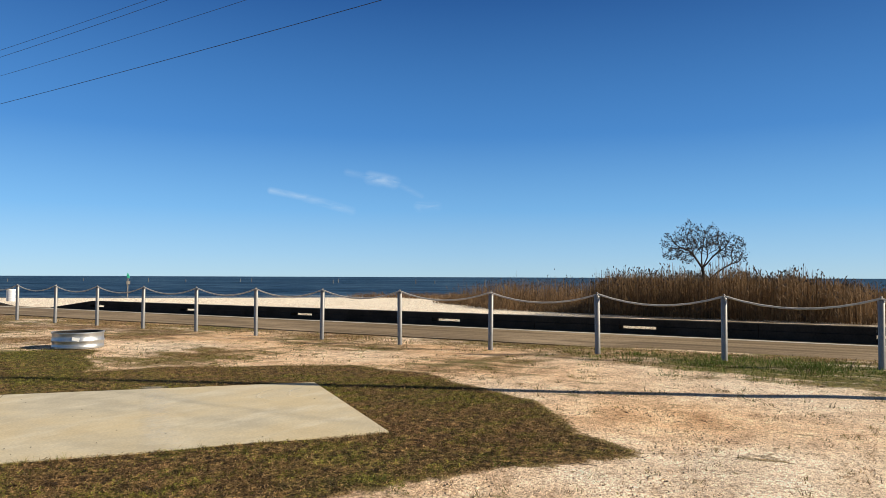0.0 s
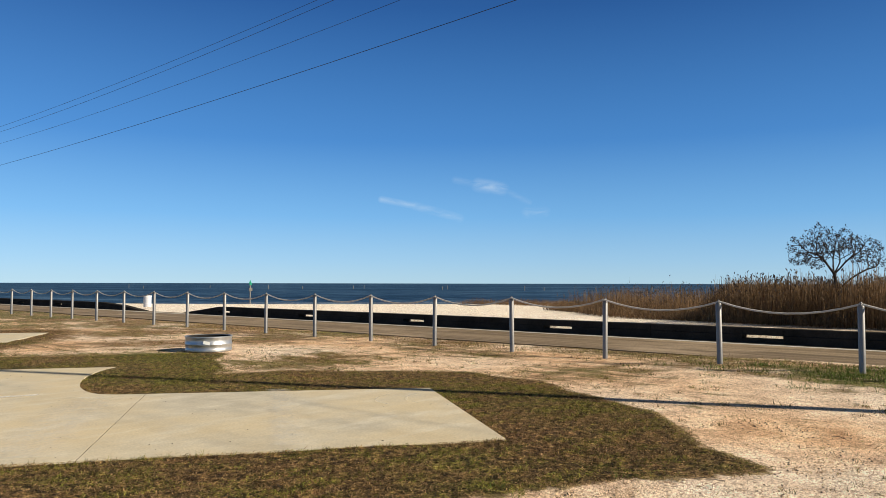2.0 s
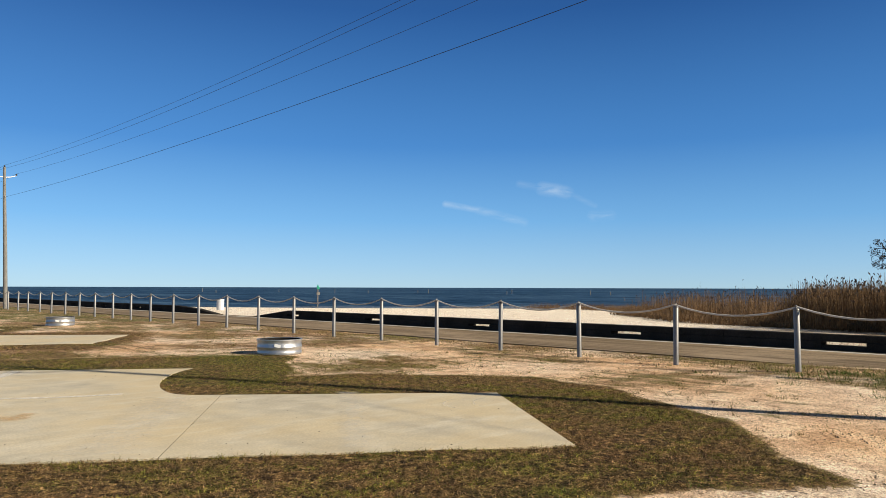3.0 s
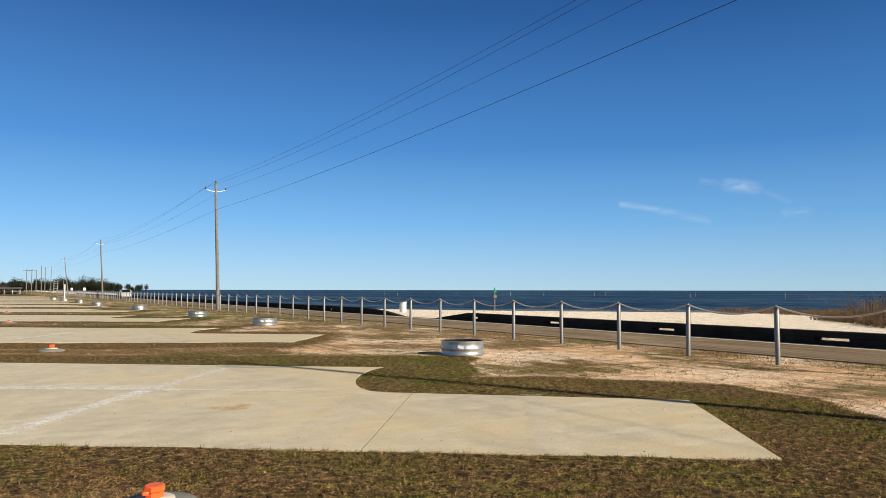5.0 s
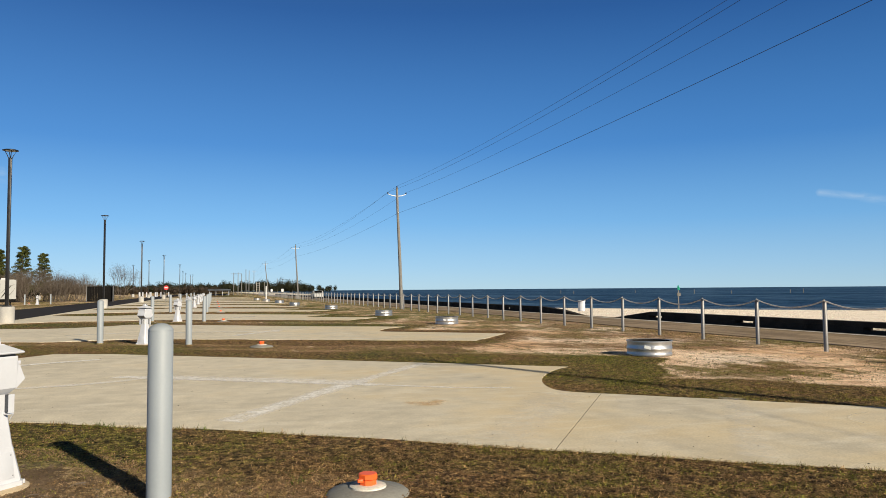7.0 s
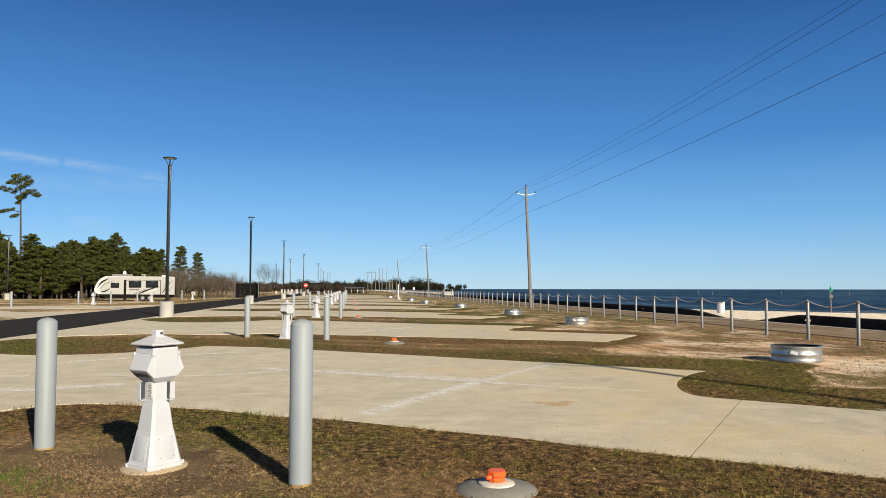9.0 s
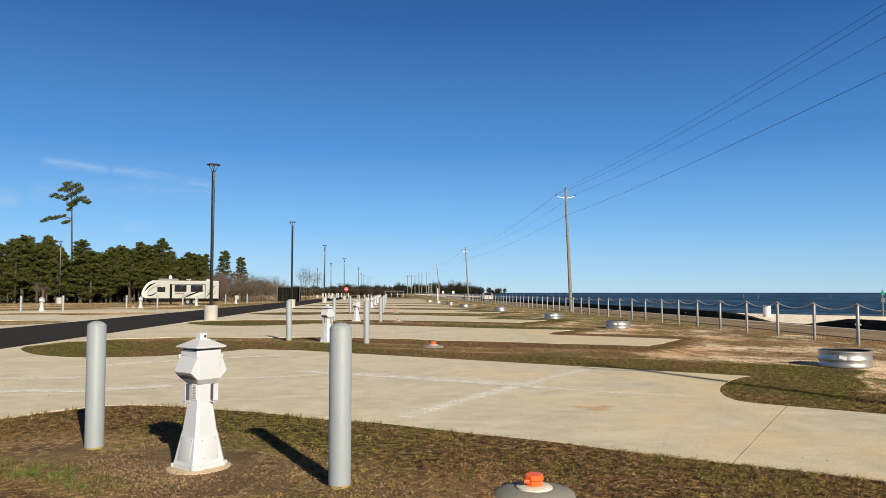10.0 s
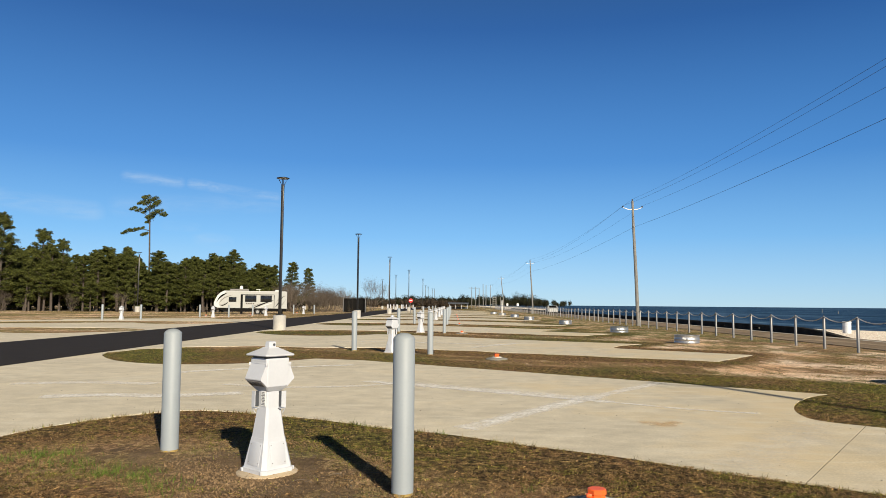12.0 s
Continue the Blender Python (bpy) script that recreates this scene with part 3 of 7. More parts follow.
def cover(X, Y):
    """Turf, its greenness, and how pale the soil is, at each place."""
    site = np.floor((Y - 9.0 + 0.676 * X + 3.5) / PITCH)
    yl = Y - np.clip(site, 0, 30) * PITCH
    d0 = poly_dist(X, Y, LAWN)
    d = np.maximum(d0, np.maximum(poly_dist(X, yl, LAWN), np.where(site >= 1, poly_dist(X, yl + PITCH, LAWN), -9)))
    edge = d + 0.10 * wave(X, Y, 1.6, 3)
    turf = np.clip(0.5 + edge * np.where((Y < 13.6) & (X > 3.0), 6.0, np.where(Y < 11.5, 1.9, 0.8)), 0, 1)
    # sparse weeds on the sandy strip and by the fence
    weeds = 0.30 + 0.22 * wave(X, Y, 4.0, 5) + 0.10 * wave(X, Y, 1.1, 6)
    weeds += 0.16 * np.exp(-((X - FENCE_X + 0.2) / 1.4) ** 2) + 0.5 * np.exp(-((X - 12.2) / 1.2) ** 2 - ((Y - 1.2) / 2.3) ** 2)
    weeds += 0.26 * np.exp(-((X - 14.0) / 0.7) ** 2) + 0.10 * wave(X, Y, 0.6, 16)
    weeds += 0.30 * np.exp(-((X - 8.2) / 1.3) ** 2 - ((Y - 10.6) / 1.6) ** 2)
    weeds -= 0.32 * np.clip((3.2 - Y) / 2.0, 0, 1) * np.clip((11.0 - X) / 1.5, 0, 1)
    weeds += 0.21 * np.clip((Y - 13.5) / 3, 0, 1) + 0.16 * np.clip((Y - 22) / 12, 0, 1)
    turf = np.where(X < 18, np.maximum(turf, np.clip(weeds, 0, 0.72)), 0)
    turf = np.where((X < 5.5) & (X > LANE_R) & (Y > 15.5), np.maximum(turf, 0.74 + 0.14 * wave(X, Y, 2.5, 18)), turf)
    bare = np.exp(-((X + 2.7) / 1.3) ** 2 - ((Y - 6.7) / 0.9) ** 2) + 0.8 * np.exp(-((X + 1.6) / 0.8) ** 2 - ((Y - 5.9) / 0.7) ** 2)
    bare += 0.75 * np.exp(-((X + 1.0) / 0.9) ** 2 - ((Y - 5.9) / 0.6) ** 2) * np.clip(0.9 + 0.5 * wave(X, Y, 0.9, 17), 0, 1.3) + 0.5 * np.exp(-((X - 0.4) / 1.0) ** 2 - ((Y - 5.3) / 0.5) ** 2)
    turf = np.clip(turf - 0.62 * bare, 0, 1)
    tip = np.exp(-((X - 8.0) / 1.7) ** 2 - (((Y - 12.5) % PITCH - 9.6) / 1.9) ** 2) * (Y > 15)      # dead sod round the seaward end of each pad
    turf = np.maximum(turf, 0.95 * np.clip(1.5 * tip, 0, 1))
    dark = np.clip(1.6 * bare, 0, 1)
    dark = np.where(X > 20.2, np.clip((9.0 - Y + 0.5 * (X - 20)) / 3, 0, 1) * np.clip(0.6 + 0.5 * wave(X, Y, 1.3, 15), 0, 0.9), dark)
    west = X < LANE_L
    turf = np.where(west, np.clip(0.62 + 0.25 * wave(X, Y, 9, 8), 0, 1), turf)
    green = 0.36 + 0.26 * wave(X, Y, 3.3, 9) + 0.20 * wave(X, Y, 9, 10)
    green += 0.62 * np.exp(-((X - 7.0) / 2.0) ** 2 - ((Y - 10.6) / 3.0) ** 2) + 0.65 * np.exp(-((X - 12.2) / 1.3) ** 2 - ((Y - 1.2) / 2.4) ** 2)
    green += 0.62 * np.exp(-((X + 7.4) / 2.2) ** 2 - (((Y - 12.35) % PITCH - 7.45) / 2.0) ** 2)
    green -= 0.35 * np.exp(-((X - 6.4) / 1.4) ** 2 - ((Y - 4.4) / 1.2) ** 2)
    green -= 0.36 * np.clip((3.4 - X) / 1.5, 0, 1) * np.clip((7.0 - 0.35 * np.abs(X + 0.8) - Y) / 0.7, 0, 1) * np.clip((X + 4.6) / 1.0, 0, 1)
    band = (Y + 0.676 * X - 7.7) % PITCH                         # dead strip along each pad's near side
    green -= 0.75 * np.exp(-((band - PITCH + 0.7) / 1.3) ** 2) * (Y > 9)
    green += np.where(west, 0.28, 0) + 0.45 * np.clip((Y - 25) / 6, 0, 1) * np.clip((X - 1) / 3, 0, 1)
    green -= 0.6 * tip * (Y < 30)
    pale = np.clip(0.25 + 0.3 * wave(X, Y, 5, 12) + 0.34 * np.clip((4.0 - Y) / 3, 0, 1), 0, 0.66)
    pale = np.where(X > 18.3, 1.0, pale)
    return turf, np.clip(green, 0, 1), pale, dark


def axis(a, b, step, lo, hi, grow=1.22):
    mid = list(np.arange(a, b, step))
    s, x, down = step, a, []
    while x > lo:
        s *= grow
        x -= s
        down.append(x)
    s, x, up = step, mid[-1], []
    while x < hi:
        s *= grow
        x += s
        up.append(x)
    return np.array(down[::-1] + mid + up)


def build_ground():
    xs, ys = axis(-10.5, 19.5, 0.13, -4500, 120, 1.10), axis(-0.5, 31, 0.13, -4500, 4500, 1.06)
    X, Y = np.meshgrid(xs, ys)
    Z = ground_z(X, Y)
    near = np.exp(-(np.hypot(X, Y - 10) / 40) ** 2)
    Z = Z + near * 0.009 * np.clip(wave(X, Y, 1.9, 20), -1.2, 1.2) * (X < 13.5) - 0.013
    nx, ny = len(xs), len(ys)
    V = np.stack([X.ravel(), Y.ravel(), Z.ravel()], 1)
    i = np.arange(nx * ny).reshape(ny, nx)
    F = np.stack([i[:-1, :-1].ravel(), i[:-1, 1:].ravel(), i[1:, 1:].ravel(), i[1:, :-1].ravel()], 1)
    me = bpy.data.meshes.new("ground")
    me.from_pydata(V.tolist(), [], F.tolist())
    me.shade_smooth()
    t, g, p, dk = cover(X.ravel(), Y.ravel())
    ca = me.color_attributes.new("cover", "FLOAT_COLOR", "POINT")
    ca.data.foreach_set("color", np.stack([t, g, p, dk], 1).astype(np.float32).ravel())
    me.materials.append(M_GROUND)
    tagged(new("ground", me), "sandy soil with worn winter turf and beach sand", "ground", kind="structure")


build_ground()

bm = BM()
V = [(-4900, -4900), (4900, -4900), (4900, 4900), (-4900, 4900)]
bm.faces.new([bm.verts.new((x, y, SEA_Z)) for x, y in V])
tagged(mesh_ob("water", bm, M_SEA), "dark blue rippled sea reaching the horizon", "sea", kind="structure")

# thin broken surf along the beach
M_FOAM = worn_mark("surf_foam", (0.75, 0.78, 0.80), 0.75)
bm = BM()
fade = bm.verts.layers.float_color.new("fade")
for off, w in ((1.2, 0.5), (4.5, 0.35), (9.0, 0.4)):
    row = []
    for y in np.arange(36, 64, 0.7):
        x = float(shore_x(y)) + off + 0.5 * math.sin(0.7 * y + off)
        row.append((bm.verts.new((x - w, y, SEA_Z + 0.02)), bm.verts.new((x + w, y, SEA_Z + 0.02))))
    for (p0, p1), (q0, q1) in zip(row, row[1:]):
        bm.faces.new((p0, p1, q1, q0))
for v in bm.verts:
    v[fade] = (1, 1, 1, 1)
tagged(mesh_ob("surf", bm, M_FOAM), "thin broken white surf along the beach", "surf", kind="structure")

# coastal road with its painted edge line
bm = BM()
ye = list(np.arange(-120, 260, 4.0))
for x0, x1, z in ((14.15, 18.05, 0.012),):
    prism(bm, [(x1, -400)] + [(x1, 520)] + [(x0, 520)] + [(x0 + 0.10 * math.sin(y * 0.9) + 0.07 * math.sin(y * 2.3), y) for y in ye[::-1]] + [(x0, -400)], -0.1, z)
tagged(mesh_ob("road", bm, M_ROAD), "sun-bleached brownish asphalt coastal road", "road", kind="structure")
bm = BM()
prism(bm, [(17.36, -300), (17.56, -300), (17.56, 400), (17.36, 400)], 0.0, 0.016)
tagged(mesh_ob("road_line", bm, M_LINE), "worn white painted road edge line", "road marking", kind="structure")
# dark new asphalt lane inside the park
bm = BM()
prism(bm, [(LANE_L, -60), (LANE_R, -60), (LANE_R, 330), (LANE_L, 330)], -0.1, 0.006)
tagged(mesh_ob("lane", bm, M_ASPHALT), "fresh black asphalt lane between the camping pads", "road", kind="structure")

# concrete pads on both sides of the lane, each cast in two slabs with a joint between
JOINT_A, JOINT_B = Vector((5.2, 9.25)), Vector((2.7, 5.8))


def halves(outline, s):
    """The two parts of a pad on either side of its sawn joint, 8 mm apart."""
    a, b = JOINT_A + Vector((0, s)), JOINT_B + Vector((0, s))
    d = (b - a).normalized()
    nrm = Vector((-d.y, d.x))
    out, ends = [], []
    for sign in (1, -1):
        pts, n = [], len(outline)
        dist = [sign * (Vector(p) - a).dot(nrm) - 0.0042 for p in outline]
        for i in range(n):
            p, q, u, v = Vector(outline[i]), Vector(outline[(i + 1) % n]), dist[i], dist[(i + 1) % n]
            if u >= 0:
                pts.append(tuple(p))
            if (u >= 0) != (v >= 0):
                pts.append(tuple(p.lerp(q, u / (u - v))))
                ends.append(p.lerp(q, u / (u - v)))
        out.append(pts)
    return out, ends, nrm


def pad(outline, s, label):
    t = thing("pavement_pad", pose(0, 0, 0), label, "concrete pad", "camping pads", "structure")
    slabs, ends, nrm = halves(outline, s)
    for pts in slabs:
        if len(pts) > 2:
            part("slab", prism(BM(), pts, -0.12, 0.001), M_PAD, t, smooth=False)
    if len(ends) == 4:
        # dirt in the sawn joint
        ends = sorted(ends, key=lambda p: p.x)
        p, q = (ends[0] + ends[1]) / 2, (ends[2] + ends[3]) / 2
        w = nrm * 0.0040
        v = [p - w, q - w, q + w, p + w]
        area = sum(a.x * b.y - b.x * a.y for a, b in zip(v, v[1:] + v[:1]))
        part("joint_filler", prism(BM(), [tuple(a) for a in (v if area > 0 else v[::-1])], -0.11, -0.0012), M_BARK, t, "dark dirt-filled joint", smooth=False)


for k in range(11):
    pad(pad_outline(k), PITCH * k, "stained pale concrete camping pad with a notched end")
for k in range(4):
    out = [(LANE_L + LANE_R - x, y) for x, y in pad_outline(k)][::-1]
    t = thing("pavement_pad", pose(0, 0, 0), "pale concrete camping pad across the lane", "concrete pad", "camping pads", "structure")
    part("slab", prism(BM(), out, -0.12, 0.001), M_PAD, t, smooth=False)


LAYER = itertools.count()


def scuff(name, label, pts, w, mat):
    """A thin worn mark lying on the concrete."""
    pts = smooth_line(pts, 8)
    z = 0.0045 + 0.0005 * next(LAYER)
    bm = BM()
    fade = bm.verts.layers.float_color.new("fade")
    row = []
    rnd = random.Random(len(pts))
    for i, (x, y) in enumerate(pts):
        a, b = pts[max(i - 1, 0)], pts[min(i + 1, len(pts) - 1)]
        d = Vector((b[0] - a[0], b[1] - a[1])).normalized()
        h = w * rnd.uniform(0.85, 1.1)
        end = 0.0 if i in (0, len(pts) - 1) else 1.0
        line = []
        for k, f in ((-1.5, 0), (-0.6, 1), (0.6, 1), (1.5, 0)):
            v = bm.verts.new((x - d.y * h * k, y + d.x * h * k, z))
            v[fade] = (f * end, f * end, f * end, 1)
            line.append(v)
        row.append(line)
    for a, b in zip(row, row[1:]):
        for k in range(3):
            bm.faces.new((a[k], a[k + 1], b[k + 1], b[k]))
    bmesh.ops.recalc_face_normals(bm, faces=bm.faces)
    tagged(mesh_ob(name, bm, mat), label, "stain", kind="structure")


scrape = "pale scrape along the concrete pad"
scuff("scuff_mark", scrape, [(0.1, 8.25), (0.85, 9.4), (1.6, 10.5), (2.2, 11.35)], 0.13, M_SCUFF)
scuff("scuff_mark", scrape, [(1.9, 10.9), (2.6, 11.9), (3.2, 12.7), (3.8, 13.5)], 0.11, M_SMEAR)
scuff("scuff_mark", scrape, [(-1.6, 13.2), (-0.5, 12.55), (0.6, 11.8), (1.76, 11.05), (2.3, 10.66)], 0.12, M_SCUFF)
scuff("scuff_mark", scrape, [(1.5, 11.22), (2.3, 10.66), (3.25, 10.0), (4.0, 9.7)], 0.06, M_SMEAR)
scuff("scuff_mark", scrape, [(-0.9, 12.9), (0.0, 12.3), (1.2, 11.55), (2.2, 10.95)], 0.22, M_SMEAR)
scuff("scuff_mark", scrape, [(-6.0, 10.6), (-5.1, 10.9), (-4.3, 10.85), (-3.2, 11.3)], 0.17, M_SCUFF)
scuff("scuff_mark", scrape, [(-7.4, 12.2), (-6.2, 12.5), (-5.0, 12.4)], 0.16, M_SMEAR)
scuff("scuff_mark", scrape, [(-5.4, 14.4), (-5.0, 14.9), (-3.3, 16.0), (-2.2, 16.6)], 0.13, M_SCUFF)
scuff("scuff_mark", scrape, [(-3.9, 12.5), (-2.9, 12.1), (-1.7, 12.35), (-0.7, 13.1)], 0.10, M_SMEAR)
scuff("scuff_mark", "pale wash beside the sawn joint", [(2.45, 6.4), (3.0, 7.1), (3.75, 8.1), (4.4, 9.0)], 0.26, M_WASH)
scuff("scuff_mark", "pale wash beside the sawn joint", [(4.2, 5.1), (4.7, 5.8), (5.5, 6.9), (6.2, 7.9)], 0.12, M_WASH)
for k in (1, 2):
    scuff("scuff_mark", scrape, [(0.5, 8.6 + PITCH * k), (1.4, 10.1 + PITCH * k), (2.3, 11.6 + PITCH * k)], 0.16, M_SMEAR)
    scuff("scuff_mark", scrape, [(-4.6, 11.2 + PITCH * k), (-2.6, 11.7 + PITCH * k), (-0.6, 11.3 + PITCH * k), (2.2, 10.4 + PITCH * k)], 0.15, M_SMEAR)
scuff("tyre_mark", "faint pale wheel track on the concrete pad", [(6.25, 5.9), (6.32, 6.2), (6.55, 6.4), (6.86, 6.46)], 0.009, M_WASH)
scuff("tyre_mark", "faint pale wheel track on the concrete pad", [(6.55, 5.75), (6.62, 6.0), (6.85, 6.2), (7.1, 6.25)], 0.008, M_WASH)
scuff("rust_stain", "small orange rust stain on the concrete", [(2.22, 8.80), (2.36, 8.86), (2.48, 8.72), (2.62, 8.84), (2.70, 8.92)], 0.075, M_RUST)
scuff("rust_stain", "small orange rust stain on the concrete", [(2.28, 8.66), (2.40, 8.62), (2.54, 8.60), (2.60, 8.66)], 0.035, M_RUST)


# ---- sea wall ----
def seawall(y0, y1, taper0, taper1, holes):
    """Low dark wall along the road with drain slots; its ends run down to the ground."""
    w = thing("sea_wall", pose(WALL_X, y0, 0), "low dark concrete sea wall with drain slots", "sea wall", kind="structure")
    cuts = sorted([0, y1 - y0] + [h - y0 + s for h in holes for s in (-0.45, 0.45)])
    for i, (a, b) in enumerate(zip(cuts, cuts[1:])):
        slot = i % 2 == 1
        n = max(1, round((b - a) / 2.4))
        for j in range(n):
            ya, yb = a + (b - a) * j / n, a + (b - a) * (j + 1) / n
            za = 0.355 * min(1, (ya + 0.05) / taper0 if taper0 else 1, (y1 - y0 - ya + 0.05) / taper1 if taper1 else 1)
            zb = 0.355 * min(1, (yb + 0.05) / taper0 if taper0 else 1, (y1 - y0 - yb + 0.05) / taper1 if taper1 else 1)
            bm = BM()
            zl = 0.195 if slot else -0.25
            prof = lambda z: [(0.36, z), (0.36, zl), (0.0, zl), (0.0, max(zl + 0.01, 0.19 * z / 0.355)), (0.035, max(zl + 0.015, 0.205 * z / 0.355)), (0.035, z - 0.015), (0.05, z)]
            g = 0.006 if not slot else 0
            r0 = [bm.verts.new((x, ya + g, z)) for x, z in prof(za)]
            r1 = [bm.verts.new((x, yb - g, z)) for x, z in prof(zb)]
            m = len(r0)
            for k in range(m):
                bm.faces.new((r0[k], r0[(k + 1) % m], r1[(k + 1) % m], r1[k]))
            bm.faces.new(list(reversed(r0)))
            bm.faces.new(r1)
            bmesh.ops.recalc_face_normals(bm, faces=bm.faces)
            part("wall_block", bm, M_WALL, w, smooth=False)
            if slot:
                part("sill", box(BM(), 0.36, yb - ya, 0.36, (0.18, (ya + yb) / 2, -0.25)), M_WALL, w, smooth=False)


seawall(-34, 30.6, 0, 2.6, [5.36 + 5.44 * k for k in range(-7, 5) if 5.36 + 5.44 * k < 29])
seawall(33.9, 230, 3.5, 0, [43.6 + 5.44 * k for k in range(20)])


# ---- rope fence ----
def fence():
    f = thing("rope_fence", pose(FENCE_X, 0, 0), "galvanised pipe posts joined by sagging grey rope", "fence")
    bm = lathe(BM(), [(0.047, -0.3), (0.047, POST_H - 0.035), (0.044, POST_H - 0.03)], 14)
    post = part("post", bm, M_GALV, f)
    bm = lathe(BM(), [(0.050, POST_H - 0.035), (0.052, POST_H - 0.022), (0.040, POST_H), (0.016, POST_H + 0.012), (0.012, POST_H + 0.03), (0.020, POST_H + 0.04), (0.012, POST_H + 0.055)], 12)
    cap = part("cap", bm, M_GALV, post, "cast cap with a rope eye")
    bm = BM()
    n, sag = 8, 0.17
    tube(bm, [(0, POST_GAP * t / n, POST_H + 0.02 - 4 * sag * (t / n) * (1 - t / n)) for t in range(n + 1)], 0.017, 5)
    rope = part("rope", bm, M_ROPE, f, "grey twisted rope")
    rnd = random.Random(4)
    y = [-3.9, -1.85, 0.22, 2.36, 4.45, 6.58, 8.67, 10.75, 12.79, 14.85, 16.92, 18.97, 21.02, 23.06, 25.10, 27.14, 29.17, 31.20, 33.25]
    y += [33.25 + 2.045 * k for k in range(1, 95)]
    for i, (yy, nxt) in enumerate(zip(y, y[1:])):
        lean = pose(rnd.uniform(-0.03, 0.03), yy, 0, rnd.uniform(-0.6, 0.6), rnd.uniform(-0.6, 0.6), 0)
        if i == 0:
            post.matrix_basis, rope.matrix_basis = lean, pose(0, yy, 0) @ Matrix.Diagonal((1, (nxt - yy) / POST_GAP, 1, 1))
            continue
        p = copy_thing(post, lean)
        r = rope.copy()
        scene.collection.objects.link(r)
        r.matrix_basis = Matrix.Translation((0, yy, 0)) @ Matrix.Diagonal((1, (nxt - yy) / POST_GAP, 1, 1))


fence()


# ---- fire rings ----
def fire_ring(at):
    t = thing("fire_ring", pose(*at), "galvanised steel fire ring, sooty inside, on sandy soil", "fire ring", "fire rings")
    bm = BM()
    R, H = 0.455, 0.28
    prof = [(R - 0.012, 0.0)]
    for i in range(25):
        z = H * i / 24
        prof.append((R + 0.007 * math.exp(-((i - 12) / 1.6) ** 2) + 0.006 * math.exp(-((i - 3) / 1.5) ** 2) + 0.004 * math.cos(i * 0.5), z))
    prof += [(R + 0.016, H), (R + 0.016, H + 0.02), (R - 0.016, H + 0.02)]
    prof += [(R - 0.012, H - 0.01), (R - 0.014, 0.06)]
    lathe(bm, prof, 40)
    part("drum", bm, M_GALVB, t)
    bm = BM()
    box(bm, 0.13, 0.006, 0.062, (0, 0, 0))
    s = part("label_sticker", bm, M_STICK, t, "white paper label")
    a = radians(-128)
    s.matrix_basis = pose((R + 0.012) * math.cos(a), (R + 0.012) * math.sin(a), 0.15, 0, 14, -38)
    bm = BM()
    ri = R - 0.0165
    va = [[bm.verts.new((ri * math.cos(2 * math.pi * k / 40), ri * math.sin(2 * math.pi * k / 40), z)) for k in range(40)] for z in (H + 0.012, 0.05)]
    for k in range(40):
        bm.faces.new((va[0][k], va[0][(k + 1) % 40], va[1][(k + 1) % 40], va[1][k]))
    part("soot_lining", bm, M_SOOT, t, "soot-blackened inner face")
    lathe(bm := BM(), [(R - 0.03, 0.02), (R - 0.05, 0.065), (0.1, 0.055)], 24)
    part("ash_bed", bm, M_SOOT, t)
    return t


ring = fire_ring((8.66, 13.46, 0))
for k, (x, y) in enumerate(((8.9, 28.1), (8.7, 38.6), (8.2, 53.8), (7.1, 68.8), (7.0, 84.0), (6.4, 96.5), (6.0, 110.0))):
    copy_thing(ring, pose(x, y, 0, 0, 0, 8 + 8 * k))


# ---- utility pedestals ----
def tower(bm, prof, cut=0.10):
    """Square tower with cut corners from (half width, height)."""
    rings = []
    for h, z in prof:
        c = h * cut
        rings.append([bm.verts.new((x, y, z)) for x, y in ((h, -h + c), (h, h - c), (h - c, h), (-h + c, h), (-h, h - c), (-h, -h + c), (-h + c, -h), (h - c, -h))])
    for a, b in zip(rings, rings[1:]):
        for k in range(8):
            bm.faces.new((a[k], a[(k + 1) % 8], b[(k + 1) % 8], b[k]))
    bm.faces.new(list(reversed(rings[0])))
    bm.faces.new(rings[-1])
    return bm


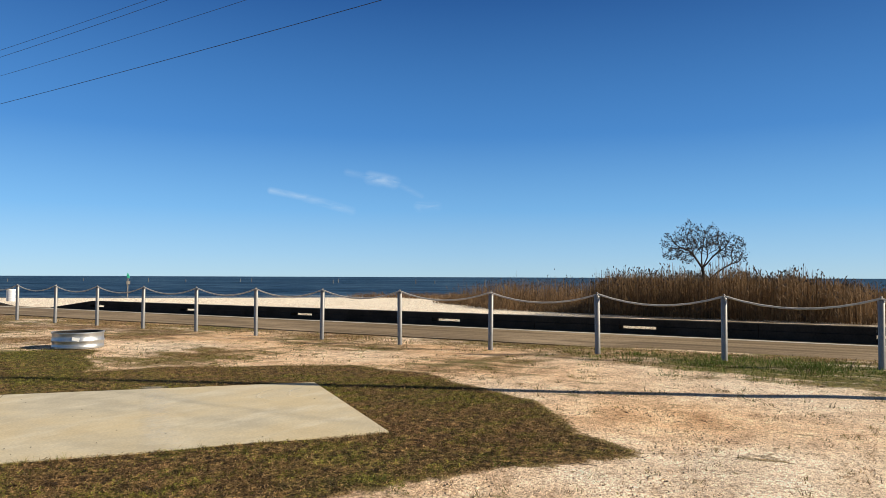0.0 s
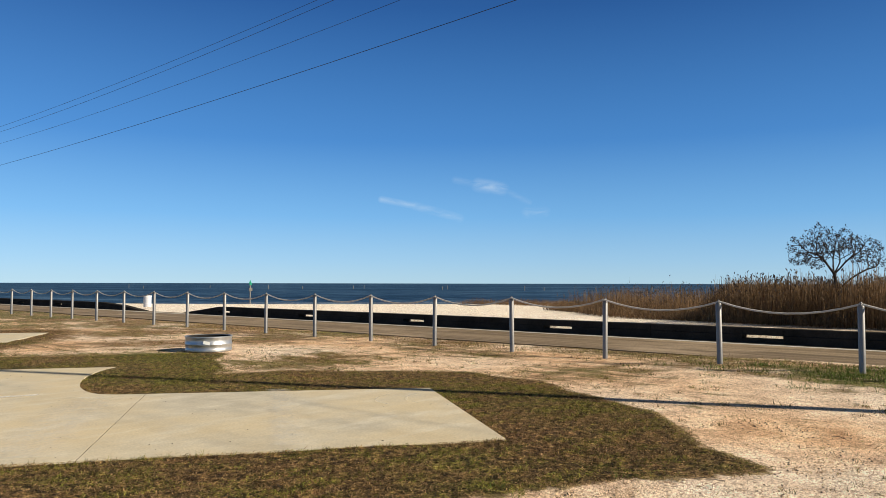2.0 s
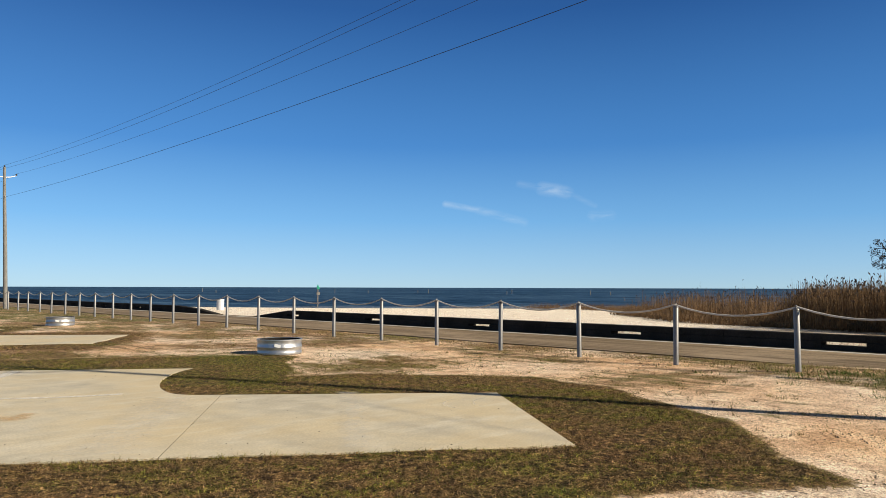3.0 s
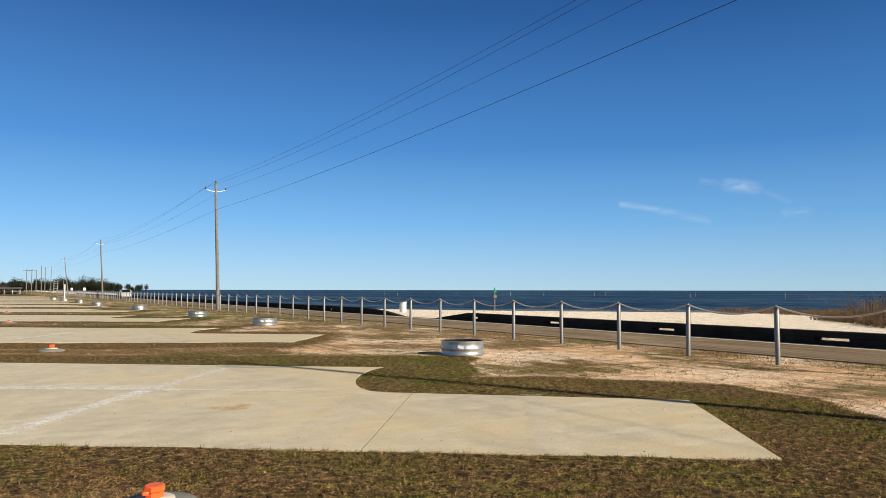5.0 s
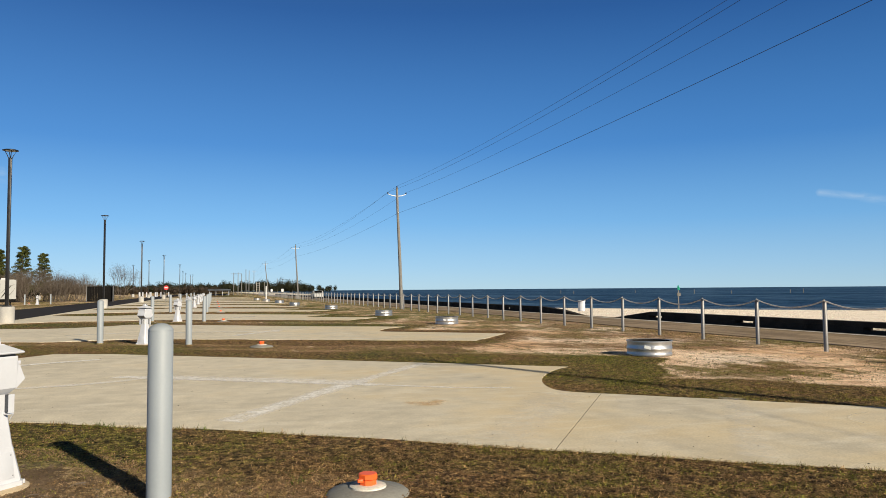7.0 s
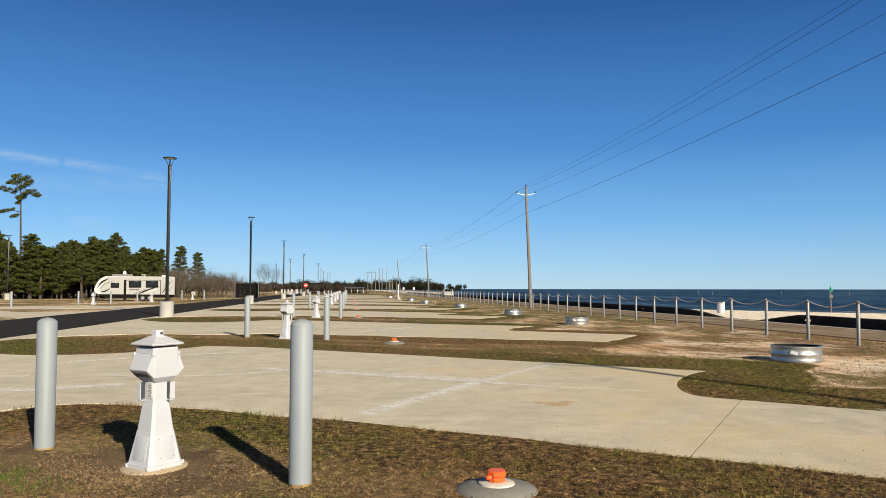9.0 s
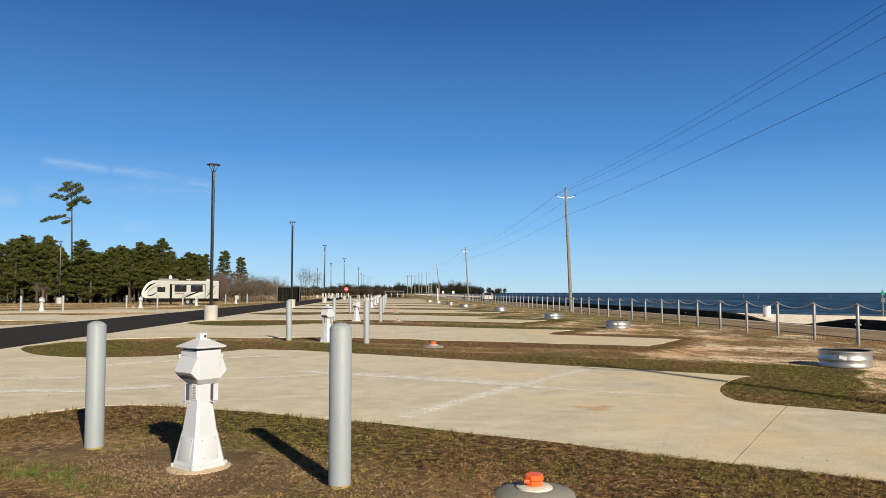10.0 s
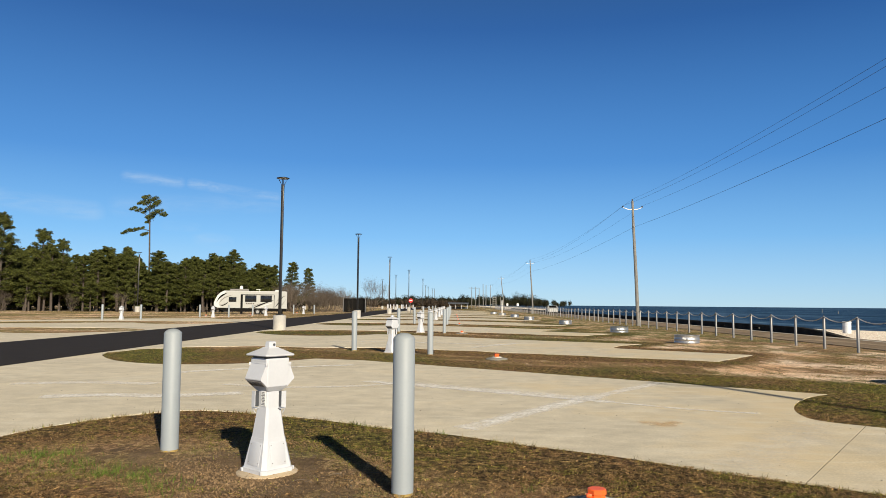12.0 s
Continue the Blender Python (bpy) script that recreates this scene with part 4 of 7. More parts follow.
def pedestal(at):
    t = thing("utility_pedestal", pose(*at, 0, 0, 51), "white lighthouse-shaped utility pedestal on a concrete foot", "pedestal", "utility pedestals")
    lathe(bm := BM(), [(0.26, -0.06), (0.255, -0.010), (0.235, -0.001)], 28)
    part("concrete_foot", bm, M_FOOT, t)
    part("skirt", tower(BM(), [(0.163, -0.006), (0.163, 0.030), (0.153, 0.034), (0.1085, 0.272), (0.1085, 0.276)], 0.22), M_WHITE, t, smooth=False)
    part("shaft", tower(BM(), [(0.106, 0.270), (0.074, 0.52), (0.073, 0.665)], 0.22), M_WHITE, t, smooth=False)
    head = part("head", tower(BM(), [(0.073, 0.655), (0.090, 0.672), (0.113, 0.70), (0.117, 0.918), (0.114, 0.930)], 0.12), M_WHITE, t, smooth=False)
    roof = part("roof", tower(BM(), [(0.143, 0.948), (0.148, 0.955), (0.146, 0.962), (0.052, 1.012), (0.048, 1.018)], 0.10), M_WHITE, t, smooth=False)
    part("cupola", tower(BM(), [(0.036, 1.012), (0.034, 1.058), (0.029, 1.065)], 0.25), M_WHITE, t, smooth=False)
    # dark block drawn where only shade fills the open gap below the roof
    part("roof_gap_block", tower(BM(), [(0.104, 0.926), (0.104, 0.952)]), M_DARK, head, "dark block for the shaded gap under the roof", smooth=False)
    lathe(bm := BM(), [(0.010, 0), (0.010, 0.010), (0.006, 0.014)], 12, m=pose(0.006, -0.034, 1.040, 90, 0, 0))
    part("light_sensor", bm, M_DARK, roof, "small black light sensor")
    # hoods with outlets below them, on the two opposite sides
    for sx in (-1, 1):
        bm = BM()
        pts = [(0.114, 0.888), (0.119, 0.884), (0.172, 0.762), (0.170, 0.754), (0.100, 0.692)]
        va = [bm.verts.new((sx * x, -0.108, z)) for x, z in pts] 
        vb = [bm.verts.new((sx * x, 0.108, z)) for x, z in pts]
        for i in range(5):
            bm.faces.new((va[i], va[(i + 1) % 5], vb[(i + 1) % 5], vb[i]))
        bm.faces.new(va[::-1])
        bm.faces.new(vb)
        bmesh.ops.recalc_face_normals(bm, faces=bm.faces)
        hood = part("hood", bm, M_WHITE, head, "hinged white weather hood", smooth=False)
        box(bm := BM(), 0.006, 0.222, 0.005, (sx * 0.118, 0, 0.886), 0.0015)
        part("hinge_bar", bm, M_WHITE, head)
        for sy in (-1, 1):
            box(bm := BM(), 0.022, 0.007, 0.026, (sx * 0.120, sy * 0.1125, 0.868), 0.0015)
            part("hinge_tab", bm, M_WHITED, head)
        ang = math.degrees(math.atan2(0.062, 0.070))
        m = Matrix.Translation((sx * 0.1372, 0, 0.7225)) @ Matrix.Rotation(sx * radians(90 + 90 - ang), 4, "Y")
        box(bm := BM(), 0.058, 0.19, 0.004, (0, 0, 0))
        p = part("outlet_panel", bm, M_GREYP, head, "grey outlet panel under the hood")
        p.matrix_basis = m
        for dy in (-0.055, 0.0, 0.055):
            lathe(bm := BM(), [(0.020, 0), (0.020, 0.004), (0.010, 0.005)], 12)
            o = part("outlet", bm, M_DARK, head, "round black outlet")
            o.matrix_basis = m @ pose(0.004, dy, 0.003)
    # slim cover plates, the shaded gap behind each painted in as a dark block
    for yaw, s in ((0, 1), (90, -1)):
        m = pose(0, 0, 0, 0, 0, yaw)
        b = part("meter_box", box(BM(), 0.006, 0.046, 0.135, (-0.116, s * 0.060, 0.522), 0.001), M_WHITE, t, smooth=False)
        b.matrix_basis = m
        part("cover_gap_block", box(BM(), 0.034, 0.030, 0.125, (-0.094, s * 0.054, 0.530)), M_DARK, b, "dark block for the shaded gap behind the cover", smooth=False)
        part("bracket", box(BM(), 0.042, 0.050, 0.006, (-0.096, s * 0.056, 0.512), 0.001), M_WHITED, b, smooth=False)
        part("prop", tube(BM(), [(-0.080, s * 0.078, 0.470), (-0.116, s * 0.078, 0.514)], 0.0035, 5), M_WHITED, b)
    box(bm := BM(), 0.003, 0.058, 0.125, (0, 0, 0))
    p = part("notice", bm, M_STICK, t, "printed notice with unreadable grey lines")
    p.matrix_basis = pose(-0.0765, -0.022, 0.535, 0, 0, 0)
    for r in range(9):
        box(bm := BM(), 0.002, 0.048 - 0.010 * (r % 3), 0.007, (-0.002, 0, 0.008 + 0.0125 * r))
        part("print_line", bm, M_PRINT, p)
    tilt = math.degrees(math.atan2(0.0445, 0.238))
    for side, wide in ((180, 0.150), (-90, 0.150), (0, 0.15), (90, 0.15)):
        box(bm := BM(), 0.0030, wide, 0.185, (0, 0, 0), 0.0006)
        p = part("access_panel", bm, M_WHITED, t)
        p.matrix_basis = pose(0, 0, 0, 0, 0, side) @ pose(0.1500, 0, 0.060, 0, -tilt, 0)
        for py in (-0.062, 0.062):
            for pz in (0.022, 0.165):
                lathe(bm := BM(), [(0.0045, 0), (0.004, 0.003)], 8, m=pose(0.0018, py, pz, 0, 90, 0))
                part("screw", bm, M_PRINT, p)
    for sx, sy in ((-1, -1), (1, -1), (-1, 1), (1, 1)):
        box(bm := BM(), 0.020, 0.020, 0.030, (sx * 0.161, sy * 0.128, 0.0), 0.003)
        part("anchor", bm, M_WHITED, t)
    return t


ped = pedestal((-1.545, 6.185, 0))
for k in range(1, 9):
    copy_thing(ped, pose(-1.77 if k == 1 else -1.62, 6.185 + PITCH * k, 0, 0, 0, 51 + 4 * math.sin(k)))
for x, y in ((-25.6, 56.0), (-22.2, 67.2), (-20.2, 78.4), (-19.1, 92.8)):
    copy_thing(ped, pose(x, y, 0, 0, 0, 80))


# ---- bollards ----
def bollard(at):
    t = thing("bollard", pose(*at), "grey-painted steel pipe bollard with a domed top", "bollard", "bollards")
    H, R = 1.18, 0.082
    part("pipe", lathe(BM(), [(R, -0.2), (R, H - 0.055), (R - 0.003, H - 0.05)], 28), M_BOLL, t)
    part("cap", lathe(BM(), [(R + 0.002, H - 0.055)] + [(R * math.cos(a), H - 0.05 + 0.045 * math.sin(a) ** 1.3) for a in np.linspace(0.1, 1.5, 7)], 28), M_BOLL, t)
    part("base_band", lathe(BM(), [(R + 0.001, -0.02), (R + 0.0025, -0.015), (R + 0.0022, -0.004), (R + 0.001, 0.004)], 28), M_YELLOW, t, "flaking old yellow paint at the foot")
    return t


bol = bollard((-0.37, 5.51, 0))
spots = [(x - (0.26 if k == 1 else 0.06), y + PITCH * k) for k in range(1, 8) for x, y in ((-0.38, 5.5), (-2.70, 6.98))]
spots += [(-26.8, 55.4), (-24.3, 56.5), (-23.3, 66.8), (-21.0, 68.0), (-21.4, 77.6), (-19.0, 79.4), (-20.2, 92), (-17.9, 93.6)]
copy_thing(bol, pose(-2.68, 6.98, 0, 0.2, -0.3, 30) @ Matrix.Diagonal((1, 1, 0.968, 1)))
for x, y in spots:
    copy_thing(bol, pose(x, y, 0, 0.3 * math.sin(y), 0.4 * math.cos(x * 3), 40 * math.sin(x)))


# ---- sewer risers ----
def sewer(at):
    t = thing("sewer_riser", pose(*at), "orange capped sewer riser in a round concrete collar", "sewer riser", "sewer risers")
    part("collar", lathe(BM(), [(0.292, -0.05), (0.287, -0.004), (0.262, 0.016), (0.15, 0.040), (0.10, 0.036)], 32), M_COLLAR, t, "grey round concrete collar")
    part("pipe_rim", lathe(BM(), [(0.130, 0.03), (0.126, 0.048), (0.105, 0.056), (0.06, 0.056)], 28), M_RIM, t, "white grouted pipe rim")
    cap = part("cap", lathe(BM(), [(0.060, 0.054), (0.060, 0.088), (0.055, 0.091), (0.055, 0.094), (0.067, 0.096), (0.067, 0.124), (0.061, 0.130)], 8, turn=0.3), M_ORANGE, t, "bright orange plastic cap")
    bm = BM()
    box(bm, 0.040, 0.034, 0.022, (-0.060, -0.03, 0.078), 0.004)
    part("latch", bm, M_ORANGE, cap)
    return t


sew = sewer((1.0, 5.17, 0))
for k in range(1, 7):
    copy_thing(sew, pose(1.12 if k == 1 else 0.4, 5.25 + PITCH * k - (1.2 if k == 1 else 0), 0, 0, 0, 30 * k))
for x, y in ((-24.5, 72.0), (-22.5, 80.7), (-20.8, 96.8)):
    copy_thing(sew, pose(x, y, 0.02, 0, 0, 40 * x))


# ---- utility poles and cables ----
POLES = [(12.2, -4.4, 0.0), (13.04, 51.8, -0.34), (13.25, 122.0, -0.52), (13.55, 195.0, -0.95), (13.9, 276.0, 0.0)]


def utility_pole(x, y, lean, up=0.0):
    t = thing("utility_pole", pose(x, y, up), "weathered wooden utility pole with two short white arms", "utility pole", "utility poles")
    H = 8.85
    pl = part("pole", tube(BM(), [(0, 0, -0.9), (lean * 0.42, 0, H * 0.4), (lean * 0.85, 0, H * 0.8), (lean, 0, H)], [0.135, 0.115, 0.092, 0.078], 14), M_POLE, t)
    for s in (-1, 1):
        part("arm", tube(BM(), [(lean, 0, 8.22), (lean + s * 0.35, 0, 8.26), (lean + s * 0.68, 0, 8.38)], [0.035, 0.028, 0.024], 6), M_STICK, t, "white fibreglass arm")
        part("insulator", lathe(BM(), [(0.03, 0), (0.06, 0.02), (0.035, 0.05), (0.06, 0.08), (0.03, 0.13)], 10, at=(lean + s * 0.68, 0, 8.38)), M_DARK, t)
    part("insulator", lathe(BM(), [(0.03, 0), (0.06, 0.02), (0.035, 0.05), (0.06, 0.08), (0.03, 0.13)], 10, at=(lean, 0, H)), M_DARK, t)
    box(bm := BM(), 0.06, 0.22, 0.10, (lean * 0.8, -0.02, 6.95), 0.01)
    part("bracket", bm, M_GALV, t)


for p in POLES:
    utility_pole(*p, up=0.6 if p[1] < 0 else 0.0)
for dx, z, r, sag in ((0, 8.98, 0.0055, 0.74), (-0.68, 8.5, 0.0055, 0.90), (0.68, 8.5, 0.0055, 0.72), (0.06, 7.0, 0.0075, 0.45)):
    for (x0, y0, l0), (x1, y1, l1) in [((11.4, -62, 0), POLES[0])] + list(zip(POLES, POLES[1:])):
        n = 24
        q = 1.0 if z > 7.5 else 0.8
        pts = [((x0 + l0 * q) + (x1 - x0 + l1 * q - l0 * q) * i / n + dx, y0 + (y1 - y0) * i / n, z + (0.6 * (1 - i / n) if y0 == -4.4 else 0.6 * i / n if y0 < -10 else 0) - 4 * sag * (i / n) * (1 - i / n)) for i in range(n + 1)]
        tagged(mesh_ob("power_cable", tube(BM(), pts, r, 5), M_CABLE), "thin black overhead power cable between poles", "cable", "power cables")


# ---- lamp posts ----
def lamp_post(at):
    t = thing("lamp_post", pose(*at), "tall dark bronze lamp post on a round concrete base", "lamp post", "lamp posts")
    part("base", lathe(BM(), [(0.33, -0.1), (0.33, 0.72), (0.31, 0.75)], 28), M_WHITEC, t, "pale round concrete base")
    box(bm := BM(), 0.34, 0.34, 0.05, (0, 0, 0.75), 0.01)
    part("base_plate", bm, M_LAMP, t)
    box(bm := BM(), 0.14, 0.14, 6.75, (0, 0, 0.78), 0.012)
    part("pole", bm, M_LAMP, t)
    part("collar", lathe(BM(), [(0.085, 7.15), (0.085, 7.55), (0.06, 7.58)], 16), M_LAMP, t)
    for k in range(4):
        a = k * math.pi / 2 + 0.4
        part("yoke", tube(BM(), [(0.05 * math.cos(a), 0.05 * math.sin(a), 7.5), (0.12 * math.cos(a), 0.12 * math.sin(a), 7.68), (0.24 * math.cos(a), 0.24 * math.sin(a), 7.90)], 0.018, 6), M_LAMP, t)
    hd = part("lamp_head", lathe(BM(), [(0.30, 7.90), (0.335, 7.905), (0.335, 7.93), (0.26, 7.955), (0.05, 7.97)], 28), M_LAMP, t)
    part("lens", lathe(BM(), [(0.22, 7.892), (0.24, 7.899), (0.10, 7.8995)], 24), M_LENS, hd, "frosted lens")
    return t


lamp = lamp_post((-9.02, 37.8, 0))
for x, y in ((-9.03, 68.4), (-9.0, 102), (-8.7, 141), (-8.1, 191), (-13.2, 166), (-19.4, 198), (-41.8, 96), (-32.3, 158), (-9.8, 254), (-9.8, 279), (-9.1, 309), (-8.2, 309)):
    copy_thing(lamp, pose(x, y, 0, 0, 0, 20 * math.sin(y)))


# ---- reeds ----
def reed_bed(name, label, outline, n, h0, h1, seed, plume=0.5, slope=0.0, clump=0.0):
    rnd = np.random.RandomState(seed)
    P = np.array(outline)
    lo, hi = P.min(0), P.max(0)
    X, Y = [], []
    xs, ys = rnd.uniform(lo[0], hi[0], n * 6), rnd.uniform(lo[1], hi[1], n * 6)
    d = poly_dist(xs, ys, outline)
    ok = d + 0.25 * wave(xs, ys, 1.2, seed) > rnd.uniform(0, 0.35, n * 6)
    ok &= clump * (0.5 + wave(xs, ys, 2.6, seed + 5)) < rnd.uniform(0, 1, n * 6)
    xs, ys, d = xs[ok][:n], ys[ok][:n], d[ok][:n]
    zs = ground_z(xs, ys) - 0.02
    n = len(xs)
    h = rnd.uniform(h0, h1, n) * (0.88 + 0.16 * wave(xs, ys, 2.2, seed + 1)) * np.clip(0.62 + d * 0.5, 0, 1) * np.clip(0.66 + 0.10 * (ys - slope * (xs - 24)), 0.66, 1.0)
    a = rnd.uniform(0, 2 * np.pi, n)
    lean = rnd.normal(0, 0.055, n) * h
    w = rnd.uniform(0.004, 0.009, n)
    ca, sa = np.cos(a), np.sin(a)
    b = rnd.uniform(0, 2 * np.pi, n)
    ux, uy = np.cos(b), np.sin(b)
    stem = np.zeros((n, 4, 3))
    for k, (s, t) in enumerate(((-1, 0), (1, 0), (0.5, 1), (-0.5, 1))):
        stem[:, k] = np.stack([xs + s * w * ca + t * lean * ux, ys + s * w * sa + t * lean * uy, zs + t * h], 1)
    # three blades on each stem
    bl = []
    for j in range(4):
        t0 = rnd.uniform(0.12, 0.85, n)
        c = rnd.uniform(0, 2 * np.pi, n)
        L = rnd.uniform(0.12, 0.34, n)
        bx, by, bz = xs + t0 * lean * ux, ys + t0 * lean * uy, zs + t0 * h
        bw = rnd.uniform(0.005, 0.011, n)
        q = np.zeros((n, 3, 3))
        q[:, 0] = np.stack([bx - bw * np.sin(c), by + bw * np.cos(c), bz], 1)
        q[:, 1] = np.stack([bx + bw * np.sin(c), by - bw * np.cos(c), bz + 0.02], 1)
        q[:, 2] = np.stack([bx + L * 0.38 * np.cos(c), by + L * 0.38 * np.sin(c), bz + L * rnd.uniform(0.2, 1.0, n)], 1)
        bl.append(q)
    V = np.concatenate([stem.reshape(-1, 3)] + [q.reshape(-1, 3) for q in bl])
    F = [(4 * i, 4 * i + 1, 4 * i + 2, 4 * i + 3) for i in range(n)]
    o = 4 * n
    F += [(o + 3 * i, o + 3 * i + 1, o + 3 * i + 2) for i in range(4 * n)]
    ob = tagged(from_arrays(name, V.tolist(), F, M_REED), label, "reeds", kind="stuff")
    # plumes
    pk = rnd.uniform(0, 1, n) < plume
    tx, ty, tz = (xs + lean * ux)[pk], (ys + lean * uy)[pk], (zs + h)[pk]
    V, F = [], []
    for x, y, z in zip(tx, ty, tz):
        c = rnd.uniform(0, 6.28)
        L, W = rnd.uniform(0.04, 0.085), rnd.uniform(0.012, 0.022)
        dx, dy = math.cos(c), math.sin(c)
        for e in (0, 1.57):
            ex, ey = math.cos(c + e), math.sin(c + e)
            i = len(V)
            V += [(x, y, z - 0.03), (x + W * ex + 0.03 * dx, y + W * ey + 0.03 * dy, z + L * 0.4), (x + 0.06 * dx, y + 0.06 * dy, z + L), (x - W * ex + 0.02 * dx, y - W * ey + 0.02 * dy, z + L * 0.45)]
            F.append((i, i + 1, i + 2, i + 3))
    p = from_arrays("plume", V, F, M_PLUME, ob)
    tagged(p, "feathery seed plumes", kind="stuff")


reed_bed("reed_bed", "dense tall dry brown reeds with feathery plumes", [(21.4, 0.2), (21.8, 4.5), (22.9, 8.0), (25.6, 9.7), (31.5, 11.2), (33, 4), (33, -6), (25.5, -0.4)], 17000, 1.25, 1.66, 11, 0.22)
reed_bed("thin_reeds", "thin dry brown reeds and beach grass", [(27.5, 9.2), (28.8, 13.0), (31.5, 16.5), (35.5, 20.0), (39, 24.0), (43, 25.5), (46, 21), (41, 13), (33, 10.5)], 3600, 0.35, 1.5, 12, 0.3, clump=1.25)
reed_bed("low_grass", "low tangled dry grass at the foot of the reeds", [(21.3, 0.2), (21.6, 4.5), (22.6, 8.2), (25.2, 10.0), (28.5, 13.4), (31.2, 17.0), (35.2, 20.4), (38.6, 24.4), (43, 26.2), (43, 23), (38, 19), (32, 13), (27, 8.2), (23.5, 5), (22.5, 0)], 9000, 0.12, 0.5, 14, 0.05, clump=0.4)
reed_bed("tall_wisps", "sparse tall wisps of dry grass over the reeds", [(29.5, 10.5), (30.5, 13.5), (33, 17.0), (38, 22.0), (43, 24), (42, 15), (34, 11.5)], 420, 1.2, 1.7, 19, 0.6, clump=0.5)
reed_bed("beach_scrub", "low dry beach grass near the water", [(41, 17), (42.3, 22.5), (44.5, 26), (49, 30.4), (51.7, 36.6), (52.6, 43), (54.5, 43), (55, 36), (53, 29), (48, 22), (44, 17)], 4200, 0.12, 0.62, 13, 0.10, clump=0.5)


# ---- trees ----
def grow(bm, tips, p, d, length, r, depth, rnd, spread=0.6, up=0.25, kids=3):
    """A limb that forks into thinner ones; the ends go into tips."""
    pts, rad = [p.copy()], [r]
    q = p.copy()
    for k in range(3):
        d = (d + Vector((rnd.uniform(-1, 1), rnd.uniform(-1, 1), rnd.uniform(-0.6, 0.8))) * 0.16).normalized()
        q = q + d * length / 3
        pts.append(q.copy())
        rad.append(r * (1 - 0.16 * (k + 1)))
    tube(bm, pts, rad, 7 if depth > 3 else 4 if depth > 1 else 3)
    if depth == 0:
        tips.append((q, d))
        return
    for k in range(kids if depth > 1 else kids + 1):
        v = Vector((rnd.uniform(-1, 1), rnd.uniform(-1, 1), rnd.uniform(-0.3, 0.7))).normalized()
        nd = (d + v * spread * 1.25 + Vector((0, 0, up))).normalized()
        grow(bm, tips, pts[3 if k else 2], nd, length * rnd.uniform(0.62, 0.84), r * 0.58, depth - 1, rnd, spread, up, kids)
    if depth <= 2:
        tips.append((q, d))


def leaf_cloud(name, tips, mat, parent, rnd, per, size, scatter, squash=1.0, aspect=0.5):
    V, F = [], []
    for p, d in tips:
        for _ in range(per):
            c = p + Vector((rnd.gauss(0, scatter), rnd.gauss(0, scatter), rnd.gauss(0, scatter * squash)))
            u = Vector((rnd.gauss(0, 1), rnd.gauss(0, 1), rnd.gauss(0, 1))).normalized()
            w = u.orthogonal().normalized()
            w = Matrix.Rotation(rnd.uniform(0, 6.28), 3, u) @ w
            s = size * rnd.uniform(0.6, 1.3)
            i = len(V)
            V += [tuple(c - u * s), tuple(c + w * s * aspect), tuple(c + u * s), tuple(c - w * s * aspect)]
            F.append((i, i + 1, i + 2, i + 3))
    return from_arrays(name, V, F, mat, parent)


def colonize(trunk, targets, reach, step, kill, links, carry=0.9, up=0.22):
    """Grows a branching skeleton from trunk points towards scattered targets; gives points and parents."""
    pts = [np.array(p, float) for p in trunk]
    par = list(links)
    T = np.array(targets)
    for _ in range(70):
        if len(T) == 0:
            break
        P = np.array(pts)
        d = np.linalg.norm(T[:, None] - P[None], axis=2)
        near = d.argmin(1)
        pull = {}
        for i, k in enumerate(near):
            if d[i, k] < reach:
                v = T[i] - P[k]
                pull.setdefault(int(k), []).append(v / np.linalg.norm(v))
        if not pull:
            break
        for k, vs in pull.items():
            way = P[k] - P[par[k]] if par[k] >= 0 else np.array((0, 0, 1.0))
            v = np.mean(vs, 0) + carry * way / max(np.linalg.norm(way), 1e-6) + np.array((0, 0, up))
            q = P[k] + step * v / max(np.linalg.norm(v), 1e-6)
            if min(np.linalg.norm(np.array(pts) - q, axis=1)) > 0.3 * step:
                pts.append(q)
                par.append(k)
        P = np.array(pts)
        T = T[np.linalg.norm(T[:, None] - P[None], axis=2).min(1) > kill]
    return pts, par


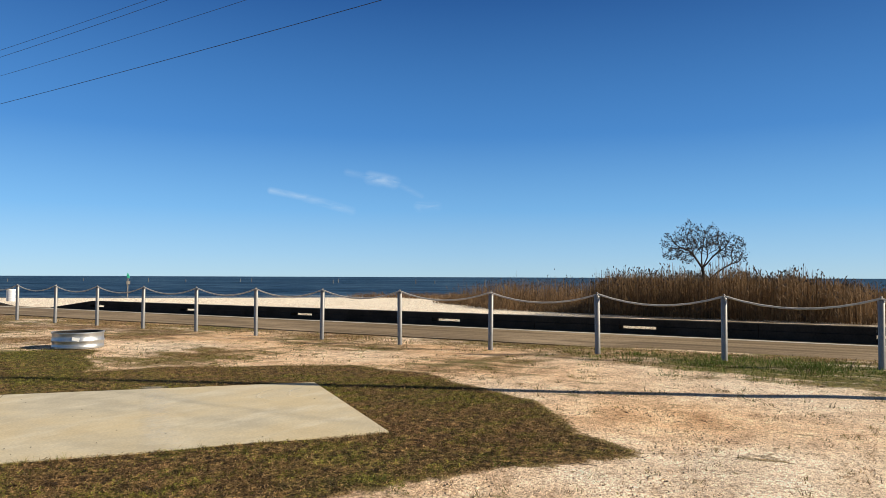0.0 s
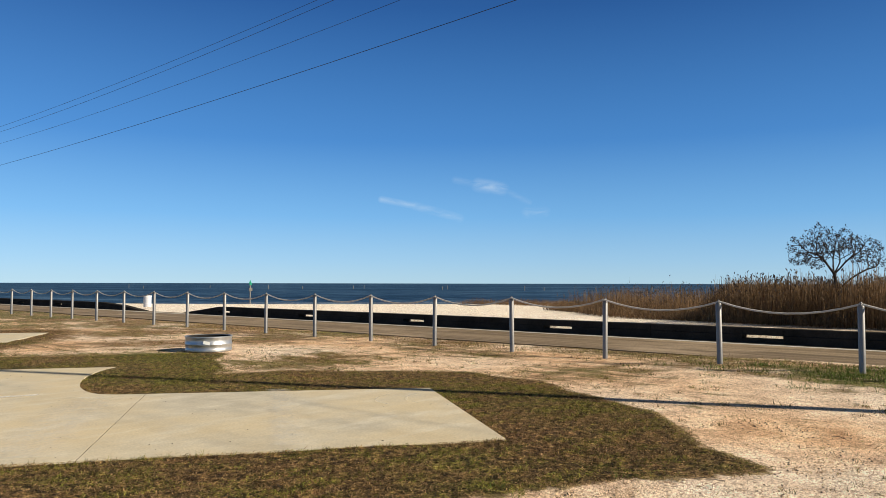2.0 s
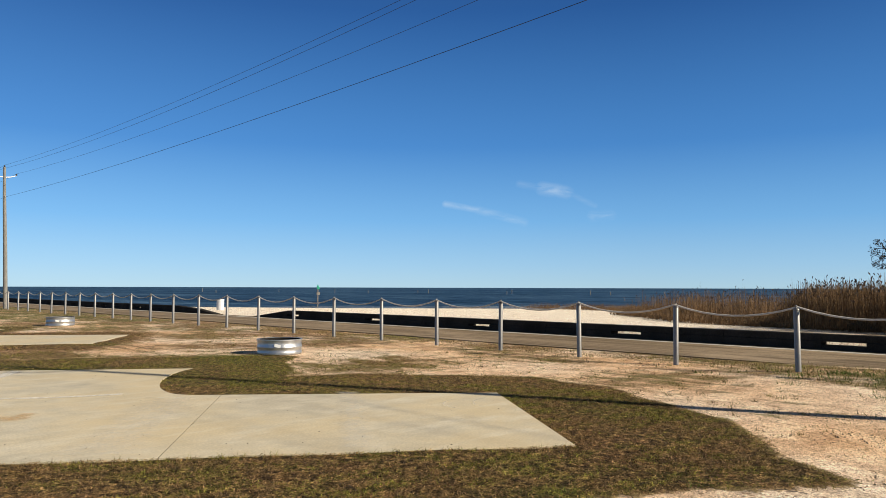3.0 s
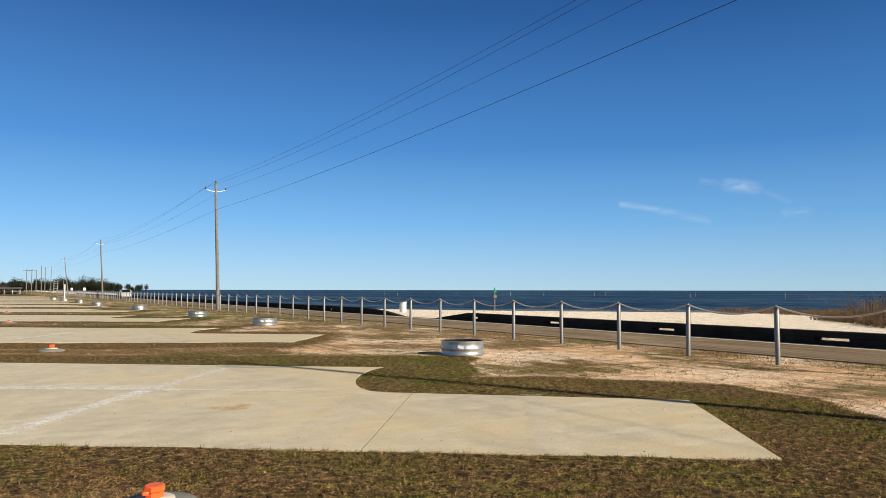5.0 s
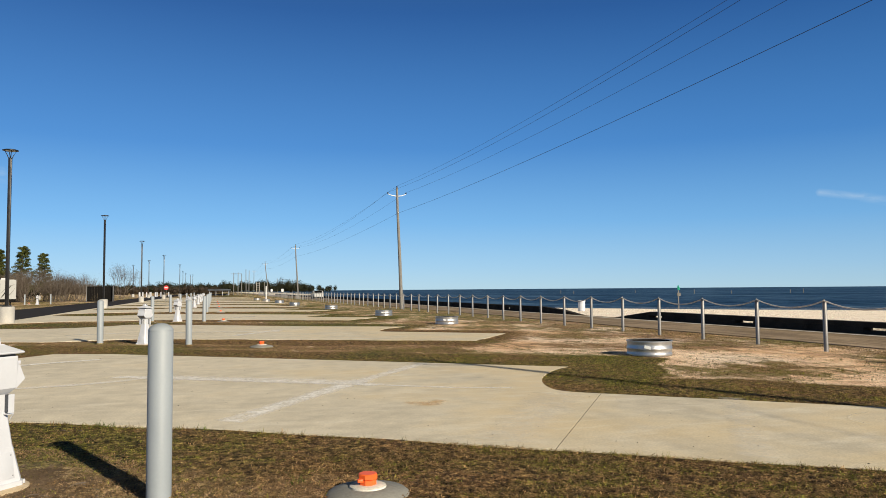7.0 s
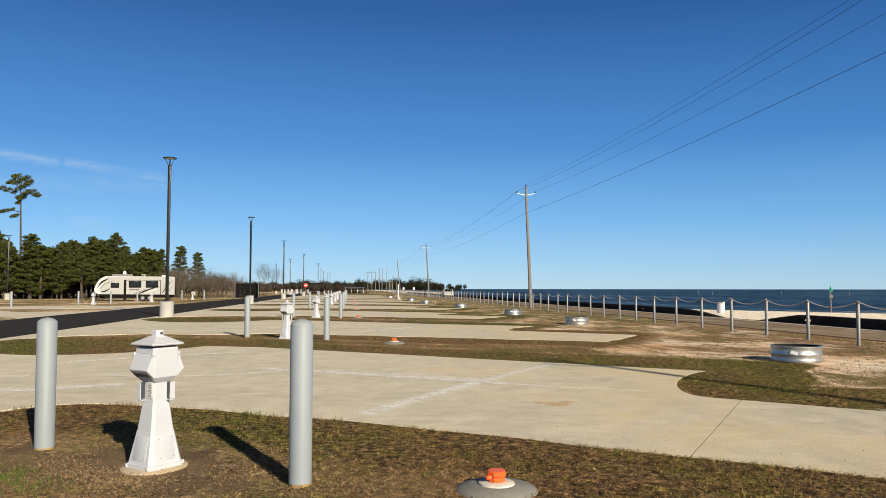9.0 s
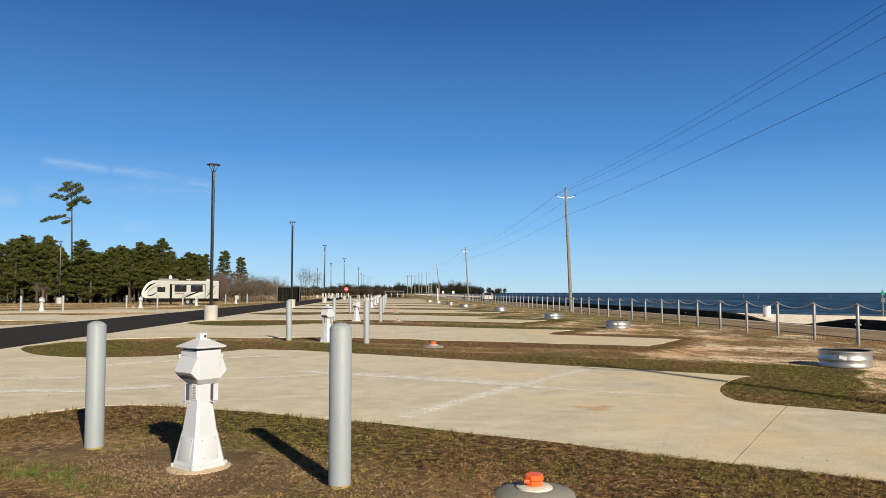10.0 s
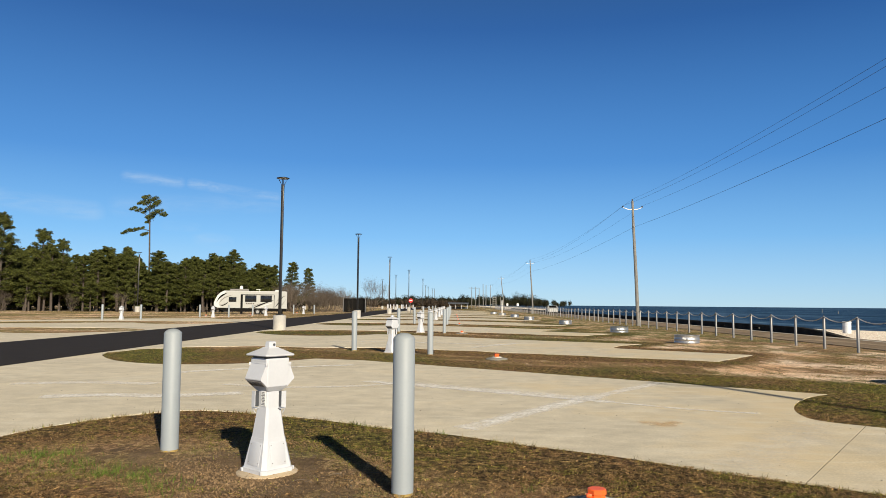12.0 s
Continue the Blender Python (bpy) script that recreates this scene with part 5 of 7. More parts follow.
def beach_tree(at):
    rnd = random.Random(23)
    t = thing("beach_tree", pose(*at, 0, 0, -78) @ Matrix.Scale(0.99, 4), "small half-bare tree with dark clustered leaves above reeds", "tree")
    targets = []
    while len(targets) < 1500:
        x, y, z = rnd.uniform(-1.2, 1.25), rnd.uniform(-1.0, 1.0), rnd.uniform(1.65, 2.95)
        top = 2.88 - 0.10 * abs(x + 0.35) - 0.42 * max(0, x - 0.15) ** 1.3 - 0.75 * max(0, -x - 0.55) ** 1.5 + 0.07 * math.sin(9 * x + 2 * y)
        low = 1.82 + 0.06 * math.sin(4 * x) + (0.30 if abs(x) < 0.35 else 0)
        r = math.hypot(x / 1.22, y / 1.0)
        top -= 0.55 * (y / 1.0) ** 2
        if r < 1 and low < z < top and rnd.random() < 0.35 + 0.65 * max(r, (z - low) / (top - low)):
            targets.append((x, y, z))
    stem = [(0.06, 0, -0.1), (0.03, 0, 0.35), (0.02, 0, 0.75), (0.0, 0, 1.12), (-0.05, 0, 1.35), (-0.08, 0, 1.58)]
    links = [-1, 0, 1, 2, 3, 4]
    # limbs: where each leaves the ones before it, and its way
    for root, way in ((3, [(0.14, 0.05, 1.26), (0.32, 0.08, 1.44), (0.52, 0.10, 1.58), (0.72, 0.10, 1.70), (0.92, 0.08, 1.76)]), (5, [(-0.20, -0.05, 1.76), (-0.32, -0.06, 1.96), (-0.48, -0.08, 2.12), (-0.68, -0.10, 2.18)]),
                      (5, [(-0.10, 0.06, 1.78), (-0.10, 0.10, 2.0), (-0.06, 0.12, 2.22)]), (5, [(0.06, -0.06, 1.72), (0.20, -0.12, 1.90), (0.36, -0.14, 2.05), (0.52, -0.16, 2.16)]), (5, [(-0.18, 0.25, 1.72), (-0.26, 0.48, 1.86)]), (5, [(0.0, -0.28, 1.74), (0.06, -0.52, 1.88)])):
        for k, p in enumerate(way):
            links.append(root if k == 0 else len(stem) - 1)
            stem.append(p)
    pts, par = colonize(stem, targets, 1.4, 0.07, 0.085, links)
    n = len(pts)
    kids = [0] * n
    rad = [0.0] * n
    for i in range(n - 1, -1, -1):
        rad[i] = max(rad[i], 0.0036 ** 2.35)
        if par[i] >= 0:
            rad[par[i]] += rad[i]
            kids[par[i]] += 1
    rad = [min(0.055, r ** (1 / 2.35)) for r in rad]
    bm, tips = BM(), []
    for i in range(1, n):
        a, b = Vector(pts[par[i]]), Vector(pts[i])
        tube(bm, [a, b], [min(rad[par[i]], rad[i] * 1.35), rad[i]], 8 if rad[i] > 0.03 else 4)
        if kids[i] == 0 and rnd.random() < 0.85:
            tips.append((b + (b - a) * 0.4, b - a))
    part("trunk", bm, M_BARK, t)
    leaf_cloud("crown", tips, M_SEED, t, rnd, 7, 0.030, 0.024, 1.5, 0.45)


beach_tree((22.7, 4.77, 0.1))


def needle_clumps(name, clumps, mat, parent, seed, per, size, droop=0.15):
    """Rounded sprays of needles, each facing out from the heart of its spray."""
    r = np.random.RandomState(seed)
    C = np.repeat(np.array([c for c, _ in clumps]), per, 0)
    R = np.repeat(np.array([q for _, q in clumps]), per)
    n = len(C)
    v = r.normal(0, 1, (n, 3))
    v[:, 2] = np.where(v[:, 2] < -0.5, -v[:, 2], v[:, 2])
    v /= np.linalg.norm(v, axis=1)[:, None]
    p = C + v * (R * r.uniform(0.45, 1.05, n))[:, None] * np.array((1, 1, 0.8))
    nrm = v + r.normal(0, 0.42, (n, 3))
    nrm /= np.linalg.norm(nrm, axis=1)[:, None]
    a = np.cross(nrm, r.normal(0, 1, (n, 3)))
    a /= np.linalg.norm(a, axis=1)[:, None]
    a = a + v * 0.45 - np.array((0, 0, droop))
    b = np.cross(nrm, a)
    s = (size * r.uniform(0.55, 1.25, n))[:, None]
    V = np.stack([p - a * s, p + b * s * 0.22, p + a * s, p - b * s * 0.22], 1).reshape(-1, 3)
    return from_arrays(name, V.tolist(), np.arange(4 * n).reshape(n, 4).tolist(), mat, parent)


def pine(at, h, seed, lean=0.0, bare=0.25, width=0.22):
    rnd = random.Random(seed)
    t = thing("pine_tree", pose(*at), "dark green pine with a bare lower trunk", "pine tree", "pine wood")
    bm, clumps = BM(), []
    tube(bm, [(0, 0, -0.2), (0.1, 0, h * 0.35), (0.05 + lean * 0.6, 0.05, h * 0.7), (lean, 0, h)], [h * 0.016, h * 0.013, h * 0.008, 0.02], 8)
    n = int(22 + 1.8 * h)
    for i in range(n):
        f = bare + (0.97 - bare) * ((i + rnd.random()) / n) ** 0.9
        a = i * 2.4 + rnd.uniform(-0.6, 0.6)
        g = (f - bare) / (1 - bare)
        L = h * width * min(1.0, 0.62 + 1.9 * g, 1.18 - 1.02 * g + 0.10 * g * g) * rnd.uniform(0.62, 1.10)
        p = Vector((lean * f, 0, h * f))
        d = Vector((math.cos(a), math.sin(a), rnd.uniform(0.10, 0.55) + 0.35 * g))
        tube(bm, [p, p + d * L * 0.5 + Vector((0, 0, -0.04 * L)), p + d * L], [h * 0.004, h * 0.003, 0.012], 3)
        side = Vector((-d.y, d.x, 0.05))
        for k in (0.5, 0.78, 1.0):
            if rnd.random() < 0.92:
                c = p + d * L * k + side * rnd.uniform(-0.34, 0.34) * L * k + Vector((0, 0, rnd.uniform(-0.05, 0.15)))
                clumps.append((tuple(c), (0.30 + 0.030 * h) * rnd.uniform(0.65, 1.1) * (1 - 0.42 * g)))
    for k in range(5):
        clumps.append(((lean + rnd.uniform(-0.12, 0.12), rnd.uniform(-0.12, 0.12), h * (0.90 + 0.03 * k)), 0.36 - 0.05 * k))
    part("trunk", bm, M_PBARK, t)
    needle_clumps("crown", clumps, M_NEEDLE, t, seed, 120, 0.125)
    return t


kinds = [pine((-47, 104, 0), 9.0, 1, 0, 0.20, 0.19), pine((-55, 101, 0), 9.8, 2, 0.3, 0.18, 0.20), pine((-40, 112, 0), 8.2, 3, -0.2, 0.10, 0.19), pine((-62, 100, 0), 10.2, 4, 0.2, 0.26, 0.19), pine((-51, 108, 0), 9.2, 6, -0.3, 0.30, 0.19), pine((-44, 100, 0), 7.2, 7, 0.1, 0.06, 0.22)]
rnd = random.Random(77)
for i in range(200):
    u = rnd.random()
    x = -80 + 51 * u
    y = 98 + 14 * max(0, u - 0.55) + rnd.random() ** 1.4 * 34
    s = rnd.uniform(0.68, 1.04) * (1.0 - 0.18 * u)
    o = copy_thing(kinds[i % 6], pose(x, y, 0, 0, 0, rnd.uniform(0, 360)))
    o.scale = (s * rnd.uniform(1.2, 1.6), s * rnd.uniform(1.2, 1.6), s)
for x, y, s in ((-31.5, 128, 0.95), (-28.2, 126, 1.0), (-25.8, 130, 0.9)):
    o = copy_thing(kinds[2], pose(x, y, 0, 0, 0, 70 * x))
    o.scale = (s * 1.2, s * 1.2, s)


for x, y, s in ((-61.2, 97, 1.32), (-56.7, 99, 1.12)):
    o = copy_thing(kinds[1], pose(x, y, 0, 0, 0, 70 * x))
    o.scale = (s * 1.1, s * 1.1, s)


def tall_pine(at):
    t = thing("tall_pine", pose(*at) @ Matrix.Scale(1.165, 4), "tall lone pine with a flat top over bare trunk", "pine tree")
    bm, clumps = BM(), []
    stem = [(0, 0, -0.2), (0.15, 0, 6), (0.0, 0, 11), (-0.05, 0, 13.0), (-0.1, 0, 14.2), (-0.35, 0, 15.3)]
    tube(bm, stem, [0.15, 0.125, 0.10, 0.085, 0.06, 0.03], 9)
    # boughs from the stem: root height, sprays (across, height, size)
    for z0, sprays in ((11.25, ((-1.0, 11.55, 0.25), (-1.75, 11.35, 0.34), (-2.3, 11.20, 0.40), (-3.0, 11.15, 0.42), (-3.55, 10.85, 0.36))), (11.0, ((-0.55, 10.8, 0.25), (-0.95, 10.65, 0.38))),
                       (12.9, ((-0.9, 13.75, 0.30), (-1.6, 14.0, 0.42), (-2.4, 14.2, 0.46))), (12.2, ((-0.35, 12.4, 0.30), (0.1, 12.9, 0.46), (-0.3, 13.1, 0.36))), (13.0, ((0.3, 13.3, 0.42), (0.7, 13.7, 0.55), (1.3, 13.75, 0.5), (1.85, 13.45, 0.42), (2.2, 13.3, 0.28))),
                       (14.0, ((-0.1, 14.2, 0.60), (0.6, 14.6, 0.65), (1.0, 14.9, 0.5))), (14.2, ((-0.6, 14.9, 0.5), (-1.1, 15.1, 0.48), (-1.5, 14.95, 0.3))), (14.6, ((0.0, 15.3, 0.62), (-0.6, 15.75, 0.5), (0.4, 15.55, 0.55), (-1.0, 15.9, 0.3), (0.9, 15.2, 0.4)))):
        side = 0.35 * math.sin(7 * z0 + sprays[-1][0])
        pts = [Vector((-0.05, 0, z0))] + [Vector((x, side * (k + 1) / len(sprays), z - 0.1)) for k, (x, z, q) in enumerate(sprays)]
        tube(bm, pts, [0.065] + [0.045 - 0.02 * k / len(sprays) for k in range(len(sprays))], 5)
        for k, (x, z, q) in enumerate(sprays):
            y = side * (k + 1) / len(sprays)
            clumps += [((x, y, z), q), ((x + 0.3 * q, y + 0.6 * q, z + 0.45 * q), 0.8 * q), ((x - 0.35 * q, y - 0.6 * q, z - 0.25 * q), 0.7 * q)]
    part("trunk", bm, M_PBARK, t)
    needle_clumps("crown", clumps, M_NEEDLE, t, 5, 130, 0.12, 0.0)


tall_pine((-49.0, 116, -0.3))


# ---- turf blades, tufts and litter ----
def in_pads(X, Y):
    d = np.full(X.shape, -1e9)
    for k in range(3):
        d = np.maximum(d, poly_dist(X, Y, pad_outline(k)))
    return d


def blades(name, label, mat, X, Y, rnd, h0, h1, w0, w1, flat, seed):
    n = len(X)
    if n == 0:
        return None
    grow_w = np.clip(np.hypot(X, Y) / 7.0, 1, 1.8)
    a, b = rnd.uniform(0, 6.283, n), rnd.uniform(0, 6.283, n)
    h = rnd.uniform(h0, h1, n) * np.clip(0.95 + 0.45 * wave(X, Y, 0.17, 50), 0.45, 1.6)
    w = rnd.uniform(w0, w1, n) * grow_w
    out = h * rnd.uniform(0.2, flat, n)
    up = np.sqrt(np.maximum(h * h - np.minimum(out, h * 0.97) ** 2, (0.12 * h) ** 2))
    z = ground_z(X, Y) - 0.016
    V = np.zeros((n, 3, 3))
    V[:, 0] = np.stack([X - w * np.cos(a), Y - w * np.sin(a), z], 1)
    V[:, 1] = np.stack([X + w * np.cos(a), Y + w * np.sin(a), z], 1)
    V[:, 2] = np.stack([X + out * np.cos(b), Y + out * np.sin(b), z + up], 1)
    F = np.arange(3 * n).reshape(n, 3)
    ob = from_arrays(name, V.reshape(-1, 3).tolist(), F.tolist(), mat)
    return tagged(ob, label, "grass", kind="stuff")


def chips(name, label, mat, X, Y, rnd, s0, s1, high):
    """Short bits of matted dead grass, lying every way."""
    n = len(X)
    s = rnd.uniform(s0, s1, n)
    a = rnd.uniform(0, 6.283, n)
    z = ground_z(X, Y) - 0.012 + rnd.uniform(0, 0.012, n)
    w = s * rnd.uniform(0.16, 0.38, n)
    tilt = rnd.uniform(0.0, high, n) * s
    V = np.zeros((n, 3, 3))
    V[:, 0] = np.stack([X - s * np.cos(a), Y - s * np.sin(a), z], 1)
    V[:, 1] = np.stack([X + s * np.cos(a), Y + s * np.sin(a), z + tilt], 1)
    V[:, 2] = np.stack([X - w * np.sin(a), Y + w * np.cos(a), z + rnd.uniform(-0.2, 0.9, n) * w + tilt * 0.5], 1)
    ob = from_arrays(name, V.reshape(-1, 3).tolist(), np.arange(3 * n).reshape(n, 3).tolist(), mat)
    return tagged(ob, label, "grass", kind="stuff")


def scatter_turf():
    rnd = np.random.RandomState(31)
    # denser near the eye
    parts = []
    for x0, x1, y0, y1, per in ((-5.5, 9, 1.0, 6.5, 8000), (-5.5, 10.0, 6.5, 11.0, 4200), (-10, 10.5, 11, 15, 2500), (-10, 11, 15, 24, 1250), (9, 14.2, -1, 11, 1500), (10, 14.2, 11, 24, 500), (-10, 13, 24, 50, 220)):
        n = int((x1 - x0) * (y1 - y0) * per)
        parts.append(np.stack([rnd.uniform(x0, x1, n), rnd.uniform(y0, y1, n)], 1))
    P = np.concatenate(parts)
    X, Y = P[:, 0], P[:, 1]
    # nothing nearer than the picture's foot reaches
    keep = (np.hypot(X, Y) > 2.4) & (in_pads(X, Y) < -0.01) & (X < 14.35 + 0.15 * wave(X, Y, 1.2, 43)) & ~((X < LANE_R) & (X > LANE_L))
    X, Y = X[keep], Y[keep]
    t, g, p, dk = cover(X, Y)
    ok = rnd.uniform(0, 1, len(X)) < np.clip((t - 0.40) * 2.2 + 0.55 * wave(X, Y, 0.24, 40) * (t > 0.35), 0, 1)
    ok |= (rnd.uniform(0, 1, len(X)) < np.where(dk > 0.3, 0.10, 0.015))
    X, Y, g = X[ok], Y[ok], g[ok]
    gr = rnd.uniform(0, 1, len(X)) < np.clip(g * 1.0 - 0.22 * np.clip((8.5 - Y) / 2, 0, 1) * np.clip((3.5 - X) / 2, 0, 1) + 0.50 * wave(X, Y, 0.5, 41) + 0.36 * wave(X, Y, 1.6, 42) - 0.03, 0.04, 0.85)
    hi = rnd.uniform(0, 1, len(X)) < 0.30
    short = rnd.uniform(0, 1, len(X)) < 0.6
    blades("green_grass", "short green winter grass blades", M_BLADE, X[gr & ~short], Y[gr & ~short], rnd, 0.014, 0.034, 0.0020, 0.0048, 1.8, 1)
    chips("green_bits", "matted short green grass bits", M_BLADE, X[gr & short], Y[gr & short], rnd, 0.008, 0.018, 1.2)
    s = ~gr & hi
    blades("straw_grass", "dead straw-brown grass blades", M_STRAW, X[s], Y[s], rnd, 0.012, 0.032, 0.0018, 0.0046, 1.9, 2)
    s = ~gr & ~hi
    chips("dead_grass", "matted dead straw-brown grass bits", M_STRAW, X[s], Y[s], rnd, 0.008, 0.020, 1.1)
    # taller tufts along the pads' rims and on the bare sand
    tx, ty = [], []
    rim = smooth_line(NEAR_1)[8:] + [(-0.64, 8.33), (0.6, 7.55), (1.84, 6.68), (5.65, 3.9)]
    seg = np.array([math.dist(p, q) for p, q in zip(rim, rim[1:])])
    for i in rnd.choice(len(seg), 6500, p=seg / seg.sum()):
        f = rnd.uniform()
        x = rim[i][0] * (1 - f) + rim[i + 1][0] * f
        y = rim[i][1] * (1 - f) + rim[i + 1][1] * f
        f = abs(rnd.normal(0, 0.05))
        if wave(np.array(x), np.array(y), 0.5, 47) < rnd.uniform(-0.9, 0.7):
            continue
        tx.append(x - 0.5 * f + rnd.normal(0, 0.01))
        ty.append(y - 0.005 - f + rnd.normal(0, 0.006))
    for _ in range(900):
        cx, cy = rnd.uniform(4, 13.9), -1 + 20 * rnd.uniform() ** 1.4
        r = rnd.uniform(0.02, 0.07)
        if rnd.uniform() < 0.75 and 0 < cy < 3 and cx < 11:
            r *= 0.8
        for _ in range(rnd.randint(8, 30)):
            tx.append(cx + rnd.normal(0, r))
            ty.append(cy + rnd.normal(0, r))
    gx, gy = [], []
    for _ in range(46):
        f = rnd.uniform()
        cx, cy = -4.1 + 2.0 * f + rnd.normal(0, 0.14), 7.0 - 1.5 * f + rnd.normal(0, 0.16)
        for _ in range(rnd.randint(14, 60)):
            gx.append(cx + rnd.normal(0, 0.07))
            gy.append(cy + rnd.normal(0, 0.07))
    for cx, cy in ((-1.2, 8.55), (-1.05, 8.5), (-0.1, 7.95), (5.15, 2.55), (4.4, 3.1), (-2.45, 6.1), (0.55, 5.6)) + tuple((12.3 + rnd.normal(0, 0.6), 1.3 + rnd.normal(0, 1.7)) for _ in range(330)):
        for _ in range(26):
            gx.append(cx + rnd.normal(0, 0.05 if cx < 9 else 0.08))
            gy.append(cy + rnd.normal(0, 0.03 if cx < 9 else 0.12))
    blades("grass_clump", "lush green grass clumps beside bare soil", M_LUSH, np.array(gx), np.array(gy), rnd, 0.03, 0.08, 0.002, 0.004, 0.9, 6)
    for _ in range(1500):
        cx, cy = 13.5 + rnd.normal(0, 0.45), -1.5 + 24 * rnd.uniform() ** 1.3
        if cx < 14.5:
            for _ in range(12):
                tx.append(cx + rnd.normal(0, 0.09))
                ty.append(cy + rnd.normal(0, 0.16))
    X, Y = np.array(tx), np.array(ty)
    k = in_pads(X, Y) < 0.01
    X, Y = X[k], Y[k]
    half = rnd.uniform(0, 1, len(X)) < np.where(X > 12.7, 0.22, 0.42)
    blades("grass_tuft", "loose taller grass tufts on sand", M_BLADE, X[half], Y[half], rnd, 0.02, 0.062, 0.0015, 0.0035, 1.0, 3)
    blades("dry_tuft", "loose dry tufts on sand", M_STRAW, X[~half], Y[~half], rnd, 0.02, 0.060, 0.0015, 0.0035, 1.3, 4)
    # dark litter and small stones on the sand
    n = 9000
    X, Y = rnd.uniform(2, 14, n), rnd.uniform(0.5, 13, n)
    t, g, p, dk = cover(X, Y)
    k = (t < 0.45) & (in_pads(X, Y) < -0.05) & (np.hypot(X, Y) > 2.2)
    V, F = [], []
    for x, y in zip(X[k], Y[k]):
        s = rnd.uniform(0.004, 0.012)
        i = len(V)
        V += [(x + s * math.cos(q) * rnd.uniform(0.6, 1.3), y + s * math.sin(q) * rnd.uniform(0.6, 1.3), -0.018) for q in (0, 1.6, 3.1, 4.7)] + [(x, y, s * 0.35 - 0.010)]
        F += [(i, i + 1, i + 4), (i + 1, i + 2, i + 4), (i + 2, i + 3, i + 4), (i + 3, i, i + 4)]
    tagged(from_arrays("litter", V, F, M_DRYBUSH), "small stones and dark plant litter on sand", "litter", kind="stuff")
    def crumbs(name, label, mat, X, Y, s, low, flat):
        n = len(X)
        z = ground_z(X, Y) - low
        V = np.zeros((n, 5, 3))
        for q in range(4):
            a = q * 1.5708 + rnd.uniform(-0.5, 0.5, n)
            r = s * rnd.uniform(0.7, 1.4, n)
            V[:, q] = np.stack([X + r * np.cos(a), Y + r * np.sin(a), z], 1)
        V[:, 4] = np.stack([X + rnd.normal(0, 0.2, n) * s, Y + rnd.normal(0, 0.2, n) * s, z + low - 0.012 + s * rnd.uniform(flat * 0.4, flat, n)], 1)
        b = 5 * np.arange(n)[:, None]
        F = np.concatenate([b + np.array(f) for f in ((0, 1, 4), (1, 2, 4), (2, 3, 4), (3, 0, 4))])
        tagged(from_arrays(name, V.reshape(-1, 3).tolist(), F.tolist(), mat), label, "soil", kind="stuff")

    X, Y = rnd.uniform(-4.5, 2.0, 40000), rnd.uniform(4.6, 7.8, 40000)
    k = (cover(X, Y)[3] > 0.25) & (in_pads(X, Y) < -0.05)
    crumbs("soil_crumbs", "crumbs of bare brown soil", M_SOILC, X[k], Y[k], rnd.uniform(0.2, 1, k.sum()) ** 2 * 0.016, 0.022, 0.5)
    X = 18.5 + 26 * rnd.uniform(0, 1, 16000)
    Y = rnd.uniform(3, 46, 16000)
    k = X < shore_x(Y) - 3
    crumbs("beach_lumps", "trodden lumps and dimples of white beach sand", M_BEACH, X[k], Y[k], rnd.uniform(0.2, 1, k.sum()) ** 1.6 * 0.12 * np.clip((X[k] - 16.5) / 10, 0.3, 1), 0.03, 0.24)
    # leaf bits and grit lying on the concrete
    X, Y = rnd.uniform(-9, 7.5, 420), rnd.uniform(4.5, 19, 420)
    k = in_pads(X, Y) > 0.05
    V, F = [], []
    for x, y in zip(X[k], Y[k]):
        s, a, i = rnd.uniform(0.004, 0.013), rnd.uniform(0, 6.28), len(V)
        V += [(x + s * math.cos(a + q) * w, y + s * math.sin(a + q) * w, 0.004) for q, w in ((0, 1), (1.4, 0.5), (3.1, 0.9), (4.6, 0.45))] + [(x, y, 0.006 + 0.3 * s)]
        F += [(i, i + 1, i + 4), (i + 1, i + 2, i + 4), (i + 2, i + 3, i + 4), (i + 3, i, i + 4)]
    tagged(from_arrays("pad_litter", V, F, M_SEED), "small dark leaf bits and grit on concrete", "litter", kind="stuff")
    # crumbs of damp sand
    n = 110000
    X, Y = rnd.uniform(1.5, 14.0, n), 0.2 + 12.0 * rnd.uniform(0, 1, n) ** 1.6
    t, g, p, dk = cover(X, Y)
    k = (t < 0.5) & (in_pads(X, Y) < -0.05) & (np.hypot(X, Y) > 2.2) & (rnd.uniform(0, 1, n) < np.clip(0.45 + 0.5 * wave(X, Y, 1.4, 44), 0.05, 1))
    X, Y = X[k], Y[k]
    n = len(X)
    s = rnd.uniform(0.25, 1.0, n) ** 2 * 0.013
    z = ground_z(X, Y) - 0.022
    V = np.zeros((n, 5, 3))
    for q in range(4):
        a = q * 1.5708 + rnd.uniform(-0.5, 0.5, n)
        r = s * rnd.uniform(0.7, 1.4, n)
        V[:, q] = np.stack([X + r * np.cos(a), Y + r * np.sin(a), z], 1)
    V[:, 4] = np.stack([X + rnd.normal(0, 0.2, n) * s, Y + rnd.normal(0, 0.2, n) * s, z + 0.010 + s * rnd.uniform(0.15, 0.45, n)], 1)
    b = 5 * np.arange(n)[:, None]
    F = np.concatenate([b + np.array(f) for f in ((0, 1, 4), (1, 2, 4), (2, 3, 4), (3, 0, 4))])
    tagged(from_arrays("sand_crumbs", V.reshape(-1, 3).tolist(), F.tolist(), M_SAND), "small crumbs and dimples of pale sand", "sand", kind="stuff")


scatter_turf()


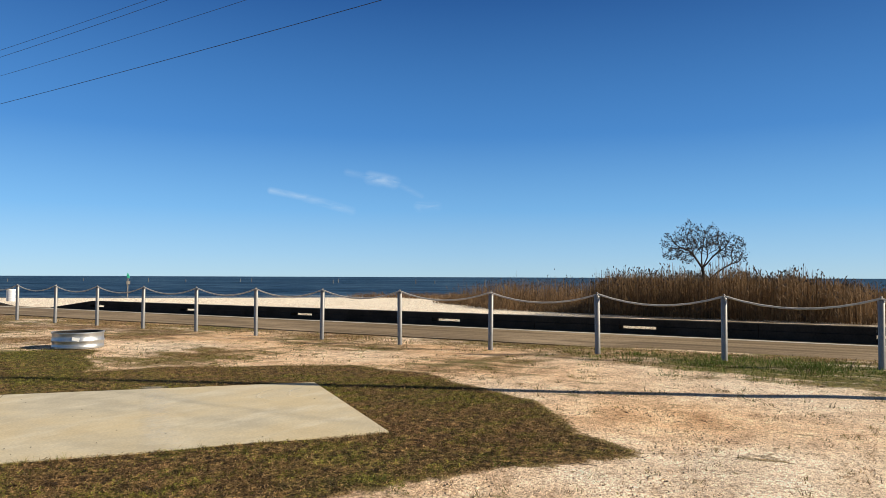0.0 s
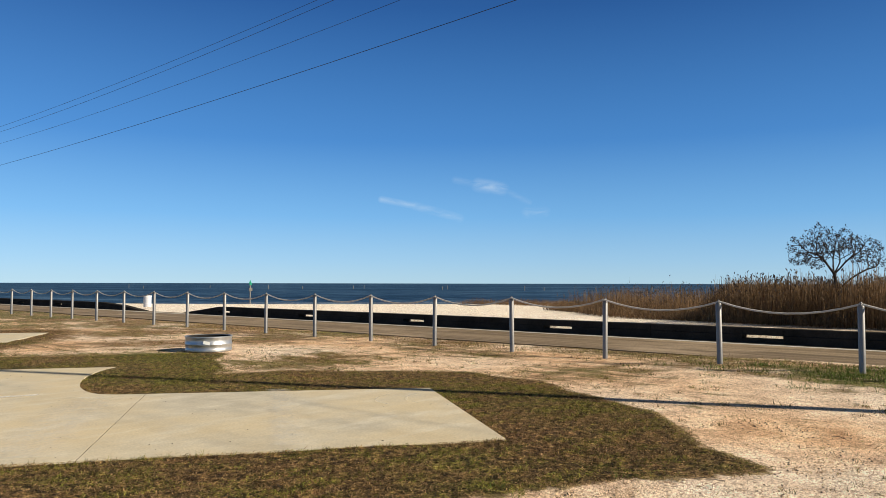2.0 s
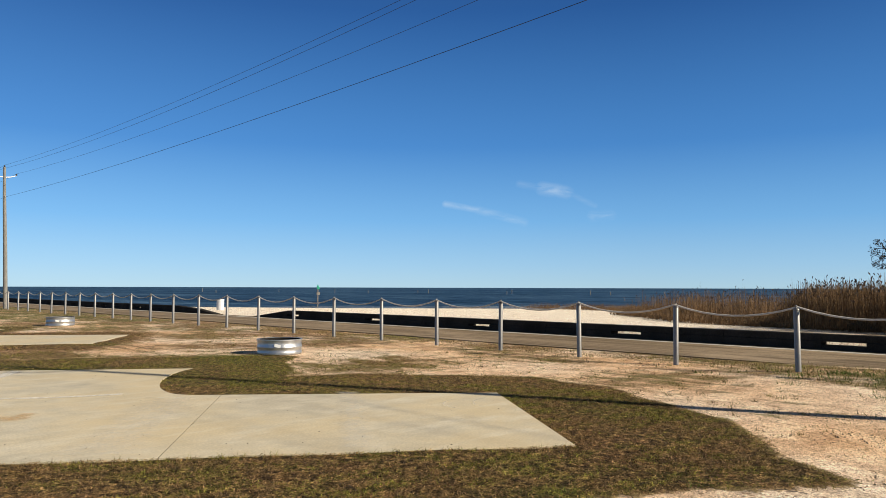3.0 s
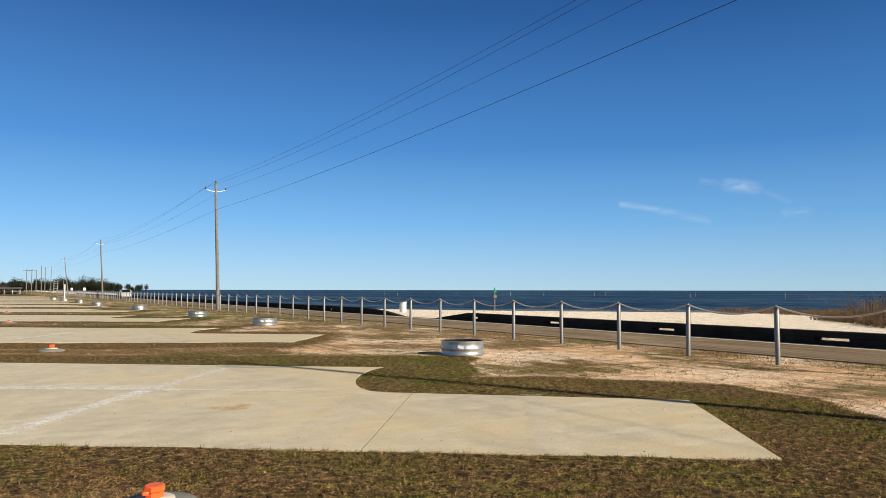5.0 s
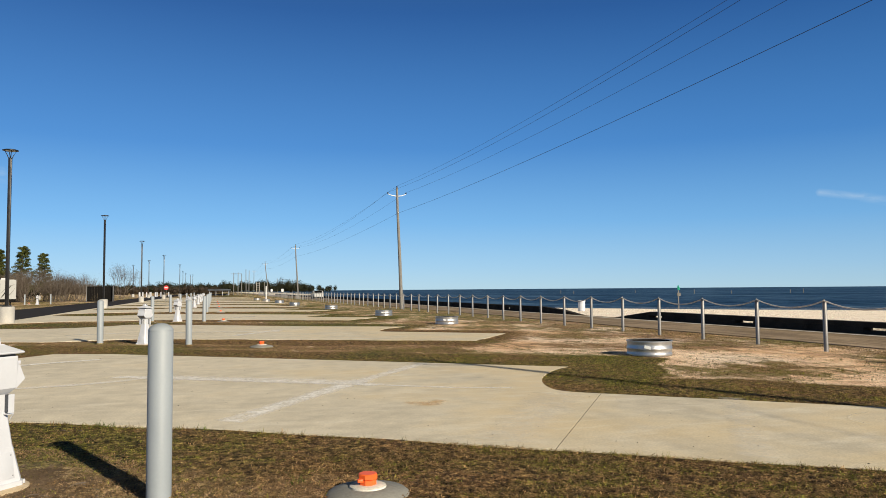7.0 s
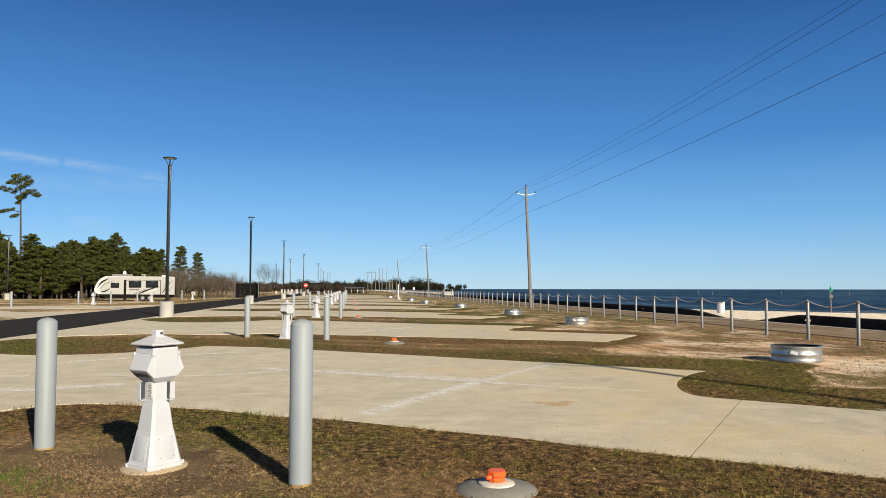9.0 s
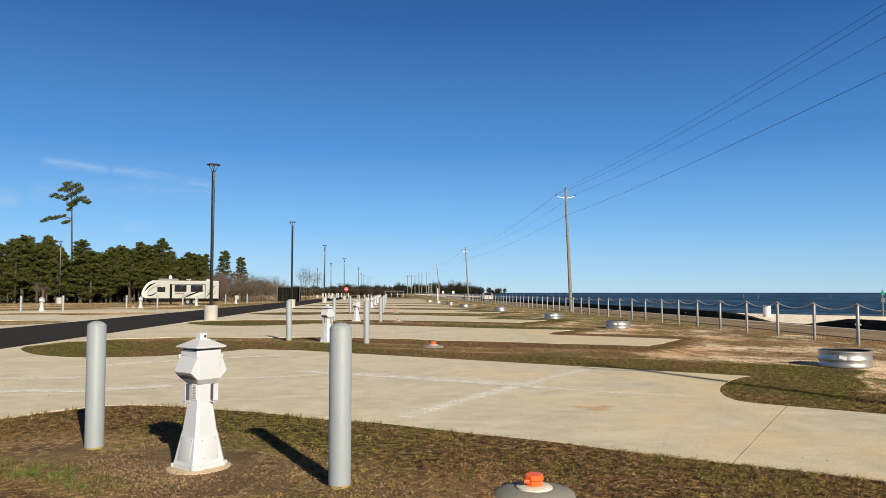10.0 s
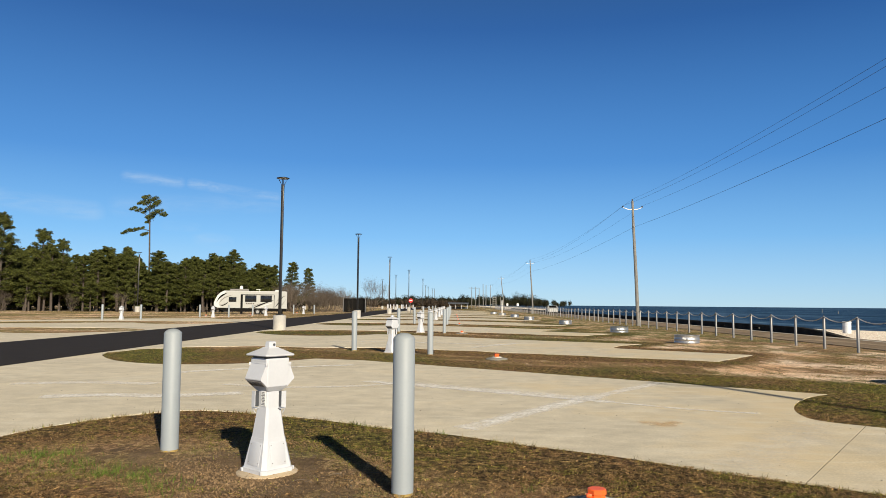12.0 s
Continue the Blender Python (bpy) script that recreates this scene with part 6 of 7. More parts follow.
def fallen_twigs():
    rnd = random.Random(61)
    bm = BM()
    for x, y in ((-0.62, 6.35), (-0.95, 6.05), (-0.75, 5.75), (-1.05, 5.85), (-0.45, 6.0), (-1.3, 8.2), (-2.3, 7.9), (3.4, 4.2), (6.9, 2.2), (7.6, 1.6), (9.3, 4.9), (10.4, 3.6), (5.4, 2.0), (8.5, 6.6)):
        for _ in range(rnd.randint(1, 3)):
            a, L = rnd.uniform(0, 6.28), rnd.uniform(0.06, 0.16)
            p = Vector((x + rnd.uniform(-0.12, 0.12), y + rnd.uniform(-0.12, 0.12), 0.004))
            d = Vector((math.cos(a), math.sin(a), 0))
            tube(bm, [p, p + d * L * 0.5 + Vector((-d.y, d.x, 0)) * rnd.uniform(-0.02, 0.02) + Vector((0, 0, 0.01)), p + d * L], [0.0028, 0.0024, 0.0014], 4)
    tagged(mesh_ob("fallen_twigs", bm, M_TWIG), "thin dry twigs lying on turf and sand", "twigs", kind="stuff")


fallen_twigs()
stalk = thing("dead_stalk", pose(12.25, 0.62, 0.03), "single dry dead weed stalk standing in grass", "weed")
part("stem", tube(BM(), [(0, 0, -0.02), (0.02, -0.03, 0.09), (0.05, -0.09, 0.19)], [0.007, 0.005, 0.003], 5), M_TWIG, stalk)
for (x, y, z), turn in (((0.02, -0.03, 0.09), 40), ((0.035, -0.06, 0.14), 160), ((0.05, -0.09, 0.19), 280)):
    part("leaf", tube(BM(), [(x, y, z), (x + 0.03 * math.cos(turn), y + 0.03 * math.sin(turn), z + 0.03)], [0.004, 0.001], 4), M_TWIG, stalk)


# ---- things on the beach and at sea ----
def barrel(at):
    t = thing("trash_barrel", pose(*at) @ Matrix.Diagonal((0.78, 0.78, 0.96, 1)), "white steel drum used as a beach bin", "bin")
    pr = [(0.27, 0.0), (0.285, 0.01)]
    for z in np.linspace(0.02, 0.74, 25):
        pr.append((0.28 + 0.012 * (math.exp(-((z - 0.26) / 0.02) ** 2) + math.exp(-((z - 0.50) / 0.02) ** 2)), z))
    part("drum", lathe(BM(), pr + [(0.292, 0.745), (0.292, 0.76), (0.27, 0.765), (0.265, 0.70), (0.1, 0.69)], 26), M_WHITE, t)
    part("bin_liner", lathe(BM(), [(0.294, 0.70), (0.30, 0.72), (0.298, 0.768), (0.262, 0.772)], 20), M_STICK, t, "white folded bag rim")


barrel((22.0, 41.3, -0.12))


def beach_marker(at):
    t = thing("beach_marker", pose(*at), "green topped warning marker on a post", "sign")
    part("post", tube(BM(), [(0, 0, -0.3), (0, 0, 1.75)], 0.045, 8), M_POLE, t)
    for z, w, m in ((1.58, 0.20, M_GREEN), (1.12, 0.26, M_POLE)):
        box(bm := BM(), w, 0.02, w * 0.95, (0, -0.06, z), 0.004, rot=Matrix.Rotation(radians(-35), 4, "Z"))
        part("board", bm, m, t)
    tube(bm := BM(), [(0, 0, 1.76), (0, 0, 1.98)], [0.11, 0.015], 4)
    part("topmark", bm, M_GREEN, t, "green pointed topmark")


beach_marker((34.2, 48.5, -0.38))

bm = tube(BM(), [(0, 0, -1.5), (0, 0, 1.35)], [0.11, 0.10], 7)
pile = tagged(mesh_ob("piling", bm, M_POLE), "weathered wooden piling standing in the sea", "piling", "sea pilings")
pile.matrix_basis = pose(143, 194, SEA_Z)
for i, (x, y) in enumerate(((152, 188), (166, 179), (169, 177), (161, 136), (166, 111), (171, 108), (154, 245), (130, 260), (176, 95), (180, 150), (120, 230), (187, 84))):
    q = pile.copy()
    scene.collection.objects.link(q)
    q.matrix_basis = pose(x, y, SEA_Z, 0, 2 * math.sin(i), 0) @ Matrix.Diagonal((1, 1, 0.7 + 0.4 * ((i * 7) % 5) / 5, 1))


# ---- travel trailer ----
def travel_trailer(m):
    t = thing("travel_trailer", m, "cream travel trailer with dark swoosh stripes, parked", "trailer")
    L, W, Z0, Z1 = 9.95, 2.45, 0.74, 3.27

    def slab_side(bm, pts, y0, y1):
        a = [bm.verts.new((x, y0, z)) for x, z in pts]
        b = [bm.verts.new((x, y1, z)) for x, z in pts]
        n = len(pts)
        for i in range(n):
            bm.faces.new((a[i], b[i], b[(i + 1) % n], a[(i + 1) % n]))
        bm.faces.new(a)
        bm.faces.new(b[::-1])
        bmesh.ops.recalc_face_normals(bm, faces=bm.faces)
        return bm

    nose = [(1.62, Z1), (1.20, 3.20), (0.80, 2.98), (0.45, 2.58), (0.20, 2.12), (0.03, 1.66), (0.0, 1.40), (0.10, 1.12), (0.45, 0.92)]
    part("body", slab_side(BM(), [(1.5, Z0), (L - 0.05, Z0), (L, Z0 + 0.1), (L, Z1 - 0.16), (L - 0.08, Z1 - 0.05), (L - 0.25, Z1)] + nose, -W / 2, W / 2), M_CREAM, t, smooth=False)
    cap = [(x - 0.015, z + 0.01) for x, z in nose]
    part("nose_cap", slab_side(BM(), cap + [(0.85, 0.95), (0.62, 1.45), (0.80, 2.05), (1.30, 2.75)], -W / 2 - 0.012, W / 2 + 0.012), M_CREAMW, t, "white moulded nose cap", smooth=False)
    part("skirt", slab_side(BM(), [(1.5, 0.42), (L - 0.1, 0.42), (L, Z0 + 0.08), (0.5, Z0 + 0.16), (0.5, 0.80)], -W / 2 - 0.006, W / 2 + 0.006), M_BLACKP, t, smooth=False)
    part("roof_edge", slab_side(BM(), [(1.3, Z1 - 0.07), (L, Z1 - 0.09), (L, Z1 - 0.03), (1.3, Z1 + 0.02)], -W / 2 - 0.02, W / 2 + 0.02), M_CREAMW, t, smooth=False)
    y = -W / 2 - 0.012
    for x, z, w, h in ((2.02, 1.78, 0.92, 0.58), (4.22, 1.80, 1.44, 0.82), (6.32, 1.80, 1.46, 0.82)):
        wn = part("window", box(BM(), w + 0.10, 0.03, h + 0.10, (x + w / 2, y, z - 0.05), 0.02), M_BLACKP, t)
        part("pane", box(BM(), w, 0.02, h, (x + w / 2, y - 0.012, z), 0.03), M_GLASSD, wn, "dark tinted pane")
        for f in ((0.5,) if w < 1 else (0.25, 0.75)):
            part("mullion", box(BM(), 0.035, 0.014, h, (x + w * f, y - 0.022, z)), M_BLACKP, wn)
    for x0, x1, z0, z1 in ((3.56, 3.86, 0.10, 2.80), (8.12, 8.20, 0.75, 2.80), (3.56, 8.20, 2.74, 2.80)):
        part("slide_trim", box(BM(), x1 - x0, 0.025, z1 - z0, ((x0 + x1) / 2, y, z0)), M_BLACKP, t, "dark slide-out trim", smooth=False)
    # decal stripes: way, width, paint
    sw = [(((0.32, 1.62), (0.62, 2.15), (1.04, 2.58), (1.75, 2.98)), 0.30, M_BLACKP), (((0.62, 1.45), (0.95, 1.90), (1.5, 2.35), (2.5, 2.72)), 0.14, M_GREYP), (((0.75, 1.30), (1.15, 1.25), (1.6, 1.45), (1.95, 1.75)), 0.16, M_BLACKP),
          (((5.2, 0.82), (5.9, 1.18), (6.7, 1.52), (8.1, 2.02)), 0.20, M_BLACKP), (((5.9, 0.82), (6.6, 1.16), (7.3, 1.42), (8.1, 1.66)), 0.16, M_CREAMW), (((4.6, 0.84), (5.2, 1.06), (5.7, 1.30), (6.3, 1.56)), 0.10, M_GREYP),
          (((8.26, 0.95), (8.62, 1.42), (8.92, 1.90), (9.5, 2.62)), 0.22, M_BLACKP), (((8.3, 1.55), (8.75, 2.10), (9.2, 2.45), (9.85, 2.66)), 0.12, M_GREYP), (((8.6, 0.9), (9.1, 1.25), (9.5, 1.7), (9.85, 2.3)), 0.12, M_GREYP)]
    for i, (pts, wide, mat) in enumerate(sw):
        curve = smooth_line(pts, 6)
        bm, row = BM(), []
        for j, (x, z) in enumerate(curve):
            h = 0.012 + wide * math.sin(math.pi * j / (len(curve) - 1))
            row.append((bm.verts.new((x, y - 0.006 - 0.002 * i, z - h * 0.5)), bm.verts.new((x, y - 0.006 - 0.002 * i, z + h * 0.5))))
        for (a0, a1), (b0, b1) in zip(row, row[1:]):
            bm.faces.new((a0, b0, b1, a1))
        part("swoosh", bm, mat, t, "curved decal stripe", smooth=False)
    for k in range(5):
        part("decal_bar", box(BM(), 0.15, 0.015, 0.16, (4.35 + 0.25 * k, y - 0.004, 1.42)), M_BROWNP, t, "dark decal bar")
    for x in (5.9, 6.78):
        part("wheel_arch", lathe(BM(), [(0.45, -0.02), (0.45, 0.02), (0.30, 0.025)], 20, m=pose(x, y + 0.01, 0.40, 90, 0, 0)), M_BLACKP, t)
        for s in (-1, 1):
            tyre = part("wheel", lathe(BM(), [(0.22, -0.12), (0.34, -0.12), (0.36, -0.08), (0.36, 0.08), (0.34, 0.12), (0.22, 0.12)], 24, m=pose(x, s * (W / 2 - 0.06), 0.36, 90, 0, 0)), M_TYRE, t)
            part("rim", lathe(BM(), [(0.215, -0.13), (0.20, -0.125), (0.20, 0.125), (0.215, 0.13)], 16, m=pose(x, s * (W / 2 - 0.06), 0.36, 90, 0, 0)), M_GALV, tyre)
    part("air_conditioner", box(BM(), 2.6, 0.9, 0.30, (3.4, 0, Z1), 0.10), M_GREYP, t, "low grey rooftop air conditioner")
    part("dish_dome", lathe(BM(), [(0.22, Z1), (0.24, Z1 + 0.35), (0.20, Z1 + 0.62), (0.08, Z1 + 0.76)], 14, at=(3.65, 0.1, 0)), M_STICK, t, "white satellite dome")
    part("antenna", tube(BM(), [(6.1, 0.2, Z1), (6.3, 0.2, Z1 + 0.25), (5.7, 0.2, Z1 + 0.22)], 0.04, 5), M_STICK, t)
    part("roof_vent", box(BM(), 0.5, 0.5, 0.22, (8.6, 0.1, Z1), 0.05), M_CREAMW, t)
    bm = tube(BM(), [(0.9, -0.8, 0.62), (-1.1, 0, 0.52)], 0.07, 6)
    tube(bm, [(0.9, 0.8, 0.62), (-1.1, 0, 0.52)], 0.07, 6)
    part("hitch", bm, M_BLACKP, t)
    part("bottle_cover", box(BM(), 0.55, 0.75, 0.55, (-0.25, 0, 0.60), 0.08), M_BLACKP, t, "dark gas bottle cover")
    part("step", box(BM(), 0.7, 0.35, 0.05, (4.35, -W / 2 - 0.2, 0.40), 0.01), M_BLACKP, t)
    bm = tube(BM(), [(-0.95, 0, 0.02), (-0.95, 0, 0.55)], 0.05, 8)
    for x in (1.0, 9.4):
        tube(bm, [(x, -0.9, 0.0), (x, -0.9, 0.6)], 0.05, 6)
        tube(bm, [(x, 0.9, 0.0), (x, 0.9, 0.6)], 0.05, 6)
    part("jack", bm, M_BLACKP, t)


travel_trailer(pose(-28.28, 85.8, 0.0, 0, 0, 17.6) @ Matrix.Scale(0.84, 4))


# ---- far things ----
def sign_post(at, yaw):
    t = thing("no_entry_sign", pose(*at, 0, 0, yaw), "round red no entry sign on a steel post", "sign")
    tube(bm := BM(), [(0, 0, -0.2), (0, 0, 2.15)], 0.035, 8)
    part("post", bm, M_GALV, t)
    d = part("disc", lathe(BM(), [(0.29, 0), (0.29, 0.01), (0.28, 0.012)], 28, m=pose(0, -0.04, 1.85, 90, 0, 0)), M_RED, t)
    box(bm := BM(), 0.40, 0.006, 0.09, (0, -0.056, 1.805))
    part("bar", bm, M_STICK, d, "white bar")


sign_post((-6.0, 102.0, 0), 3)


def enclosure(at):
    t = thing("bin_enclosure", pose(*at, 0, 0, 4), "dark slatted bin enclosure beside the lane", "enclosure")
    for x, y, w, d in ((0, 0, 3.4, 0.08), (-1.7, 1.4, 0.08, 2.8), (1.7, 1.4, 0.08, 2.8), (0, 2.8, 3.4, 0.08)):
        n = int(max(w, d) / 0.2)
        for i in range(n):
            f = (i + 0.5) / n - 0.5
            box(bm := BM(), 0.18 if w > d else 0.06, 0.18 if d > w else 0.06, 2.1, (x + (f * w if w > d else 0), y + (f * d if d > w else 0), 0.05))
            part("slat", bm, M_BLACKP, t)
    for x in (-1.7, 1.7):
        tube(bm := BM(), [(x, -0.05, -0.1), (x, -0.05, 2.3)], 0.06, 8)
        part("post", bm, M_GALV, t)


enclosure((-15.4, 113, 0))


def shed(at):
    t = thing("open_pavilion", pose(*at) @ Matrix.Diagonal((0.64, 0.72, 0.56, 1)), "open pavilion with a grey sheet roof", "pavilion")
    for x in (-4.4, -1.5, 1.5, 4.4):
        for y in (0, 4):
            box(bm := BM(), 0.2, 0.2, 2.7, (x, y, 0))
            part("column", bm, M_WHITED, t)
    bm = BM()
    for s in (-1, 1):
        v = [bm.verts.new(p) for p in ((-5.2, 2 + s * 2.9, 2.65), (5.2, 2 + s * 2.9, 2.65), (5.2, 2, 3.5), (-5.2, 2, 3.5))]
        bm.faces.new(v)
    bmesh.ops.solidify(bm, geom=bm.faces[:], thickness=0.1)
    part("roof", bm, M_ROOF, t, smooth=False)
    box(bm := BM(), 9, 0.1, 0.8, (0, 4, 0))
    part("low_wall", bm, M_DARK, t)


shed((1.5, 232, 0))


def far_pole(x, y, h, lean, cross):
    t = thing("distant_pole", pose(x, y, 0), "distant weathered wooden utility pole", "utility pole", "distant poles")
    part("pole", tube(BM(), [(0, 0, -0.2), (lean, 0, h)], [0.16, 0.10], 8), M_POLE, t)
    if cross:
        box(bm := BM(), 2.2, 0.12, 0.14, (lean, 0, h - 0.5))
        part("crossarm", bm, M_POLE, t)


for x, y, h, lean, cr in ((6.6, 268, 7.8, 0, 1), (8.05, 268, 7.8, 0, 1), (9.44, 272, 7.6, 0, 0), (10.9, 270, 9.0, -0.1, 0), (12.5, 285, 9.0, 0.1, 0), (34, 420, 8.1, 0, 0), (42, 480, 9, 0.3, 1), (56.6, 560, 9.6, 0, 0), (21, 330, 5.0, 0.1, 0), (-27, 300, 9, 0, 0), (63, 600, 10, 0, 1), (70, 640, 10, 0, 1)):
    far_pole(x, y, h, lean, cr)


def small_sign(at):
    t = thing("road_sign", pose(*at), "small white square sign on a thin post", "sign", "road signs")
    part("post", tube(BM(), [(0, 0, -0.2), (0, 0, 1.75)], 0.03, 6), M_GALV, t)
    part("board", box(BM(), 0.45, 0.012, 0.55, (0, -0.04, 1.15), 0.004), M_STICK, t, "plain white board", smooth=False)


small_sign((13.2, 180, 0))
small_sign((14.0, 160, 0))


def ladder_frame(at):
    t = thing("equipment_frame", pose(*at), "white ladder-like equipment frame beside the poles", "frame")
    for x in (-0.55, 0.55):
        part("upright", tube(BM(), [(x, 0, -0.2), (x, 0, 4.3)], 0.09, 6), M_WHITEC, t)
    for k in range(5):
        part("rung", tube(BM(), [(-0.55, 0, 0.9 + 0.75 * k), (0.55, 0, 0.9 + 0.75 * k)], 0.06, 6), M_WHITEC, t)


ladder_frame((14.6, 262, 0))

far_post = tagged(mesh_ob("white_post", lathe(BM(), [(0.16, -0.1), (0.16, 1.05), (0.10, 1.2)], 10), M_WHITE), "short white post in the far camping rows", "post", "far white posts")
far_post.matrix_basis = pose(-17.2, 190, 0)
for k, (x, y) in enumerate(((-16.6, 192), (-16.0, 195), (-15.5, 199), (-14.9, 194), (-14.3, 200), (-13.7, 197), (-13.2, 203), (-12.2, 198), (-18.0, 200), (-11.4, 205))):
    q = far_post.copy()
    scene.collection.objects.link(q)
    q.matrix_basis = pose(x, y, 0, 0, 0, 31 * k)

bm = tube(BM(), [(0, 0, -0.2), (0, 0, 2.1)], [0.09, 0.085], 10)
tagged(mesh_ob("marker_post", bm, M_STICK), "short white marker post in the grass", "post").matrix_basis = pose(8.05, 122, 0)


def car(m, mat, label):
    t = thing("parked_car", m, label, "car", "parked cars")
    prof = [(-2.2, 0.35), (2.25, 0.35), (2.3, 0.75), (2.1, 0.92), (1.15, 1.0), (0.45, 1.48), (-1.2, 1.52), (-1.95, 1.05), (-2.25, 0.95)]
    bm = BM()
    a = [bm.verts.new((x, -0.88, z)) for x, z in prof]
    b = [bm.verts.new((x, 0.88, z)) for x, z in prof]
    n = len(prof)
    for i in range(n):
        bm.faces.new((a[i], b[i], b[(i + 1) % n], a[(i + 1) % n]))
    bm.faces.new(a)
    bm.faces.new(b[::-1])
    bmesh.ops.recalc_face_normals(bm, faces=bm.faces)
    bmesh.ops.bevel(bm, geom=bm.edges[:], offset=0.06, segments=2, affect="EDGES")
    part("body", bm, mat, t)
    for s in (-1, 1):
        bm = BM()
        v = [bm.verts.new((x, s * 0.89, z)) for x, z in ((0.95, 1.03), (0.38, 1.42), (-1.1, 1.45), (-1.65, 1.08))]
        bm.faces.new(v)
        part("side_window", bm, M_GLASSD, t, smooth=False)
        for x in (-1.4, 1.4):
            part("wheel", lathe(BM(), [(0.2, -0.1), (0.32, -0.1), (0.33, 0), (0.32, 0.1), (0.2, 0.1)], 18, m=pose(x, s * 0.82, 0.33, 90, 0, 0)), M_TYRE, t)
    bm = BM()
    v = [bm.verts.new(p) for p in ((-1.30, -0.70, 1.50), (-1.30, 0.70, 1.50), (-1.93, 0.72, 1.12), (-1.93, -0.72, 1.12))]
    for q in v:
        q.co.x -= 0.035
    bm.faces.new(v)
    part("rear_window", bm, M_GLASSD, t, smooth=False)


car(pose(15.9, 119, 0.015, 0, 0, 90) @ Matrix.Scale(0.86, 4), M_CREAMW, "white car standing on the coastal road")


# ---- scrub and far woods ----
def bush(m, h, seed):
    rnd = random.Random(seed)
    t = thing("bare_bush", m, "leafless grey-brown bush of fine twigs", "bush", "bare bushes")
    bm, tips = BM(), []
    for i in range(9):
        a = i * 0.7 + rnd.uniform(-0.3, 0.3)
        d = Vector((math.cos(a) * 0.5, math.sin(a) * 0.5, 0.8)).normalized()
        grow(bm, tips, Vector((0.15 * math.cos(a), 0.15 * math.sin(a), -0.05)), d, h * 0.36, 0.03, 3, rnd, 0.45, 0.2, 3)
    part("trunk", bm, M_TWIG, t)
    leaf_cloud("crown", tips, M_DRYBUSH, t, rnd, 2, 0.22, 0.20, 1.2, 0.035)
    return t


bu = [bush(pose(-25.0, 113, 0), 4.4, 3), bush(pose(-21.8, 116, 0), 3.6, 8)]
rnd = random.Random(9)
for i in range(24):
    u = rnd.random()
    o = copy_thing(bu[i % 2], pose(-28 + 11.5 * u, 115 + 12 * rnd.random() + 6 * u, 0, 0, 0, rnd.uniform(0, 360)))
    s = rnd.uniform(0.7, 1.2) * (1.12 - 0.35 * u)
    o.scale = (s, s, s)
for x, y, s in ((-16.3, 146, 1.5), (-52, 98.5, 0.6), (-45, 98, 0.65), (-61, 97.5, 0.7)):
    o = copy_thing(bu[0], pose(x, y, 0, 0, 0, x * 40))
    o.scale = (s * 0.8, s * 0.8, s)


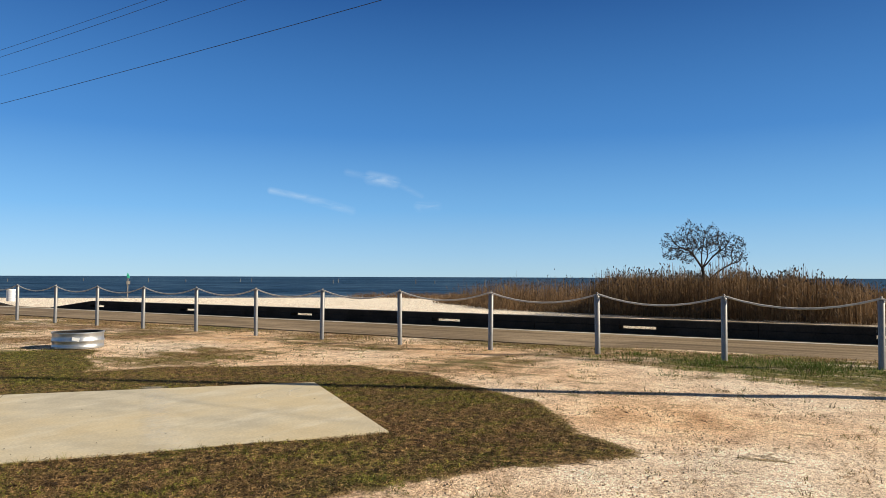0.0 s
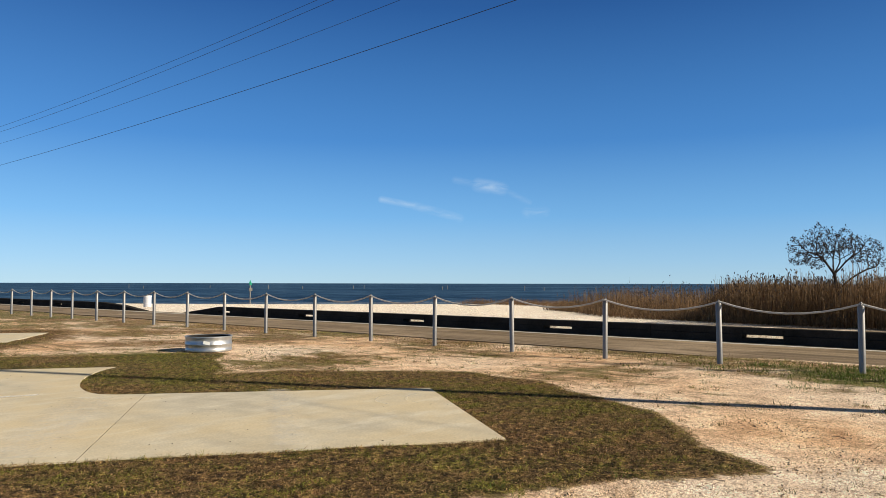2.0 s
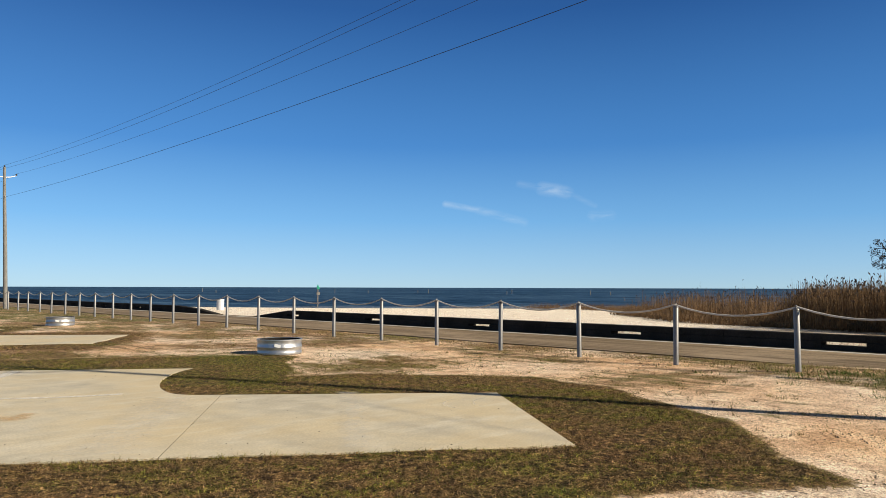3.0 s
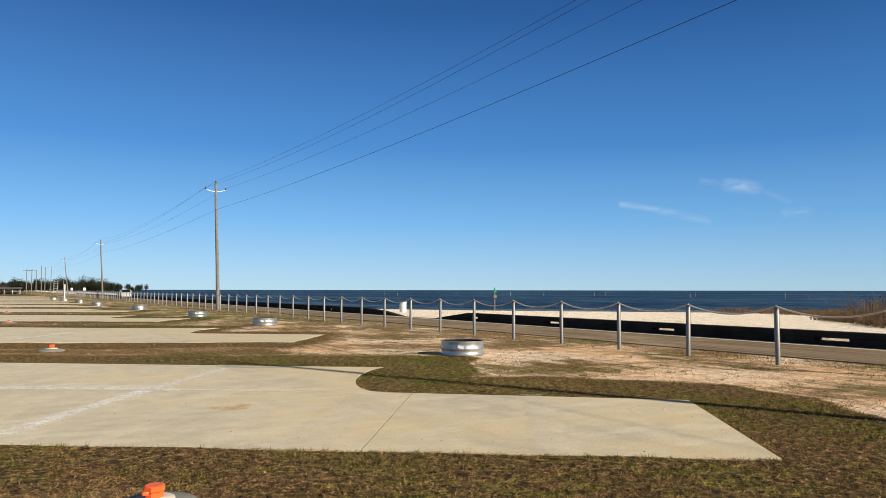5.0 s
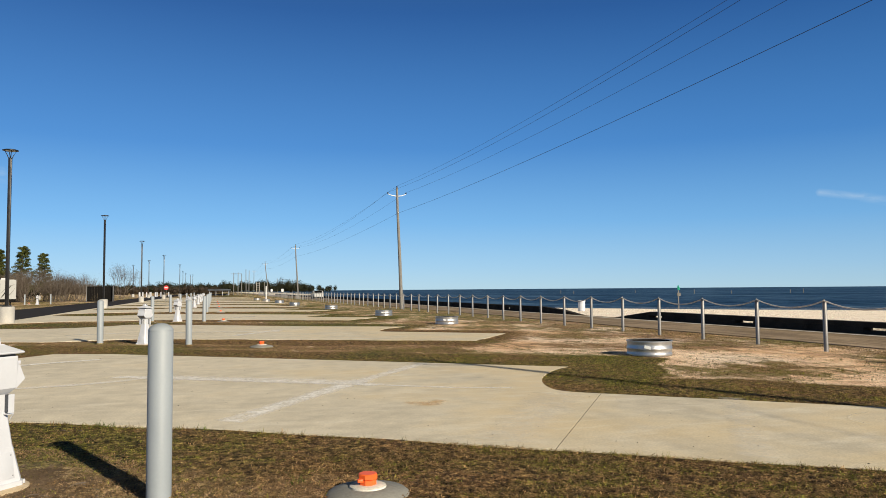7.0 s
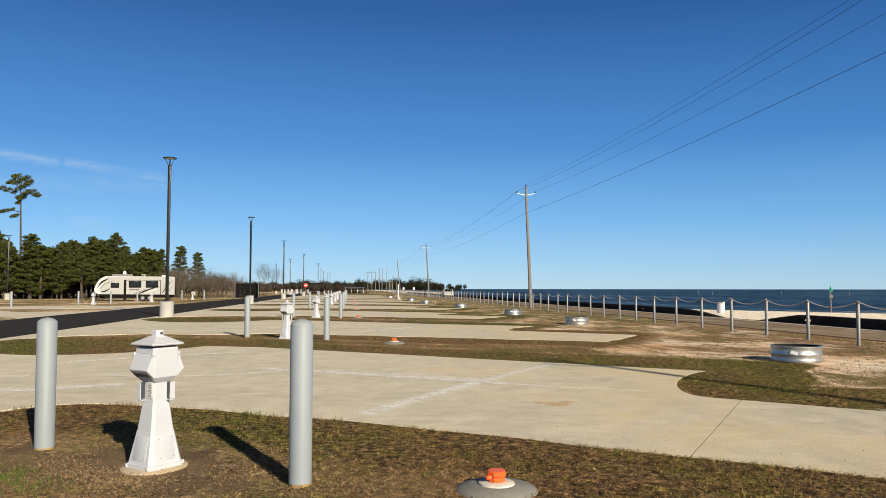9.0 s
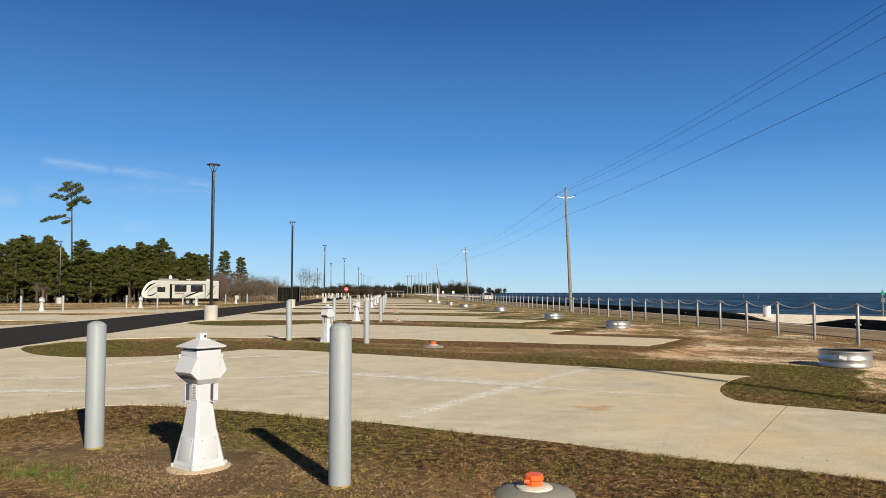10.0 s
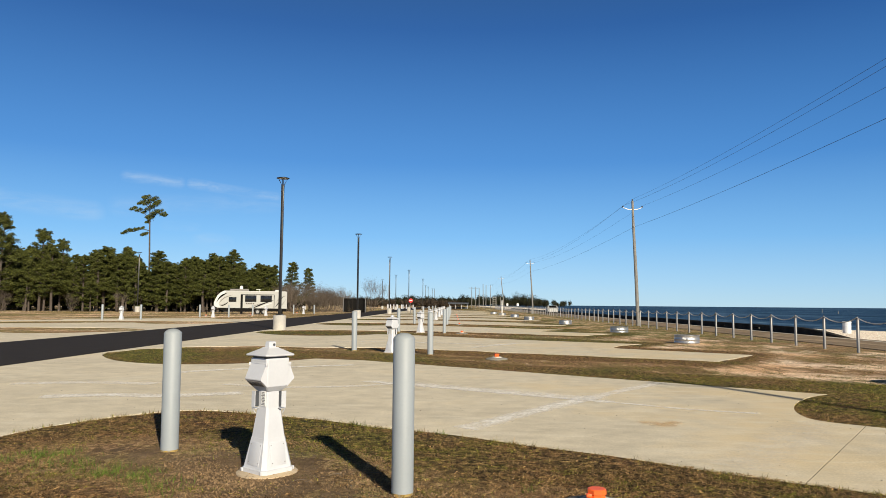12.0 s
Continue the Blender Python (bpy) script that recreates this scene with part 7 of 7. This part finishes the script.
def wood_belt(name, label, pts, n, deep, mat, seed, size, per=110):
    """A far wood: many crowns of small leaf sprays heaped along a line of (x, y, height)."""
    rnd = np.random.RandomState(seed)
    P = np.array(pts, float)
    seg = np.hypot(*np.diff(P, axis=0).T)
    cum = np.concatenate([[0], np.cumsum(seg)])
    s = rnd.uniform(0, cum[-1], n)
    X = np.interp(s, cum, P[:, 0]) + rnd.uniform(-deep, deep, n) * 0.3
    Y = np.interp(s, cum, P[:, 1]) + rnd.uniform(0, deep, n)
    hh = np.interp(s, cum, P[:, 2]) * (0.80 + 0.20 * wave(s, Y * 0.4, 17.0, seed) + 0.10 * wave(s, Y, 5.0, seed + 1)) * rnd.uniform(0.9, 1.08, n)
    top = np.repeat(np.maximum(1.0, hh), per)
    m = n * per
    v = rnd.normal(0, 1, (m, 3))
    v /= np.linalg.norm(v, axis=1)[:, None]
    knot = 0.75 + 0.25 * np.sin(5 * np.arctan2(v[:, 1], v[:, 0]) + np.repeat(s, per)) * np.cos(4 * v[:, 2] + np.repeat(Y, per))
    r = rnd.uniform(0.0, 1.0, m) ** 0.4 * knot * top
    C = np.stack([np.repeat(X, per), np.repeat(Y, per), 0.56 * top], 1) + v * r[:, None] * np.array((0.36, 0.36, 0.52))
    nrm = v + rnd.normal(0, 0.4, (m, 3))
    a = np.cross(nrm, rnd.normal(0, 1, (m, 3)))
    a /= np.linalg.norm(a, axis=1)[:, None]
    b = np.cross(nrm / np.linalg.norm(nrm, axis=1)[:, None], a)
    q = (size * rnd.uniform(0.5, 1.2, m))[:, None]
    V = np.stack([C - a * q, C + b * q * 0.55, C + a * q, C - b * q * 0.55], 1).reshape(-1, 3)
    tagged(from_arrays(name, V.tolist(), np.arange(4 * m).reshape(m, 4).tolist(), mat), label, "woods", kind="stuff")


wood_belt("far_woods", "distant dark evergreen woods behind the park", [(-90, 330, 6.2), (-40, 330, 5.0), (-10, 345, 5.6), (10, 350, 6.6), (30, 350, 7.4), (42, 345, 5.8), (50, 345, 3.4)], 640, 30, M_OAK, 3, 0.24, 300)
wood_belt("far_scrub", "distant brown brushwood", [(-95, 205, 3.8), (-60, 206, 3.4), (-30, 210, 3.2), (-8, 226, 3.4), (-2, 260, 3.6)], 330, 14, M_SCRUB, 5, 0.17, 240)
wood_belt("under_brush", "dark brushwood below the pines", [(-90, 105, 4.4), (-60, 104, 4.0), (-45, 106, 4.2), (-36, 113, 3.6), (-32, 126, 3.0)], 620, 16, M_OAK, 7, 0.22, 130)
wood_belt("pine_backdrop", "deeper rows of dark pines", [(-110, 132, 10.5), (-80, 134, 10), (-55, 140, 9.0), (-38, 150, 7.6)], 330, 18, M_NEEDLE, 9, 0.26, 130)
wood_belt("far_shore", "faint distant wooded point", [(60, 800, 6), (110, 1100, 7), (150, 1300, 5)], 90, 30, M_OAK, 11, 1.4, 70)
